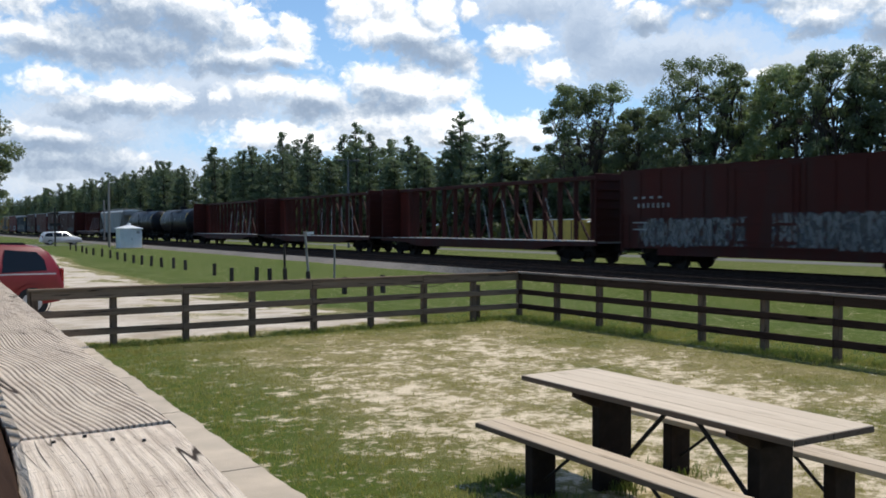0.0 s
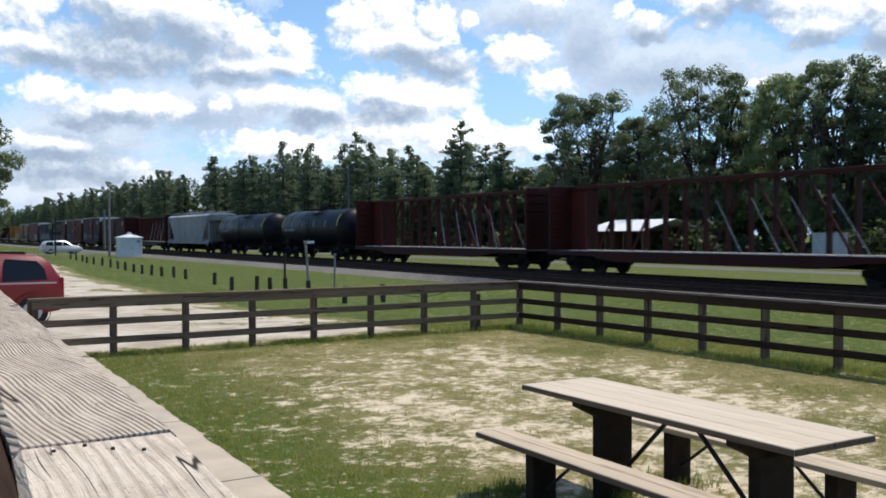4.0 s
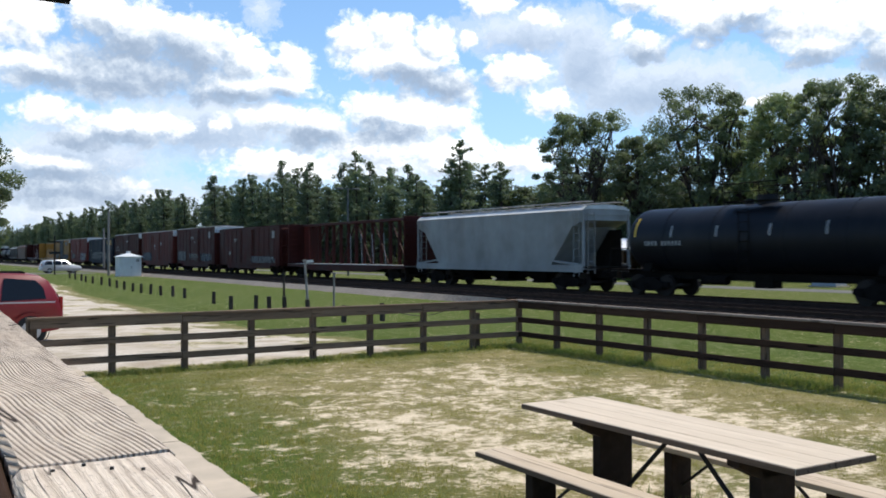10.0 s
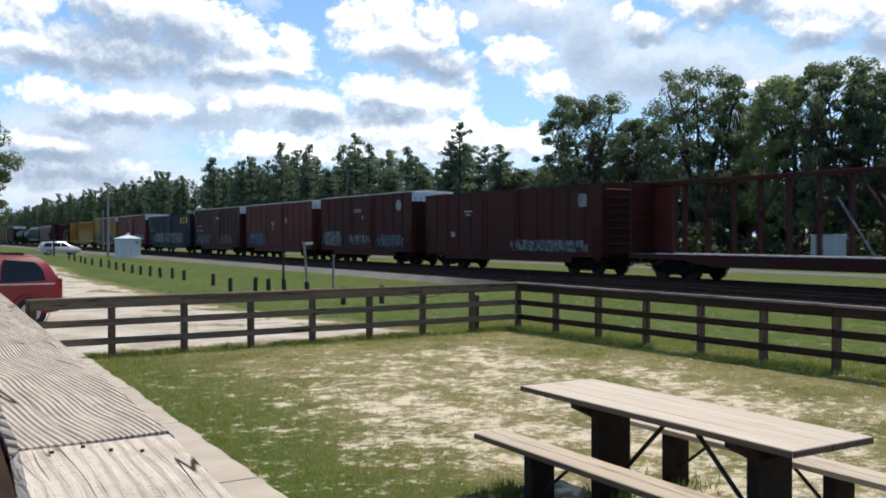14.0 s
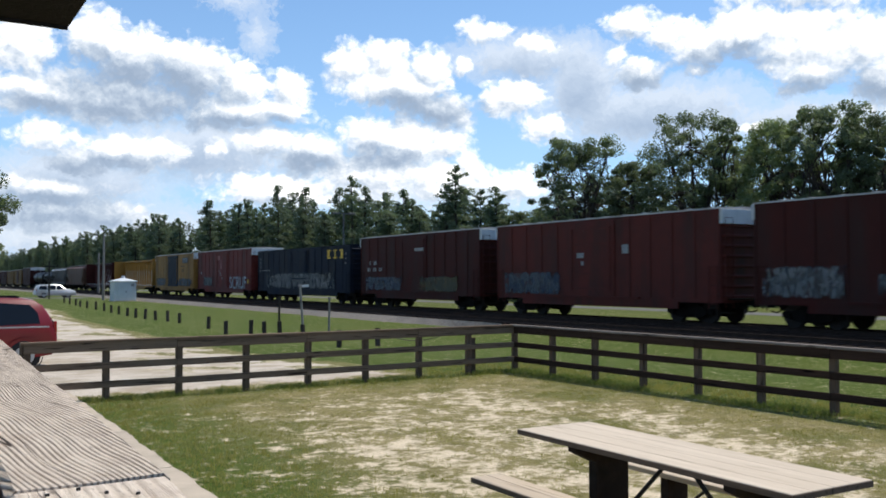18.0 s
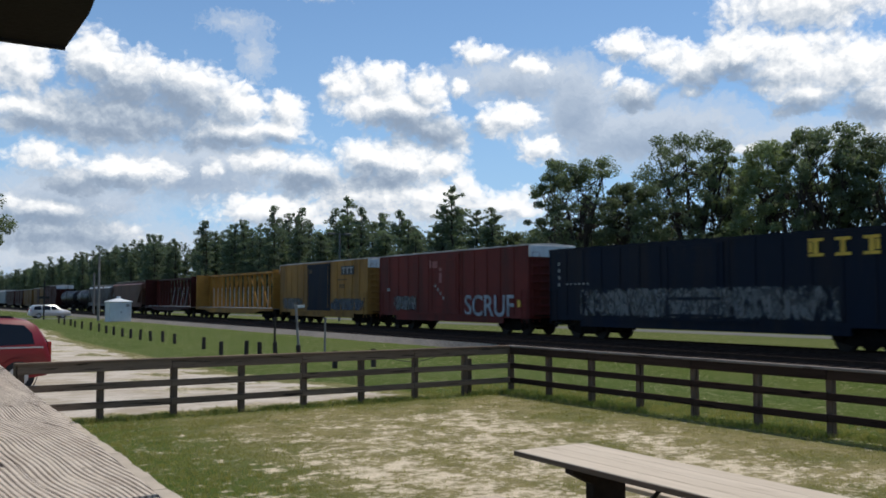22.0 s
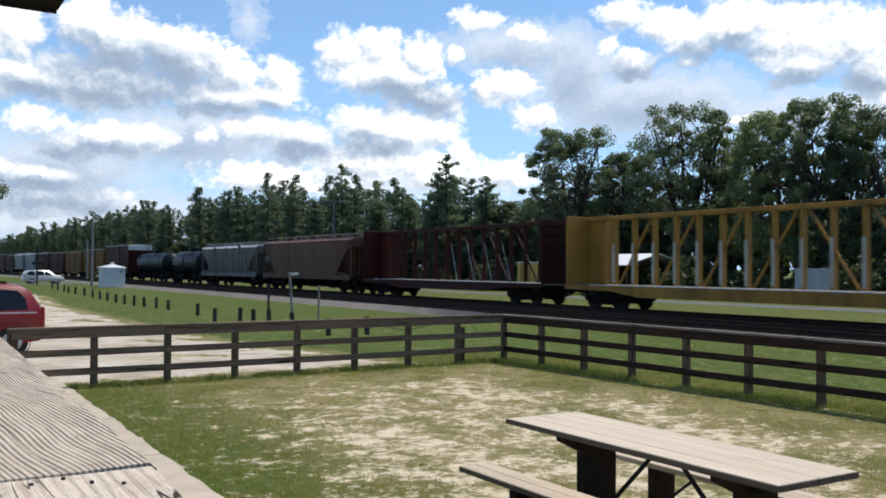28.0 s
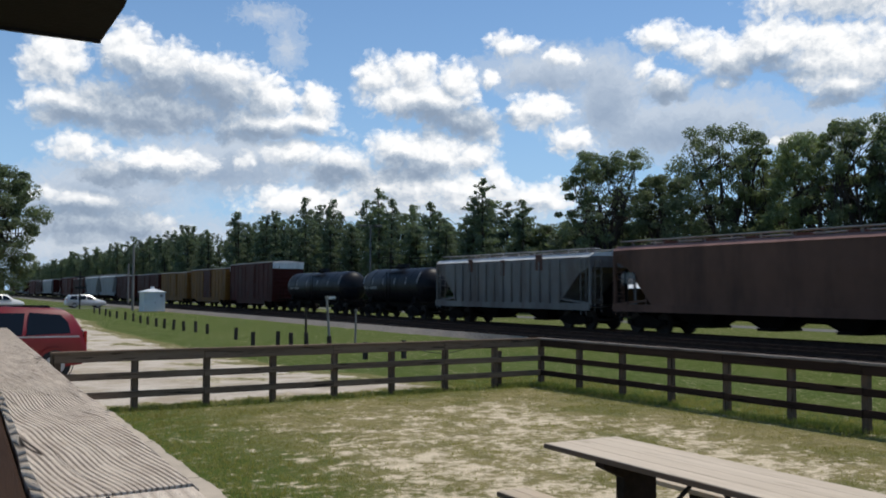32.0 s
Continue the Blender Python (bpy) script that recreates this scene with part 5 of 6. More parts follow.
def hopper(k, length, paint_, top=4.55, label="", ribbed=False, roofpaint=None):
    car = tagged(empty("covered_hopper"), label, "hopper car", "freight cars of the train")
    h, w, zb = length / 2, 1.52, 1.25
    # rounded sides, both ends sloping in below
    def ring(y, low):
        zm = low
        return [(-w * 0.96, y, zm), (-w, y, (zm + top) / 2), (-w * 0.99, y, top - 0.42), (-w * 0.80, y, top - 0.30), (0, y, top - 0.20), (w * 0.80, y, top - 0.30), (w * 0.99, y, top - 0.42), (w, y, (zm + top) / 2), (w * 0.96, y, zm)]
    bm = bmesh.new()
    ys = [(-h + 0.05, top - 0.9), (-h + 0.9, top - 1.2), (-h + 2.6, zb), (h - 2.6, zb), (h - 0.9, top - 1.2), (h - 0.05, top - 0.9)]
    loft(bm, [ring(y, z) for y, z in ys])
    part("body", bm, paint_, car)
    bm = bmesh.new()
    loft(bm, [[(-w * 1.01, y, top - 0.40), (-w * 0.80, y, top - 0.19), (0, y, top - 0.10), (w * 0.80, y, top - 0.19), (w * 1.01, y, top - 0.40), (w * 0.7, y, top - 0.34), (-w * 0.7, y, top - 0.34)] for y in (-h + 0.02, h - 0.02)])
    part("roof", bm, roofpaint or PALEROOF, car, "pale roof sheet")
    bm = bmesh.new()
    for s in (-1, 1):
        box(bm, (s * 0.95, 0, top + 0.04), (0.55, length - 0.4, 0.035))
        for i in range(int(length / 1.5)):
            box(bm, (s * 0.95, -h + 0.9 + i * 1.5, top - 0.06), (0.06, 0.06, 0.2))
    part("running_board", bm, GALV, car)
    hb = bmesh.new()
    rod(hb, (0, 0, -0.05), (0, 0, 0.10), 0.38, 12)
    hatch = part("hatch", hb, paint_, car, at=pose(0, -h * 0.72, top - 0.1))
    for i in range(1, 6):
        again(hatch, pose(0, -h * 0.72 + i * h * 0.288, top - 0.1))
    bm = bmesh.new()
    for s in (-1, 1):
        box(bm, (s * (w + 0.015), 0, 1.14), (0.05, length - 0.05, 0.34))
    part("side_sill", bm, paint_, car)
    part("centre_sill", cube((0, 0, 0.86), (0.6, length - 0.1, 0.36)), TRUCK, car)
    for s in (-1, 1):
        # open triangular ends: corner posts, sloped braces, end plate
        bm = bmesh.new()
        for x in (-w + 0.08, w - 0.08):
            bar(bm, (x, s * (h - 0.06), 1.1), (x, s * (h - 0.06), top - 0.5), 0.10, 0.12)
            bar(bm, (x, s * (h - 0.1), 1.3), (x, s * (h - 2.3), 1.5), 0.08, 0.1)
        bar(bm, (-w, s * (h - 0.06), top - 0.55), (w, s * (h - 0.06), top - 0.55), 0.1, 0.16)
        part("end_frame", bm, paint_, car)
        # dark plate added across the open end in place of its shaded slope sheet
        part("brake_panel", cube((w * 0.7, s * (h - 1.1), 2.1), (0.05, 1.9, 1.9)), TRUCK, car, "added dark plate, shade of the open end")
        part("end_floor", cube((0, s * (h - 1.2), 1.2), (2 * w - 0.1, 2.4, 0.08)), TRUCK, car)
        ladder(car, -w - 0.03, s * (h - 0.45), 0.75, top - 0.5, 0.42, paint_)
        ladder(car, -w + 0.5, s * (h + 0.03), 0.9, top - 0.5, 0.42, paint_, "x")
    bays = 3 if length > 15.5 else 2
    for i in range(bays):
        y = (i - (bays - 1) / 2) * (length - 6.2) / bays * 1.05
        bm = bmesh.new()
        loft(bm, [[(-1.35, y - 1.7, 1.28), (1.35, y - 1.7, 1.28), (1.35, y + 1.7, 1.28), (-1.35, y + 1.7, 1.28)], [(-0.55, y - 0.45, 0.42), (0.55, y - 0.45, 0.42), (0.55, y + 0.45, 0.42), (-0.55, y + 0.45, 0.42)]])
        b_ = part("discharge_bay", bm, TRUCK, car)
        bm = bmesh.new()
        box(bm, (0, y, 0.40), (1.5, 1.0, 0.12))
        part("gate", bm, TRUCK, b_)
    if ribbed:
        rb = None
        for s in (-1, 1):
            for i in range(13):
                at = pose(s * (w + 0.02), -h + 2.4 + (length - 4.8) * i / 12, (zb + top) / 2 - 0.25)
                if rb is None:
                    rb = part("side_post", cube((0, 0, 0), (0.10, 0.10, top - zb - 0.55), 0.01), paint_, car, at=at)
                else:
                    again(rb, at)
    add_trucks(car, h - 1.75)
    add_couplers(car, h)
    return car


def build_train():
    prev = 12.8
    lens = []
    for e in ENDS:
        lens.append(e - prev)
        prev = e
    kinds = {
        0: lambda L, k: boxcar(k, L, DARKRED, 4.42, label="dark red boxcar with pale graffiti along its lower side", roof=DARKRED),
        1: lambda L, k: centrebeam(k, L, MAROON, 4.35, "empty maroon centre-beam lumber flatcar"),
        2: lambda L, k: centrebeam(k, L, MAROON, 4.35, "empty maroon centre-beam lumber flatcar"),
        3: lambda L, k: centrebeam(k, L, MAROON, 4.35, "empty maroon centre-beam lumber flatcar"),
        4: lambda L, k: tank_car(k, L, 1.42, "long black tank car with yellow reflective strips"),
        5: lambda L, k: tank_car(k, L, 1.42, "long black tank car with yellow reflective strips"),
        6: lambda L, k: hopper(k, L, LGREY, 4.38, "light grey covered hopper car"),
        7: lambda L, k: centrebeam(k, L, MAROON, 4.35, "empty rusty maroon centre-beam flatcar"),
        8: lambda L, k: boxcar(k, L, DARKRED, 4.45, label="dark red boxcar with a small round emblem", roof=DARKRED),
        9: lambda L, k: boxcar(k, L, DARKRED, 4.85, True, label="dark red boxcar with white end band and pale graffiti"),
        10: lambda L, k: boxcar(k, L, RUSTRED, 4.80, True, label="oxide red boxcar with white end band"),
        11: lambda L, k: boxcar(k, L, DARKRED, 4.80, True, label="dark red boxcar with stencils and yellow graffiti"),
        12: lambda L, k: boxcar(k, L, NAVY, 4.40, label="navy blue boxcar with yellow letter blocks and graffiti", roof=NAVY),
        13: lambda L, k: boxcar(k, L, BRIGHTRED, 4.80, True, label="red boxcar with white end band and a graffiti word"),
        14: lambda L, k: boxcar(k, L, BOXYELLOW, 4.80, True, NAVY, label="yellow boxcar with a dark blue sliding door", door_at=0.2, door_w=4.2),
        15: lambda L, k: centrebeam(k, L, YELLOW, 4.40, "empty yellow centre-beam flatcar with pale worn uprights", True),
        16: lambda L, k: centrebeam(k, L, MAROON, 4.35, "empty maroon centre-beam lumber flatcar"),
        17: lambda L, k: hopper(k, L, BROWN, 4.22, "reddish brown covered hopper car", roofpaint=BROWNROOF_LIT),
        18: lambda L, k: hopper(k, L, DGREY, 4.00, "rust-stained grey ribbed covered hopper car", True),
        19: lambda L, k: tank_car(k, L, 1.22, "short glossy black tank car"),
        20: lambda L, k: tank_car(k, L, 1.20, "black tank car behind another tank car"),
        21: lambda L, k: boxcar(k, L, DARKRED, 4.65, True, label="dark red boxcar with white end band"),
        22: lambda L, k: boxcar(k, L, OLDYELLOW, 4.35, False, DARKRED, label="yellow boxcar with a dark door"),
        23: lambda L, k: boxcar(k, L, OLDYELLOW, 4.2, label="faded yellow steel boxcar, far down"),
        24: lambda L, k: boxcar(k, L, DARKRED, 4.2, label="dark red steel boxcar, far down"),
        25: lambda L, k: boxcar(k, L, DARKRED, 4.2, label="dark red steel boxcar, far down"),
        26: lambda L, k: hopper(k, L, LGREY, 4.5, "light grey covered hopper car"),
        27: lambda L, k: hopper(k, L, LGREY, 4.5, "light grey covered hopper car"),
    }
    rest = [lambda L, k: boxcar(k, L, DARKRED, 4.2, label="dark red boxcar far down the train"),
            lambda L, k: boxcar(k, L, RUSTRED, 4.6, label="oxide red boxcar far down the train"),
            lambda L, k: centrebeam(k, L, MAROON, 4.3, "empty maroon flatcar far down the train"),
            lambda L, k: hopper(k, L, LGREY, 4.5, "grey hopper far down the train")]
    for k, L in enumerate(lens):
        car = kinds.get(k, rest[k % 4])(L - GAP, k)
        y0 = ENDS[k] - (L - GAP) / 2
        car.matrix_basis = pose(RAIL_X + VEER * y0, y0, 0, 0, 0, TRACK_TURN)
        TRAIN.append((car, y0, L - GAP))


build_train()


def decorate(k):
    car, _, ln = TRAIN[k]
    return car, ln / 2


SIDE = -1.5 - 0.056
car, h = decorate(0)
tag_blob(car, -h * 0.95, -h * 0.05, 0.95, 2.35, SIDE, TAG_W, 3, 44, "pale grey graffiti")
tag_blob(car, h * 0.1, h * 0.85, 0.95, 2.2, SIDE, TAG_W, 33, 44, "pale grey graffiti")
marks(car, "stencil", [(h - 1.2 - i * 0.3, 2.75, 0.10, 0.2) for i in range(7)] + [(h - 1.0 - i * 0.5, 3.1, 0.2, 0.10) for i in range(4)] + [(h - 1.3, 2.0, 0.9, 0.05), (h - 1.3, 1.7, 0.9, 0.05)], SIDE, MARK)
car, h = decorate(8)
marks(car, "emblem", [(-h + 1.4, 3.6, 0.5, 0.62), (-h + 1.4, 3.6, 0.62, 0.5)], SIDE, MARK, "pale round emblem")
tag_blob(car, -h * 0.9, -h * 0.1, 1.1, 1.7, SIDE, TAG_W, 8, 14)
marks(car, "stencil", [(h * 0.4, 3.3, 0.9, 0.10), (h * 0.4, 3.1, 0.5, 0.08), (h * 0.6, 2.0, 0.4, 0.3)], SIDE, MARK)
car, h = decorate(9)
bm = bmesh.new()
rod(bm, (0, -h + 1.7, 3.9), (-0.008, -h + 1.7, 3.9), 0.36, 24)
part("emblem", bm, MARK, car, "faded round emblem", at=pose(SIDE, 0, 0))
tag_blob(car, h * 0.45, h * 0.95, 1.15, 2.3, SIDE, TAG_W, 11, 12)
tag_blob(car, -h * 0.85, -h * 0.3, 1.15, 2.0, SIDE, TAG_B, 12, 14)
tag_blob(car, -h * 0.2, h * 0.3, 1.3, 2.0, SIDE, TAG_W, 13, 10)
marks(car, "stencil", [(h * 0.1, 3.75, 1.2, 0.08), (h * 0.1, 3.6, 1.2, 0.06), (-h * 0.02, 3.2, 0.16, 0.22)], SIDE, MARK)
car, h = decorate(10)
tag_blob(car, h * 0.3, h * 0.9, 1.1, 2.2, SIDE, TAG_B, 14, 14)
marks(car, "stencil", [(h * 0.1, 2.95, 0.5, 0.28), (h * 0.08, 2.6, 0.18, 0.2), (-h * 0.3, 3.2, 0.4, 0.4)], SIDE, MARK)
car, h = decorate(11)
marks(car, "stencil", [(h - 1.5 - d, 2.95, 0.15, 0.26) for d in (0, 0.62, 0.84)] + [(h - 1.2 - d, 2.5, 0.15, 0.25) for d in (0, 0.24, 0.84, 1.08, 1.68, 1.92)], SIDE, MARK, "bars of a stencilled car mark")
tag_blob(car, h * 0.2, h * 0.9, 1.1, 2.0, SIDE, TAG_B, 15, 18)
tag_blob(car, -h * 0.7, -h * 0.1, 1.1, 2.0, SIDE, TAG_Y, 16, 14)
marks(car, "roof_mark", [(-h * 0.1, 3.7, 1.2, 0.2)], SIDE, MARK)
car, h = decorate(12)
for i, yy in enumerate((-h * 0.62, -h * 0.735, -h * 0.85)):
    marks(car, "letter_block", [(yy, 3.98, 0.62, 0.11), (yy, 3.72, 0.20, 0.44), (yy + 0.22 * (1 - i), 3.72, 0.16, 0.36), (yy, 3.44, 0.62, 0.11)], SIDE, YMARK, "yellow letter-sized block")
tag_blob(car, -h * 0.72, h * 0.75, 1.1, 2.35, SIDE, TAG_W, 17, 46, "white and blue graffiti")
marks(car, "stencil", [(h - 0.8, 3.6 - i * 0.34, 0.13, 0.16) for i in range(4)] + [(-h + 0.7, 3.7 - i * 0.34, 0.10, 0.17) for i in range(3)] + [(h * 0.85 - i * 0.3, 2.6, 0.12, 0.10) for i in range(6)], SIDE, MARK)
car, h = decorate(13)
lettering(car, "SCRUF", SIDE - 0.01, -h * 0.56, 0.98, 1.62, TAG_W, "sprayed white graffiti word")
tag_blob(car, h * 0.4, h * 0.75, 1.2, 2.1, SIDE, TAG_W, 18, 7, "faded grey graffiti")
marks(car, "patch", [(0.15 * h, 4.0, 0.9, 0.5), (0.05 * h, 3.3, 0.3, 0.9)], SIDE, mat("faded_patch", (0.30, 0.11, 0.10), 0.7))
marks(car, "placard", [(-h * 0.90, 1.65, 0.26, 0.36)], SIDE, YMARK)
marks(car, "stencil", [(h * 0.12 - i * 0.3, 2.7 - i * 0.25, 0.16, 0.2) for i in range(4)] + [(h * 0.84, 2.5, 0.4, 0.18)], SIDE, MARK)
car, h = decorate(14)
part("sign_panel", cube((0, -h * 0.61, 3.95), (0.01, 2.1, 0.62), 0.003), mat("sign_black", (0.012, 0.012, 0.012), 0.5), car, at=pose(SIDE, 0, 0))
for yy in (0.62, 0.0, -0.62):
    marks(car, "letter_block", [(-h * 0.61 + yy, 4.12, 0.52, 0.12), (-h * 0.61 + yy, 3.92, 0.18, 0.40)], SIDE - 0.009, MARK, "white letter-sized block")
tag_blob(car, -h * 0.95, -h * 0.25, 1.1, 1.95, SIDE, TAG_B, 19, 20)
tag_blob(car, h * 0.4, h * 0.9, 1.1, 2.0, SIDE, TAG_W, 20, 12)
marks(car, "stencil", [(-h * 0.5, 3.3, 1.6, 0.07), (-h * 0.5, 2.9, 0.9, 0.10), (-h * 0.5, 2.75, 0.9, 0.08), (h * 0.2, 4.0, 0.5, 0.28)], SIDE, mat("dark_stencil", (0.08, 0.05, 0.02), 0.7))
car, h = decorate(17)
tag_blob(car, h * 0.80, h * 0.92, 2.2, 2.8, -1.58, TAG_W, 21, 3, "small white graffiti")
car, h = decorate(18)
marks(car, "patch", [(h * 0.45, 3.4, 0.5, 0.75), (0.0, 3.2, 0.35, 0.9), (-h * 0.45, 3.4, 0.6, 0.8)], -1.535, mat("rust_patch", (0.10, 0.045, 0.03), 0.9))

# ---- bollards and posts on the verge ----
def make_posts():
    bm = bmesh.new()
    rod(bm, (0, 0, -0.25), (0, 0, 0.56), 0.09, 10, 0.084)
    me = mesh_of(bm, "bollard", BOLLARD)
    # the row follows the edge of the lot
    spots = [(16.5, 86.5), (15.9, 81.5), (15.6, 77.3), (15.35, 72.9), (15.15, 69.2), (14.8, 65.4), (14.5, 62.0), (14.25, 58.7), (14.0, 55.7), (13.95, 53.4), (14.0, 51.4),
             (14.1, 49.4), (14.05, 47.1), (13.3, 40.2), (12.35, 35.2), (13.2, 34.7), (13.05, 32.9), (13.6, 32.7), (13.5, 30.3), (12.9, 26.2), (14.3, 26.2), (16.9, 91.5), (17.4, 97)]
    for x, y in spots:
        o = new("bollard", me)
        o.matrix_basis = pose(x, y, ground_z(x, y), random.uniform(-3, 3), random.uniform(-3, 3), random.uniform(0, 360)) @ Matrix.Diagonal((1, 1, random.uniform(0.9, 1.12), 1))
        tagged(o, "short dark weathered timber bollard on the grass", "bollard", "row of bollards")
    for (x, y), hgt, lean, mt, r in (((13.9, 33.5), 1.45, 0, BOLLARD, 0.05), ((14.8, 33.2), 1.95, -4.5, GREYPOST, 0.055), ((15.8, 33.0), 1.45, 1, GREYPOST, 0.045)):
        th = tagged(empty("marker_post", pose(x, y, ground_z(x, y), 0, lean, 0)), "thin weathered marker post on the verge", "post")
        bm = bmesh.new()
        rod(bm, (0, 0, -0.2), (0, 0, hgt), r, 8, r * 0.9)
        part("shaft", bm, mt, th)
        bm = bmesh.new()
        rod(bm, (0, 0, hgt - 0.02), (0, 0, hgt + 0.06), r * 1.5, 8)
        part("cap", bm, mt, th)
        if hgt > 1.8:
            part("sign", cube((0.22, 0, hgt - 0.02), (0.30, 0.02, 0.10), 0.004), WHITE, th)
    # chain between the last two bollards
    bm = bmesh.new()
    prev = None
    for i in range(17):
        f = i / 16
        p = Vector((14.3 + 2.6 * f, 26.2 - 0.6 * f, ground_z(14.3, 26.2) + 0.45 - 0.30 * math.sin(f * math.pi)))
        if prev:
            rod(bm, prev, p, 0.012, 5)
        prev = p
    tagged(part("chain", bm, IRON), "sagging dark chain between low posts", "chain")


make_posts()


# ---- signal cabinet and poles beside the line ----
def make_cabinet():
    c = tagged(empty("signal_cabinet", pose(24.4, 102.5, -0.5, 0, 0, 0)), "white metal railway signal cabinet with a hipped roof", "cabinet")
    part("body", cube((0, 0, 1.05), (2.3, 2.0, 2.1), 0.02), BOXWHITE, c)
    bm = bmesh.new()
    loft(bm, [[(-1.28, -1.12, 2.1), (1.28, -1.12, 2.1), (1.28, 1.12, 2.1), (-1.28, 1.12, 2.1)], [(-1.28, -1.12, 2.18), (1.28, -1.12, 2.18), (1.28, 1.12, 2.18), (-1.28, 1.12, 2.18)], [(-0.2, -0.2, 2.52), (0.2, -0.2, 2.52), (0.2, 0.2, 2.52), (-0.2, 0.2, 2.52)]])
    part("roof", bm, BOXWHITE, c)
    bm = bmesh.new()
    rod(bm, (0, 0, 2.45), (0, 0, 2.75), 0.22, 12)
    part("vent", bm, BOXWHITE, c)
    d = part("door", cube((0, 0, 1.0), (0.95, 0.04, 1.9), 0.01), BOXWHITE, c, at=pose(-0.3, -1.02, 0.03))
    part("handle", cube((0.36, -0.04, 1.0), (0.05, 0.05, 0.22)), IRON, d)
    part("sign", cube((0.75, -1.02, 1.75), (0.35, 0.02, 0.3)), MARK, c)
    part("plinth", cube((0, 0, -0.02), (2.6, 2.3, 0.2)), CONCRETE, c)


make_cabinet()


def make_pole(x, y, hgt, arm, label):
    p = tagged(empty("utility_pole", pose(x, y, ground_z(x, y))), label, "pole")
    bm = bmesh.new()
    rod(bm, (0, 0, -0.3), (0, 0, hgt), 0.16, 10, 0.11)
    part("shaft", bm, GREYPOST, p)
    if arm:
        part("crossarm", cube((0, 0, hgt - 1.0), (1.6, 0.1, 0.12)), GREYPOST, p)
        part("sign", cube((-0.6, -0.1, hgt - 0.7), (0.9, 0.04, 0.5)), UTILGREY, p)


make_pole(23.6, 108.3, 7.4, False, "plain grey wooden pole near the signal cabinet")
make_pole(27.9, 131.0, 6.0, False, "slim grey pole near the crossing")


def make_mast():
    m = tagged(empty("crossing_mast", pose(19.2, 116.5, -0.47)), "dark crossing signal mast", "mast")
    bm = bmesh.new()
    rod(bm, (0, 0, 0), (0, 0, 4.6), 0.09, 8)
    part("shaft", bm, IRON, m)
    part("lamp_bar", cube((0, 0, 2.6), (1.2, 0.12, 0.3)), IRON, m)
    part("crossbuck", cube((0, -0.08, 3.9), (1.2, 0.03, 0.16)), IRON, m)


make_mast()


def make_lamp():
    x, y = 44.6, 89.5
    l = tagged(empty("street_lamp", pose(x, y, -0.5)), "tall grey double-headed lamp post by the far road", "street lamp")
    bm = bmesh.new()
    rod(bm, (0, 0, 0), (0, 0, 9.6), 0.13, 8, 0.09)
    part("shaft", bm, LAMPGREY, l)
    part("arm", cube((0, 0, 9.5), (2.2, 0.08, 0.08)), LAMPGREY, l)
    for s in (-1, 1):
        part("lamp_head", cube((s * 1.0, 0, 9.5), (0.75, 0.4, 0.22), 0.04), LAMPGREY, l)


make_lamp()


# ---- vehicles ----
def car_body(length, width, prof, tumble=0.13):
    """Side profile (y along the car, z) lofted across, leaning in above the waist."""
    bm = bmesh.new()
    rings = []
    for f in (-1.0, -0.93, -0.5, 0.0, 0.5, 0.93, 1.0):
        ring = []
        for y, z in prof:
            lean = tumble * max(0.0, z - 0.95) / 0.7
            x = f * (width / 2 - lean * width / 2 * 0.9)
            pull = 0.985 if abs(f) == 1.0 else 1.0
            ring.append((x, y * pull, 0.6 + (z - 0.6) * (0.985 if abs(f) == 1 else 1.0)))
        rings.append(ring)
    loft(bm, rings)
    return bm


def wheel(car, x, y, r, s):
    bm = bmesh.new()
    rod(bm, (-0.10, 0, 0), (0.10, 0, 0), r, 22)
    soften(bm, 0.02)
    w = part("wheel", bm, RUBBER, car, at=pose(x, y, r))
    bm = bmesh.new()
    rod(bm, (s * 0.09, 0, 0), (s * 0.115, 0, 0), r * 0.62, 18)
    for a in range(5):
        c, n = math.cos(a * 1.2566), math.sin(a * 1.2566)
        bar(bm, (s * 0.12, 0, 0), (s * 0.12, r * 0.55 * c, r * 0.55 * n), 0.05, 0.03)
    part("rim", bm, CHROME, w)


def glass_panel(car, pts, x, name="window"):
    bm = bmesh.new()
    loft(bm, [[(x + d - (0.13 * max(0, z - 0.95) / 0.7) * 0.85 * (1 if x > 0 else -1), y, z) for y, z in pts] for d in (0.0, 0.012 if x > 0 else -0.012)])
    return part(name, bm, GLASS, car)


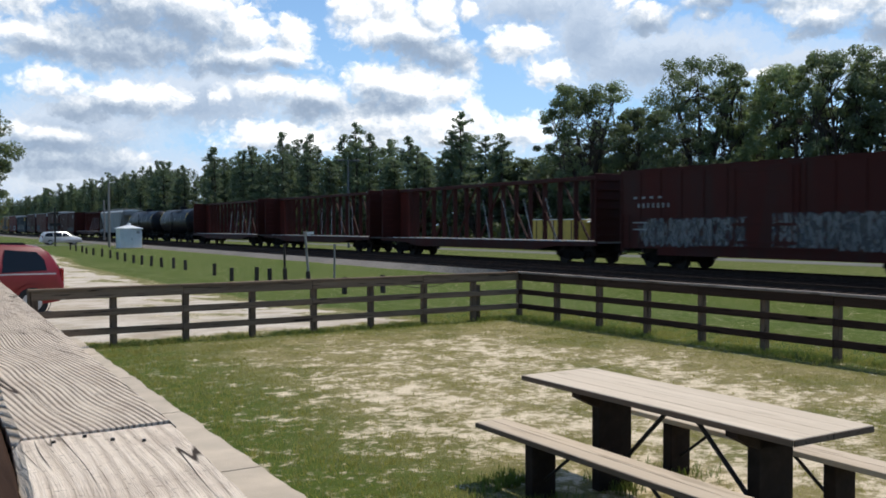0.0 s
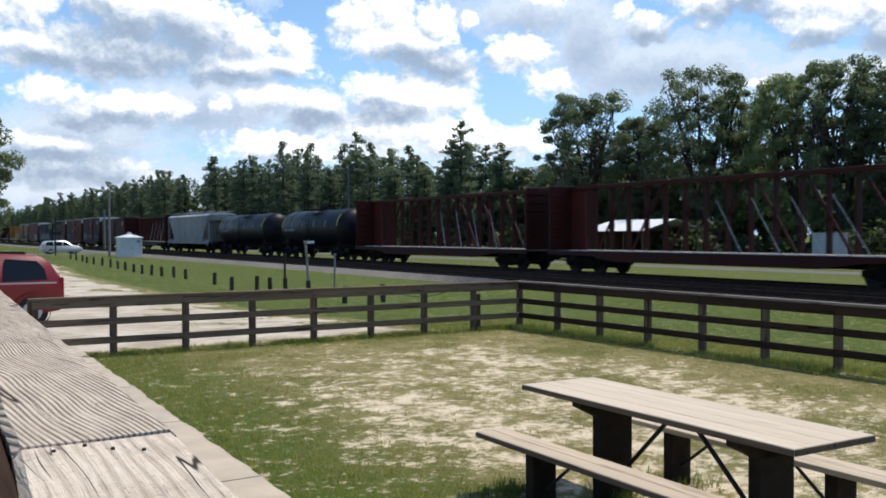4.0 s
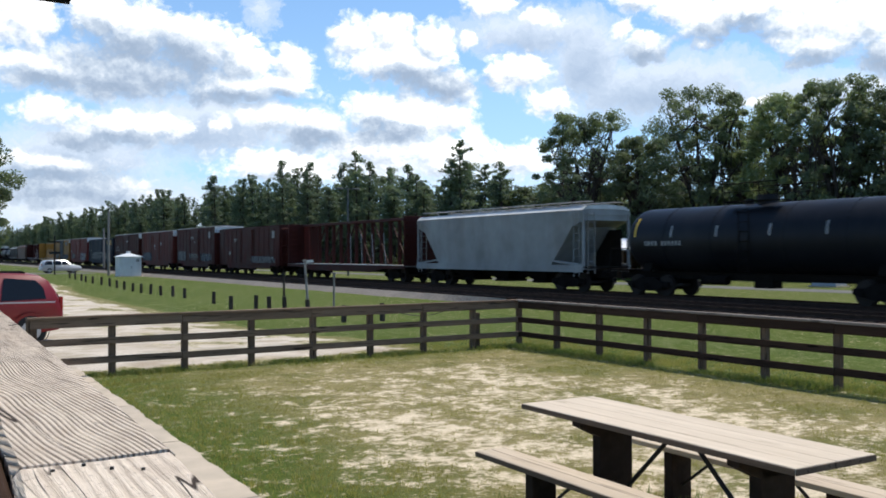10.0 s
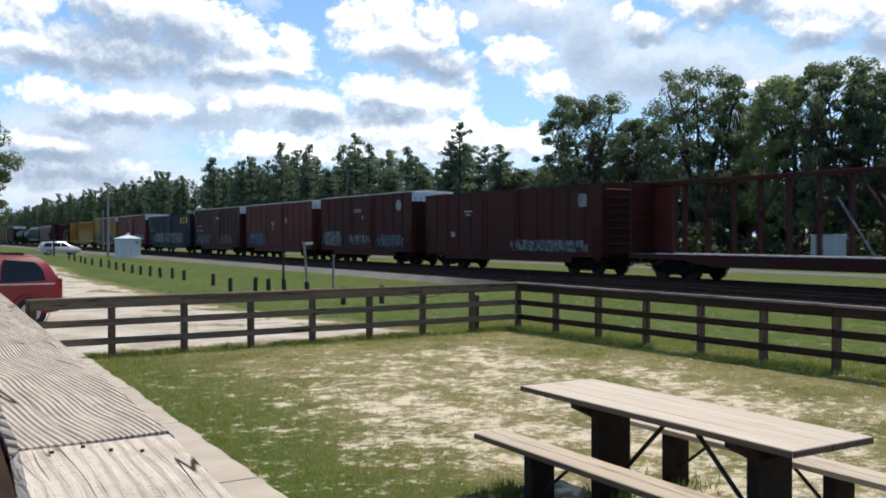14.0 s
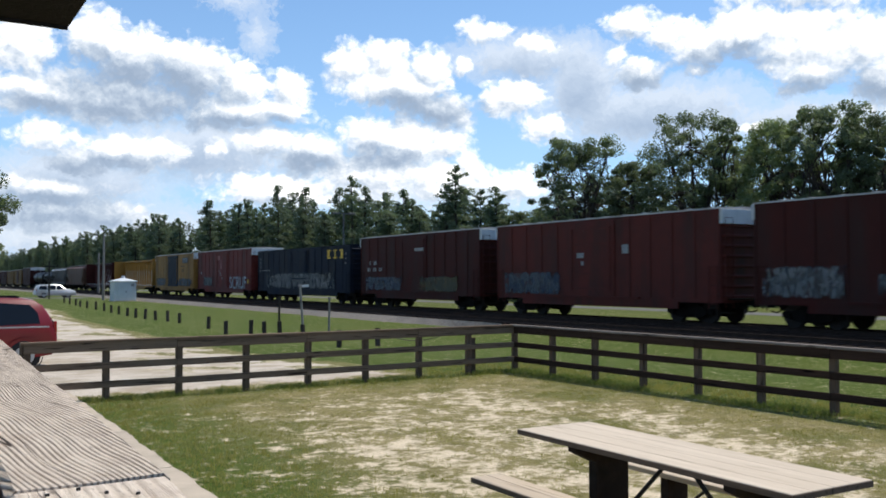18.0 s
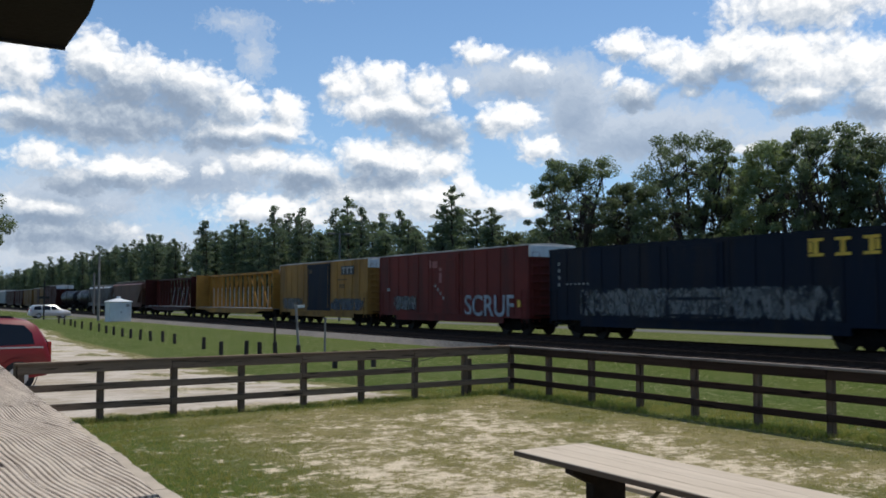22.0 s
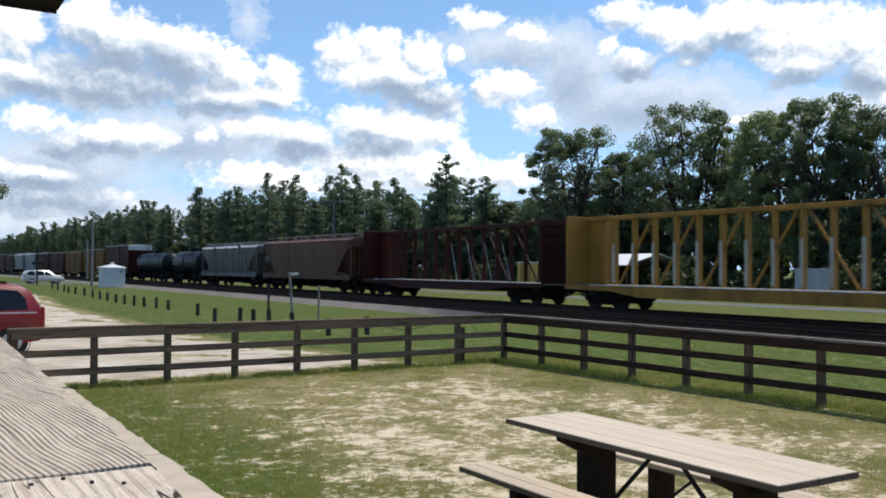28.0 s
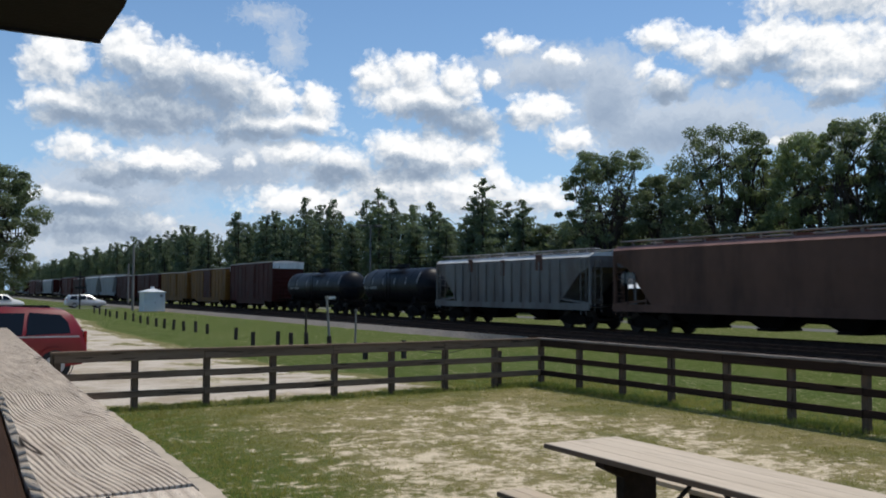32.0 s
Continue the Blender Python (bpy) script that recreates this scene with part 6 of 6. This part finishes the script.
def minivan(name, m, paint_, label, length=4.75, width=1.9, axles=(-1.45, 1.42), r=0.335):
    """A minivan, nose towards +y."""
    v = tagged(empty(name, m), label, "car")
    h = length / 2
    prof = [(-h + 0.05, 0.36), (-h - 0.04, 0.50), (-h - 0.05, 0.78), (-h + 0.01, 1.02), (-h + 0.13, 1.30), (-h + 0.27, 1.52), (-h + 0.45, 1.64), (-h + 0.75, 1.70), (-0.6, 1.735), (0.55, 1.66), (1.25, 1.16), (2.0, 1.00), (h, 0.82), (h + 0.02, 0.50), (h - 0.1, 0.34), (1.95, 0.30), (-1.9, 0.30)]
    part("body", car_body(length, width, prof), paint_, v, smooth=True)
    for s in (-1, 1):
        x = s * (width / 2 - 0.002)
        glass_panel(v, [(-h + 0.32, 1.10), (-h + 0.38, 1.36), (-h + 0.55, 1.54), (-1.15, 1.60), (-1.08, 1.06)], x, "rear_window")
        glass_panel(v, [(-1.0, 1.06), (-1.05, 1.58), (-0.05, 1.60), (-0.02, 1.06)], x, "door_window")
        glass_panel(v, [(0.05, 1.06), (0.02, 1.60), (0.42, 1.56), (1.0, 1.08)], x, "front_window")
        for y in axles:
            wheel(v, s * (width / 2 - 0.105), y, r, s)
            bm = bmesh.new()
            rod(bm, (s * (width / 2 - 0.25), y, 0.37), (s * (width / 2 + 0.002), y, 0.37), 0.41, 22)
            bmesh.ops.delete(bm, geom=[f for f in bm.faces if len(f.verts) > 4], context="FACES_ONLY")
            part("wheel_arch", bm, RUBBER, v)
        part("belt_trim", cube((s * (width / 2 - 0.012), -0.6, 1.02), (0.02, 3.3, 0.035), 0.004), CHROME, v)
        part("sill_trim", cube((s * (width / 2), 0, 0.60), (0.03, 2.0, 0.07), 0.005), SILVER, v)
        part("tail_lamp", cube((s * (width / 2 - 0.1), -h - 0.005, 0.98), (0.16, 0.08, 0.34), 0.02), TAIL, v)
        part("mirror", cube((s * (width / 2 + 0.09), 0.95, 1.12), (0.17, 0.1, 0.13), 0.02), paint_, v)
        for y in (-0.6, 0.45):
            part("door_handle", cube((s * (width / 2 + 0.005), y, 0.98), (0.03, 0.18, 0.04), 0.008), paint_, v)
        part("headlamp", cube((s * (width / 2 - 0.28), h - 0.02, 0.74), (0.4, 0.1, 0.16), 0.02), CHROME, v)
        bm = bmesh.new()
        bar(bm, (s * (width / 2 - 0.28), -1.6, 1.72), (s * (width / 2 - 0.28), 0.2, 1.74), 0.04, 0.04)
        part("roof_rack", bm, RUBBER, v)
    bm = bmesh.new()
    loft(bm, [[(-0.72, -h + 0.02 + d, 1.08), (0.72, -h + 0.02 + d, 1.08), (0.66, -h + 0.30 + d, 1.52), (-0.66, -h + 0.30 + d, 1.52)] for d in (0, -0.03)])
    part("tailgate_window", bm, GLASS, v)
    bm = bmesh.new()
    loft(bm, [[(-0.80, 1.28 + d, 1.17), (0.80, 1.28 + d, 1.17), (0.68, 0.62 + d, 1.64), (-0.68, 0.62 + d, 1.64)] for d in (0, 0.03)])
    part("windscreen", bm, GLASS, v)
    part("rear_bumper", cube((0, -h, 0.52), (width - 0.1, 0.16, 0.26), 0.04), paint_, v)
    part("front_bumper", cube((0, h, 0.50), (width - 0.1, 0.16, 0.26), 0.04), paint_, v)
    part("number_plate", cube((0, -h - 0.09, 0.72), (0.3, 0.02, 0.15), 0.004), WHITE, v)
    return v


minivan("minivan", pose(1.70, 24.4, ground_z(2, 24.4), 0, 0, 84), RED_CAR, "red minivan parked on the pale gravel lot", axles=(-1.72, 1.42), r=0.355)
minivan("minivan", pose(21.3, 125.2, ground_z(21, 125) + 0.02, 0, 0, -88), SILVER, "silver minivan on the side road")
minivan("estate_car", pose(10.6, 117, ground_z(10.6, 117), 0, 0, -80), WHITECAR, "white car at the edge of the lot")


# ---- buildings beyond the far road ----
def make_shed(x, y, lx, ly, hgt, wall, label, open_front=True, rise=0.7):
    s = tagged(empty("shed", pose(x, y, -0.5)), label, "shed")
    for px in (-lx / 2, lx / 2):
        for k in range(4):
            part("post", cube((px, -ly / 2 + ly * k / 3, hgt / 2), (0.15, 0.15, hgt)), wall, s)
    part("back_wall", cube((lx / 2, 0, hgt / 2), (0.12, ly, hgt)), wall, s)
    part("end_wall", cube((0.6, ly / 2, hgt / 2), (lx - 1.2, 0.12, hgt)), wall, s)
    if not open_front:
        part("front_wall", cube((-lx / 2, 0, hgt / 2), (0.12, ly, hgt)), wall, s)
        part("end_wall", cube((0, -ly / 2, hgt / 2), (lx, 0.12, hgt)), wall, s)
    for d in (-1, 1):
        bm2 = bmesh.new()
        a, b = Vector((0, 0, hgt + rise)), Vector((d * (lx / 2 + 0.5), 0, hgt - 0.05))
        loft(bm2, [[(a.x, yy, a.z), (b.x, yy, b.z), (b.x, yy, b.z + 0.06), (a.x, yy, a.z + 0.06)] for yy in (-ly / 2 - 0.5, ly / 2 + 0.5)])
        part("roof", bm2, SHEDROOF, s, "bright metal roof")
    return s


make_shed(60.5, 61.0, 7.0, 7.0, 2.7, SHEDWALL, "open brown shed with a bright metal roof", rise=1.0)


def make_trailer():
    x, y = 56.5, 67.5
    t = tagged(empty("box_trailer", pose(x, y, -0.5)), "yellow box trailer parked by the shed", "trailer")
    part("body", cube((0, 0, 1.75), (2.4, 6.6, 2.3), 0.04), mat("trailer_yellow", (0.55, 0.36, 0.07), 0.6, 0, 0.15, 0.8), t)
    part("roof", cube((0, 0, 2.93), (2.45, 6.65, 0.06), 0.01), SHEDROOF, t)
    for k in range(5):
        part("side_rib", cube((-1.22, -2.6 + k * 1.3, 1.75), (0.05, 0.08, 2.2)), SHEDWALL, t)
    for yy in (-2.0, 2.0):
        bm = bmesh.new()
        rod(bm, (-1.15, yy, 0.42), (1.15, yy, 0.42), 0.42, 14)
        part("wheel", bm, RUBBER, t)


make_trailer()


def make_unit(x, y, label):
    t = tagged(empty("utility_cabinet", pose(x, y, -0.5)), label, "cabinet")
    part("body", cube((0, 0, 1.2), (1.3, 1.9, 2.4), 0.03), UTILGREY, t)
    part("lid", cube((0, 0, 2.43), (1.4, 2.0, 0.08), 0.01), UTILGREY, t)
    part("door", cube((-0.66, 0, 1.2), (0.03, 0.8, 2.1), 0.01), UTILGREY, t)
    part("plinth", cube((0, 0, 0.03), (1.6, 2.2, 0.12)), CONCRETE, t)


make_unit(56.5, 39.0, "pale grey utility cabinet in the shade of the trees")

# ---- trees ----
def leaf_cloud(rnd, centres, per, size, flat=0.0):
    """Many small leaf quads scattered about clump centres (x, y, z, radius). Plain arrays for speed."""
    c = np.array(centres)
    n = len(c) * per
    idx = np.repeat(np.arange(len(c)), per)
    d = rnd.normal(size=(n, 3))
    d /= np.linalg.norm(d, axis=1)[:, None]
    r = c[idx, 3][:, None] * np.sqrt(rnd.uniform(0.15, 1.0, (n, 1)))
    p = c[idx, :3] + d * r * np.array([1, 1, 0.72])
    nrm = d * 0.5 + rnd.normal(size=(n, 3)) * 0.6 + np.array([0, 0, 0.6 + flat])
    nrm /= np.linalg.norm(nrm, axis=1)[:, None]
    a = np.cross(nrm, rnd.normal(size=(n, 3)))
    a /= np.linalg.norm(a, axis=1)[:, None]
    b = np.cross(nrm, a)
    s = size * rnd.uniform(0.6, 1.3, (n, 1))
    a, b = a * s, b * s * 0.62
    v = np.stack([p - a, p + b * 0.9, p + a, p - b], 1).reshape(-1, 3)
    return v


def leaf_mesh(name, v, material):
    n = len(v) // 4
    me = bpy.data.meshes.new(name)
    me.vertices.add(4 * n)
    me.vertices.foreach_set("co", v.astype(np.float32).ravel())
    me.loops.add(4 * n)
    me.loops.foreach_set("vertex_index", np.arange(4 * n, dtype=np.int32))
    me.polygons.add(n)
    me.polygons.foreach_set("loop_start", np.arange(0, 4 * n, 4, dtype=np.int32))
    me.polygons.foreach_set("loop_total", np.full(n, 4, dtype=np.int32))
    me.update(calc_edges=True)
    me.materials.append(material)
    return me


def limb(bm, a, b, r0, r1, seg=7):
    rod(bm, a, b, r0, seg, r1)


def pine(seed, hgt=17.0, bare=0.42, wide=2.3):
    rnd = np.random.default_rng(seed)
    t = empty("pine_tree")
    bm = bmesh.new()
    lean = rnd.uniform(-0.4, 0.4, 2)
    pts = [Vector((lean[0] * f * f, lean[1] * f * f, hgt * f)) for f in (0, 0.3, 0.6, 0.85, 1.0)]
    rr = [0.24, 0.2, 0.14, 0.07, 0.02]
    for i in range(4):
        limb(bm, pts[i], pts[i + 1], rr[i], rr[i + 1])
    cl = []
    # boughs all up the stem: a rounded, uneven head, lumps and gaps further down
    for k in range(92):
        g = (k + rnd.uniform(0, 1)) / 92
        f = bare + (1 - bare) * g
        z = hgt * f
        shape = math.sqrt(max(0.03, 1 - ((g - 0.30) / 0.72) ** 2)) * (0.80 + 0.22 * math.sin(k * 0.55 + seed * 1.7) + 0.14 * math.sin(k * 1.9 + seed))
        reach = wide * shape * rnd.uniform(0.35, 1.05)
        a = rnd.uniform(0, 2 * math.pi)
        e = Vector((reach * math.cos(a) + lean[0] * f, reach * math.sin(a) + lean[1] * f, z + rnd.uniform(-0.4, 0.6)))
        limb(bm, (lean[0] * f * f, lean[1] * f * f, z - 0.3), e, 0.045, 0.012, 4)
        r = rnd.uniform(0.38, 0.80) * (0.72 if g > 0.85 else 1.0)
        cl.append((e.x, e.y, e.z, r))
        if reach > 0.9:
            cl.append((e.x * 0.5, e.y * 0.5, e.z - 0.1, r * 0.9))
    cl.append((lean[0], lean[1], hgt, 0.42))
    part("trunk", bm, BARK, t)
    c = new("crown", leaf_mesh("crown", leaf_cloud(rnd, cl, 32, 0.17), PINE_LEAF))
    c.parent = t
    return tagged(t, "tall slender pine with dark needle clumps", "tree", "pines behind the railway")


def oak(seed, hgt=15.0, wide=5.5, base=3.0, per=240, size=0.125, label="", clumps=128, material=None):
    rnd = np.random.default_rng(seed)
    t = empty("oak_tree")
    bm = bmesh.new()
    fork = base * 0.9
    limb(bm, (0, 0, -0.3), (0.1, 0.05, fork), 0.42, 0.33, 10)
    cl = []
    tips = []
    for k in range(7):
        a = k * 0.9 + rnd.uniform(-0.3, 0.3)
        reach = wide * rnd.uniform(0.35, 0.75)
        top = Vector((reach * math.cos(a), reach * math.sin(a), base + (hgt - base) * rnd.uniform(0.35, 0.85)))
        mid = Vector((top.x * 0.45, top.y * 0.45, fork + (top.z - fork) * 0.6))
        limb(bm, (0.1, 0.05, fork - 0.1), mid, 0.24, 0.16)
        limb(bm, mid, top, 0.16, 0.05)
        tips.append((mid, top))
    for k in range(clumps):
        mid, top = tips[k % 7]
        u = rnd.uniform(-1, 1, 3)
        f = rnd.uniform(0.0, 1.0)
        ph = rnd.uniform(0, 2 * math.pi)
        rad = wide * math.sqrt(rnd.uniform(0.05, 1.0))
        zf = rnd.uniform(0, 1) ** 0.8
        lim = math.sin(math.pi * (0.12 + 0.80 * (1 - zf))) ** 0.6
        e = Vector((rad * lim * math.cos(ph), rad * lim * math.sin(ph), base * 0.75 + (hgt - base * 0.75 - 0.8) * zf))
        limb(bm, mid.lerp(top, f), e, 0.06, 0.015, 5)
        cl.append((e.x, e.y, e.z, rnd.uniform(0.40, 1.15) * wide / 5.0))
    part("trunk", bm, BARK, t)
    c = new("crown", leaf_mesh("crown", leaf_cloud(rnd, cl, per, size), material or OAK_LEAF))
    c.parent = t
    return tagged(t, label or "spreading oak with a dense dark green crown", "tree", "oaks beyond the road")


def bush(seed, w=3.0, hgt=3.0):
    rnd = np.random.default_rng(seed)
    t = empty("bush")
    bm = bmesh.new()
    cl = []
    for k in range(22):
        a, r = rnd.uniform(0, 6.28), w * math.sqrt(rnd.uniform(0, 1))
        z = 0.4 + (hgt - 0.8) * rnd.uniform(0, 1) * (1 - (r / w) ** 2 * 0.6)
        limb(bm, (r * 0.2 * math.cos(a), r * 0.2 * math.sin(a), -0.2), (r * math.cos(a), r * math.sin(a), z), 0.05, 0.02, 5)
        cl.append((r * math.cos(a), r * math.sin(a), z, rnd.uniform(0.6, 1.1)))
    part("stem", bm, BARK, t)
    c = new("foliage", leaf_mesh("foliage", leaf_cloud(rnd, cl, 60, 0.2), BUSH_LEAF))
    c.parent = t
    return tagged(t, "rounded green bush at the edge of the woods", "bush", "undergrowth by the woods")


def put(master, used, x, y, z, s=1.0, sz=None, turn=None):
    m = pose(x, y, z, 0, 0, random.uniform(0, 360) if turn is None else turn) @ Matrix.Diagonal((s, s, sz or s, 1))
    if not used:
        master.matrix_basis = m
        used.append(1)
        return master
    return copy_thing(master, m)


def crest(y):
    """Height of the pine tops along the line."""
    return float(np.interp(y, (83, 100, 115, 124, 135, 150, 180, 210, 260, 300, 430, 500), (13.8, 14.8, 16.0, 17.6, 17.4, 18.2, 19.2, 18.2, 20.0, 17.8, 18.4, 16.6)))


def plant_woods():
    masters = [pine(40 + i, 17.0, bare=b, wide=w) for i, (b, w) in enumerate(((0.16, 2.4), (0.30, 2.0), (0.10, 2.7), (0.22, 2.2), (0.12, 2.5)))]
    used = [[] for _ in masters]
    rnd = random.Random(5)
    y = 86.0
    while y < 460:
        i = rnd.randrange(5)
        s = crest(y) * rnd.uniform(0.82, 1.07)
        put(masters[i], used[i], 64 + rnd.uniform(-4, 4), y, -0.6, 1.05, (s + 0.6) / 17)
        y += rnd.uniform(1.4, 2.8) * (1 + y / 700)
    y = 82.0
    while y < 700:
        i = rnd.randrange(5)
        s = (crest(y * 0.86) * rnd.uniform(0.84, 1.0) - 1.9) * 1.156 + 1.9
        put(masters[i], used[i], 74 + rnd.uniform(-4, 4), y, -0.6, 1.15, (s + 0.6) / 17)
        y += rnd.uniform(2.4, 4.6) * (1 + y / 600)
    bushes = [bush(70 + i, 3.0, 3.4) for i in range(3)]
    bu = [[] for _ in bushes]
    y = 30.0
    while y < 420:
        i = rnd.randrange(3)
        s = rnd.uniform(0.7, 1.7)
        put(bushes[i], bu[i], 63 + rnd.uniform(-3, 7), y, -0.5, s)
        y += rnd.uniform(2.0, 4.0) * (1 + y / 250)
    # dense dark wood behind, too thick to tell single trees apart
    nr = np.random.default_rng(9)
    cl = [(82 + nr.uniform(0, 10), yy + nr.uniform(-3, 3), nr.uniform(0.0, 1.0) * (crest(yy * 0.75) * 1.08 - 1.5), nr.uniform(1.5, 2.6)) for yy in np.arange(0, 700, 0.95)]
    tagged(new("far_woods", leaf_mesh("far_woods", leaf_cloud(nr, cl, 80, 0.42), FARWOOD)), "dense dark woodland behind the pines", "woods", kind="stuff")


plant_woods()


def plant_oaks():
    spots = [(41.3, 88, 15.6, 5.6), (44.8, 86, 12.8, 4.6), (48.2, 82, 16.6, 5.6), (51.0, 84, 14.8, 5.0), (53.6, 78, 15.2, 5.0), (56.0, 74, 15.2, 4.6), (58.8, 74, 13.8, 4.6), (62.0, 70, 10.4, 4.6), (65.8, 62, 12.4, 4.2), (37.5, 96, 9.0, 4.0)]
    for i, (a, r, hgt, w) in enumerate(spots):
        r, hgt, w = r * 1.15, hgt * 1.14, w * 1.02
        t = oak(100 + i, hgt + 0.5, w, 3.6 if hgt > 12 else 2.0, material=PALE_OAK_LEAF if i in (3, 4) else None)
        a = radians(a)
        t.matrix_basis = pose(r * math.sin(a), r * math.cos(a), -0.5, 0, 0, 0)
    t = oak(130, 15.0, 6.0, 2.8, label="big leafy tree beyond the gravel lot", per=260, size=0.14, clumps=150)
    a = radians(4.1)
    t.matrix_basis = pose(98 * math.sin(a), 98 * math.cos(a), -0.4)
    rnd = random.Random(11)
    back = oak(131, 8.0, 5.0, 1.2, per=120, size=0.24, clumps=60)
    used = []
    for k in range(12):
        a = radians(37 + k * 2.7)
        put(back, used, (108 - k) * math.sin(a), (108 - k) * math.cos(a), -0.5, rnd.uniform(0.9, 1.3))
    used2 = []
    mid_ = oak(133, 9.0, 4.2, 1.2, per=110, size=0.22, clumps=60, label="leafy tree at the edge of the pines", material=BUSH_LEAF)
    for k in range(16):
        yy = 92 + k * 13 + rnd.uniform(-4, 4)
        put(mid_, used2, 59 + rnd.uniform(-2, 3), yy, -0.5, rnd.uniform(0.6, 1.0))
    low = oak(132, 6.0, 4.5, 1.0, per=110, size=0.24, clumps=40, label="low trees along the distant road")
    used = []
    for k in range(9):
        put(low, used, -22 + k * 5.0, 215 + rnd.uniform(-8, 8), -0.4, rnd.uniform(0.8, 1.3))


plant_oaks()


# ---- grass blades in the yard and along the fences ----
def plant_grass():
    rnd = np.random.default_rng(3)
    n = 60000
    x = rnd.uniform(2.2, 13.2, n)
    y = 1.8 + 15.0 * rnd.uniform(0, 1, n) ** 1.15
    keep, hs = [], []
    for i in range(n):
        g, w, l = cover_at(x[i], y[i])
        clump = 0.5 + 0.5 * noise.noise((x[i] * 1.9, y[i] * 1.9, 8.8))
        if x[i] < edge_path(y[i]) + 0.04 or w > 0.3:
            continue
        if rnd.uniform() < max(0.0, g - 0.25) * (0.3 + clump):
            fence_line = 1.0 if abs(x[i] - 11.29) < 0.25 or abs(y[i] - 14.88) < 0.25 else 0.0
            keep.append(i)
            hs.append((0.022 + 0.05 * l * clump) * rnd.uniform(0.6, 1.4) + 0.05 * fence_line * rnd.uniform(0, 1))
    x, y, hs = x[keep], y[keep], np.array(hs)
    m = 5
    x, y, hs = np.repeat(x, m) + rnd.normal(0, 0.02, len(x) * m), np.repeat(y, m) + rnd.normal(0, 0.02, len(y) * m), np.repeat(hs, m)
    k = len(x)
    a = rnd.uniform(0, 2 * np.pi, k)
    wd = 0.0028
    z0 = np.array([ground_z(p, q) for p, q in zip(x, y)]) - 0.012
    dx, dy = np.cos(a), np.sin(a)
    lean = rnd.uniform(0.1, 0.9, k) * hs
    v = np.stack([np.stack([x - dy * wd, y + dx * wd, z0], 1), np.stack([x + dy * wd, y - dx * wd, z0], 1),
                  np.stack([x + dx * lean + dy * wd * 0.5, y + dy * lean - dx * wd * 0.5, z0 + hs], 1), np.stack([x + dx * lean - dy * wd * 0.5, y + dy * lean + dx * wd * 0.5, z0 + hs], 1)], 1).reshape(-1, 3)
    tagged(new("grass", leaf_mesh("grass", v, GRASS)), "short patchy yard grass in tufts", "grass", kind="stuff")


plant_grass()


def tall_grass():
    """Longer green grass left standing along the fence and round the table's legs."""
    rnd = np.random.default_rng(17)
    n = 9000
    k = rnd.integers(0, 100, n)
    x = np.where(k < 62, 11.29 + rnd.normal(0, 0.16, n), rnd.uniform(2.9, 11.3, n))
    y = np.where(k < 62, rnd.uniform(2.0, 14.9, n), 14.88 + rnd.normal(0, 0.12, n))
    legs = [(4.52 + dx, 4.28 + dy) for dx in (-0.64, 0.0, 0.64) for dy in (-0.8, 0.6)] + [(3.75, 5.0), (4.1, 4.2), (4.0, 5.35)]
    pick = rnd.integers(0, len(legs), n)
    lx, ly = np.array(legs)[pick].T
    x = np.where(k > 86, lx + rnd.normal(0, 0.13, n), x)
    y = np.where(k > 86, ly + rnd.normal(0, 0.13, n), y)
    keep = np.array([noise.noise((p * 1.3, q * 1.3, 3.3)) > -0.22 for p, q in zip(x, y)])
    x, y = np.repeat(x[keep], 4), np.repeat(y[keep], 4)
    m = len(x)
    x, y = x + rnd.normal(0, 0.03, m), y + rnd.normal(0, 0.02, m)
    hs = rnd.uniform(0.03, 0.10, m)
    z0 = np.array([ground_z(p, q) for p, q in zip(x, y)]) - 0.01
    a = rnd.uniform(0, 2 * np.pi, m)
    dx, dy, wd, lean = np.cos(a), np.sin(a), 0.0042, rnd.uniform(0.1, 0.7, m) * hs
    v = np.stack([np.stack([x - dy * wd, y + dx * wd, z0], 1), np.stack([x + dy * wd, y - dx * wd, z0], 1),
                  np.stack([x + dx * lean + dy * wd * 0.4, y + dy * lean - dx * wd * 0.4, z0 + hs], 1), np.stack([x + dx * lean - dy * wd * 0.4, y + dy * lean + dx * wd * 0.4, z0 + hs], 1)], 1).reshape(-1, 3)
    tagged(new("tall_grass", leaf_mesh("tall_grass", v, LUSH_GRASS)), "longer dark green grass along the fence and table legs", "grass", kind="stuff")


tall_grass()


# ---- what moves ----
def motions():
    for car, y0, _ in TRAIN:
        walk(car, [(t, pose(RAIL_X + VEER * (y0 - s), y0 - s, 0, 0, 0, TRACK_TURN)) for t, s in RUN])
    # wheels roll with the train: 0.455 m radius, under 90 degrees from row to row
    roll = []
    for i in range(513):
        t = 32.0 * i / 512
        for (ta, sa), (tb, sb) in zip(RUN, RUN[1:]):
            if ta <= t <= tb:
                s = sa + (sb - sa) * (t - ta) / (tb - ta)
                break
        roll.append((t, math.degrees(s / 0.455)))
    for e, wheels in AXLES.items():
        lead = wheels[0]
        walk(lead, [(t, pose(0, e * 0.9, 0.455, a, 0, 0)) for t, a in roll])
        for w in wheels[1:]:
            w.rotation_mode = "QUATERNION"
            w.animation_data_create()
            w.animation_data.action = lead.animation_data.action
            w.animation_data.action_slot = lead.animation_data.action_slot


motions()
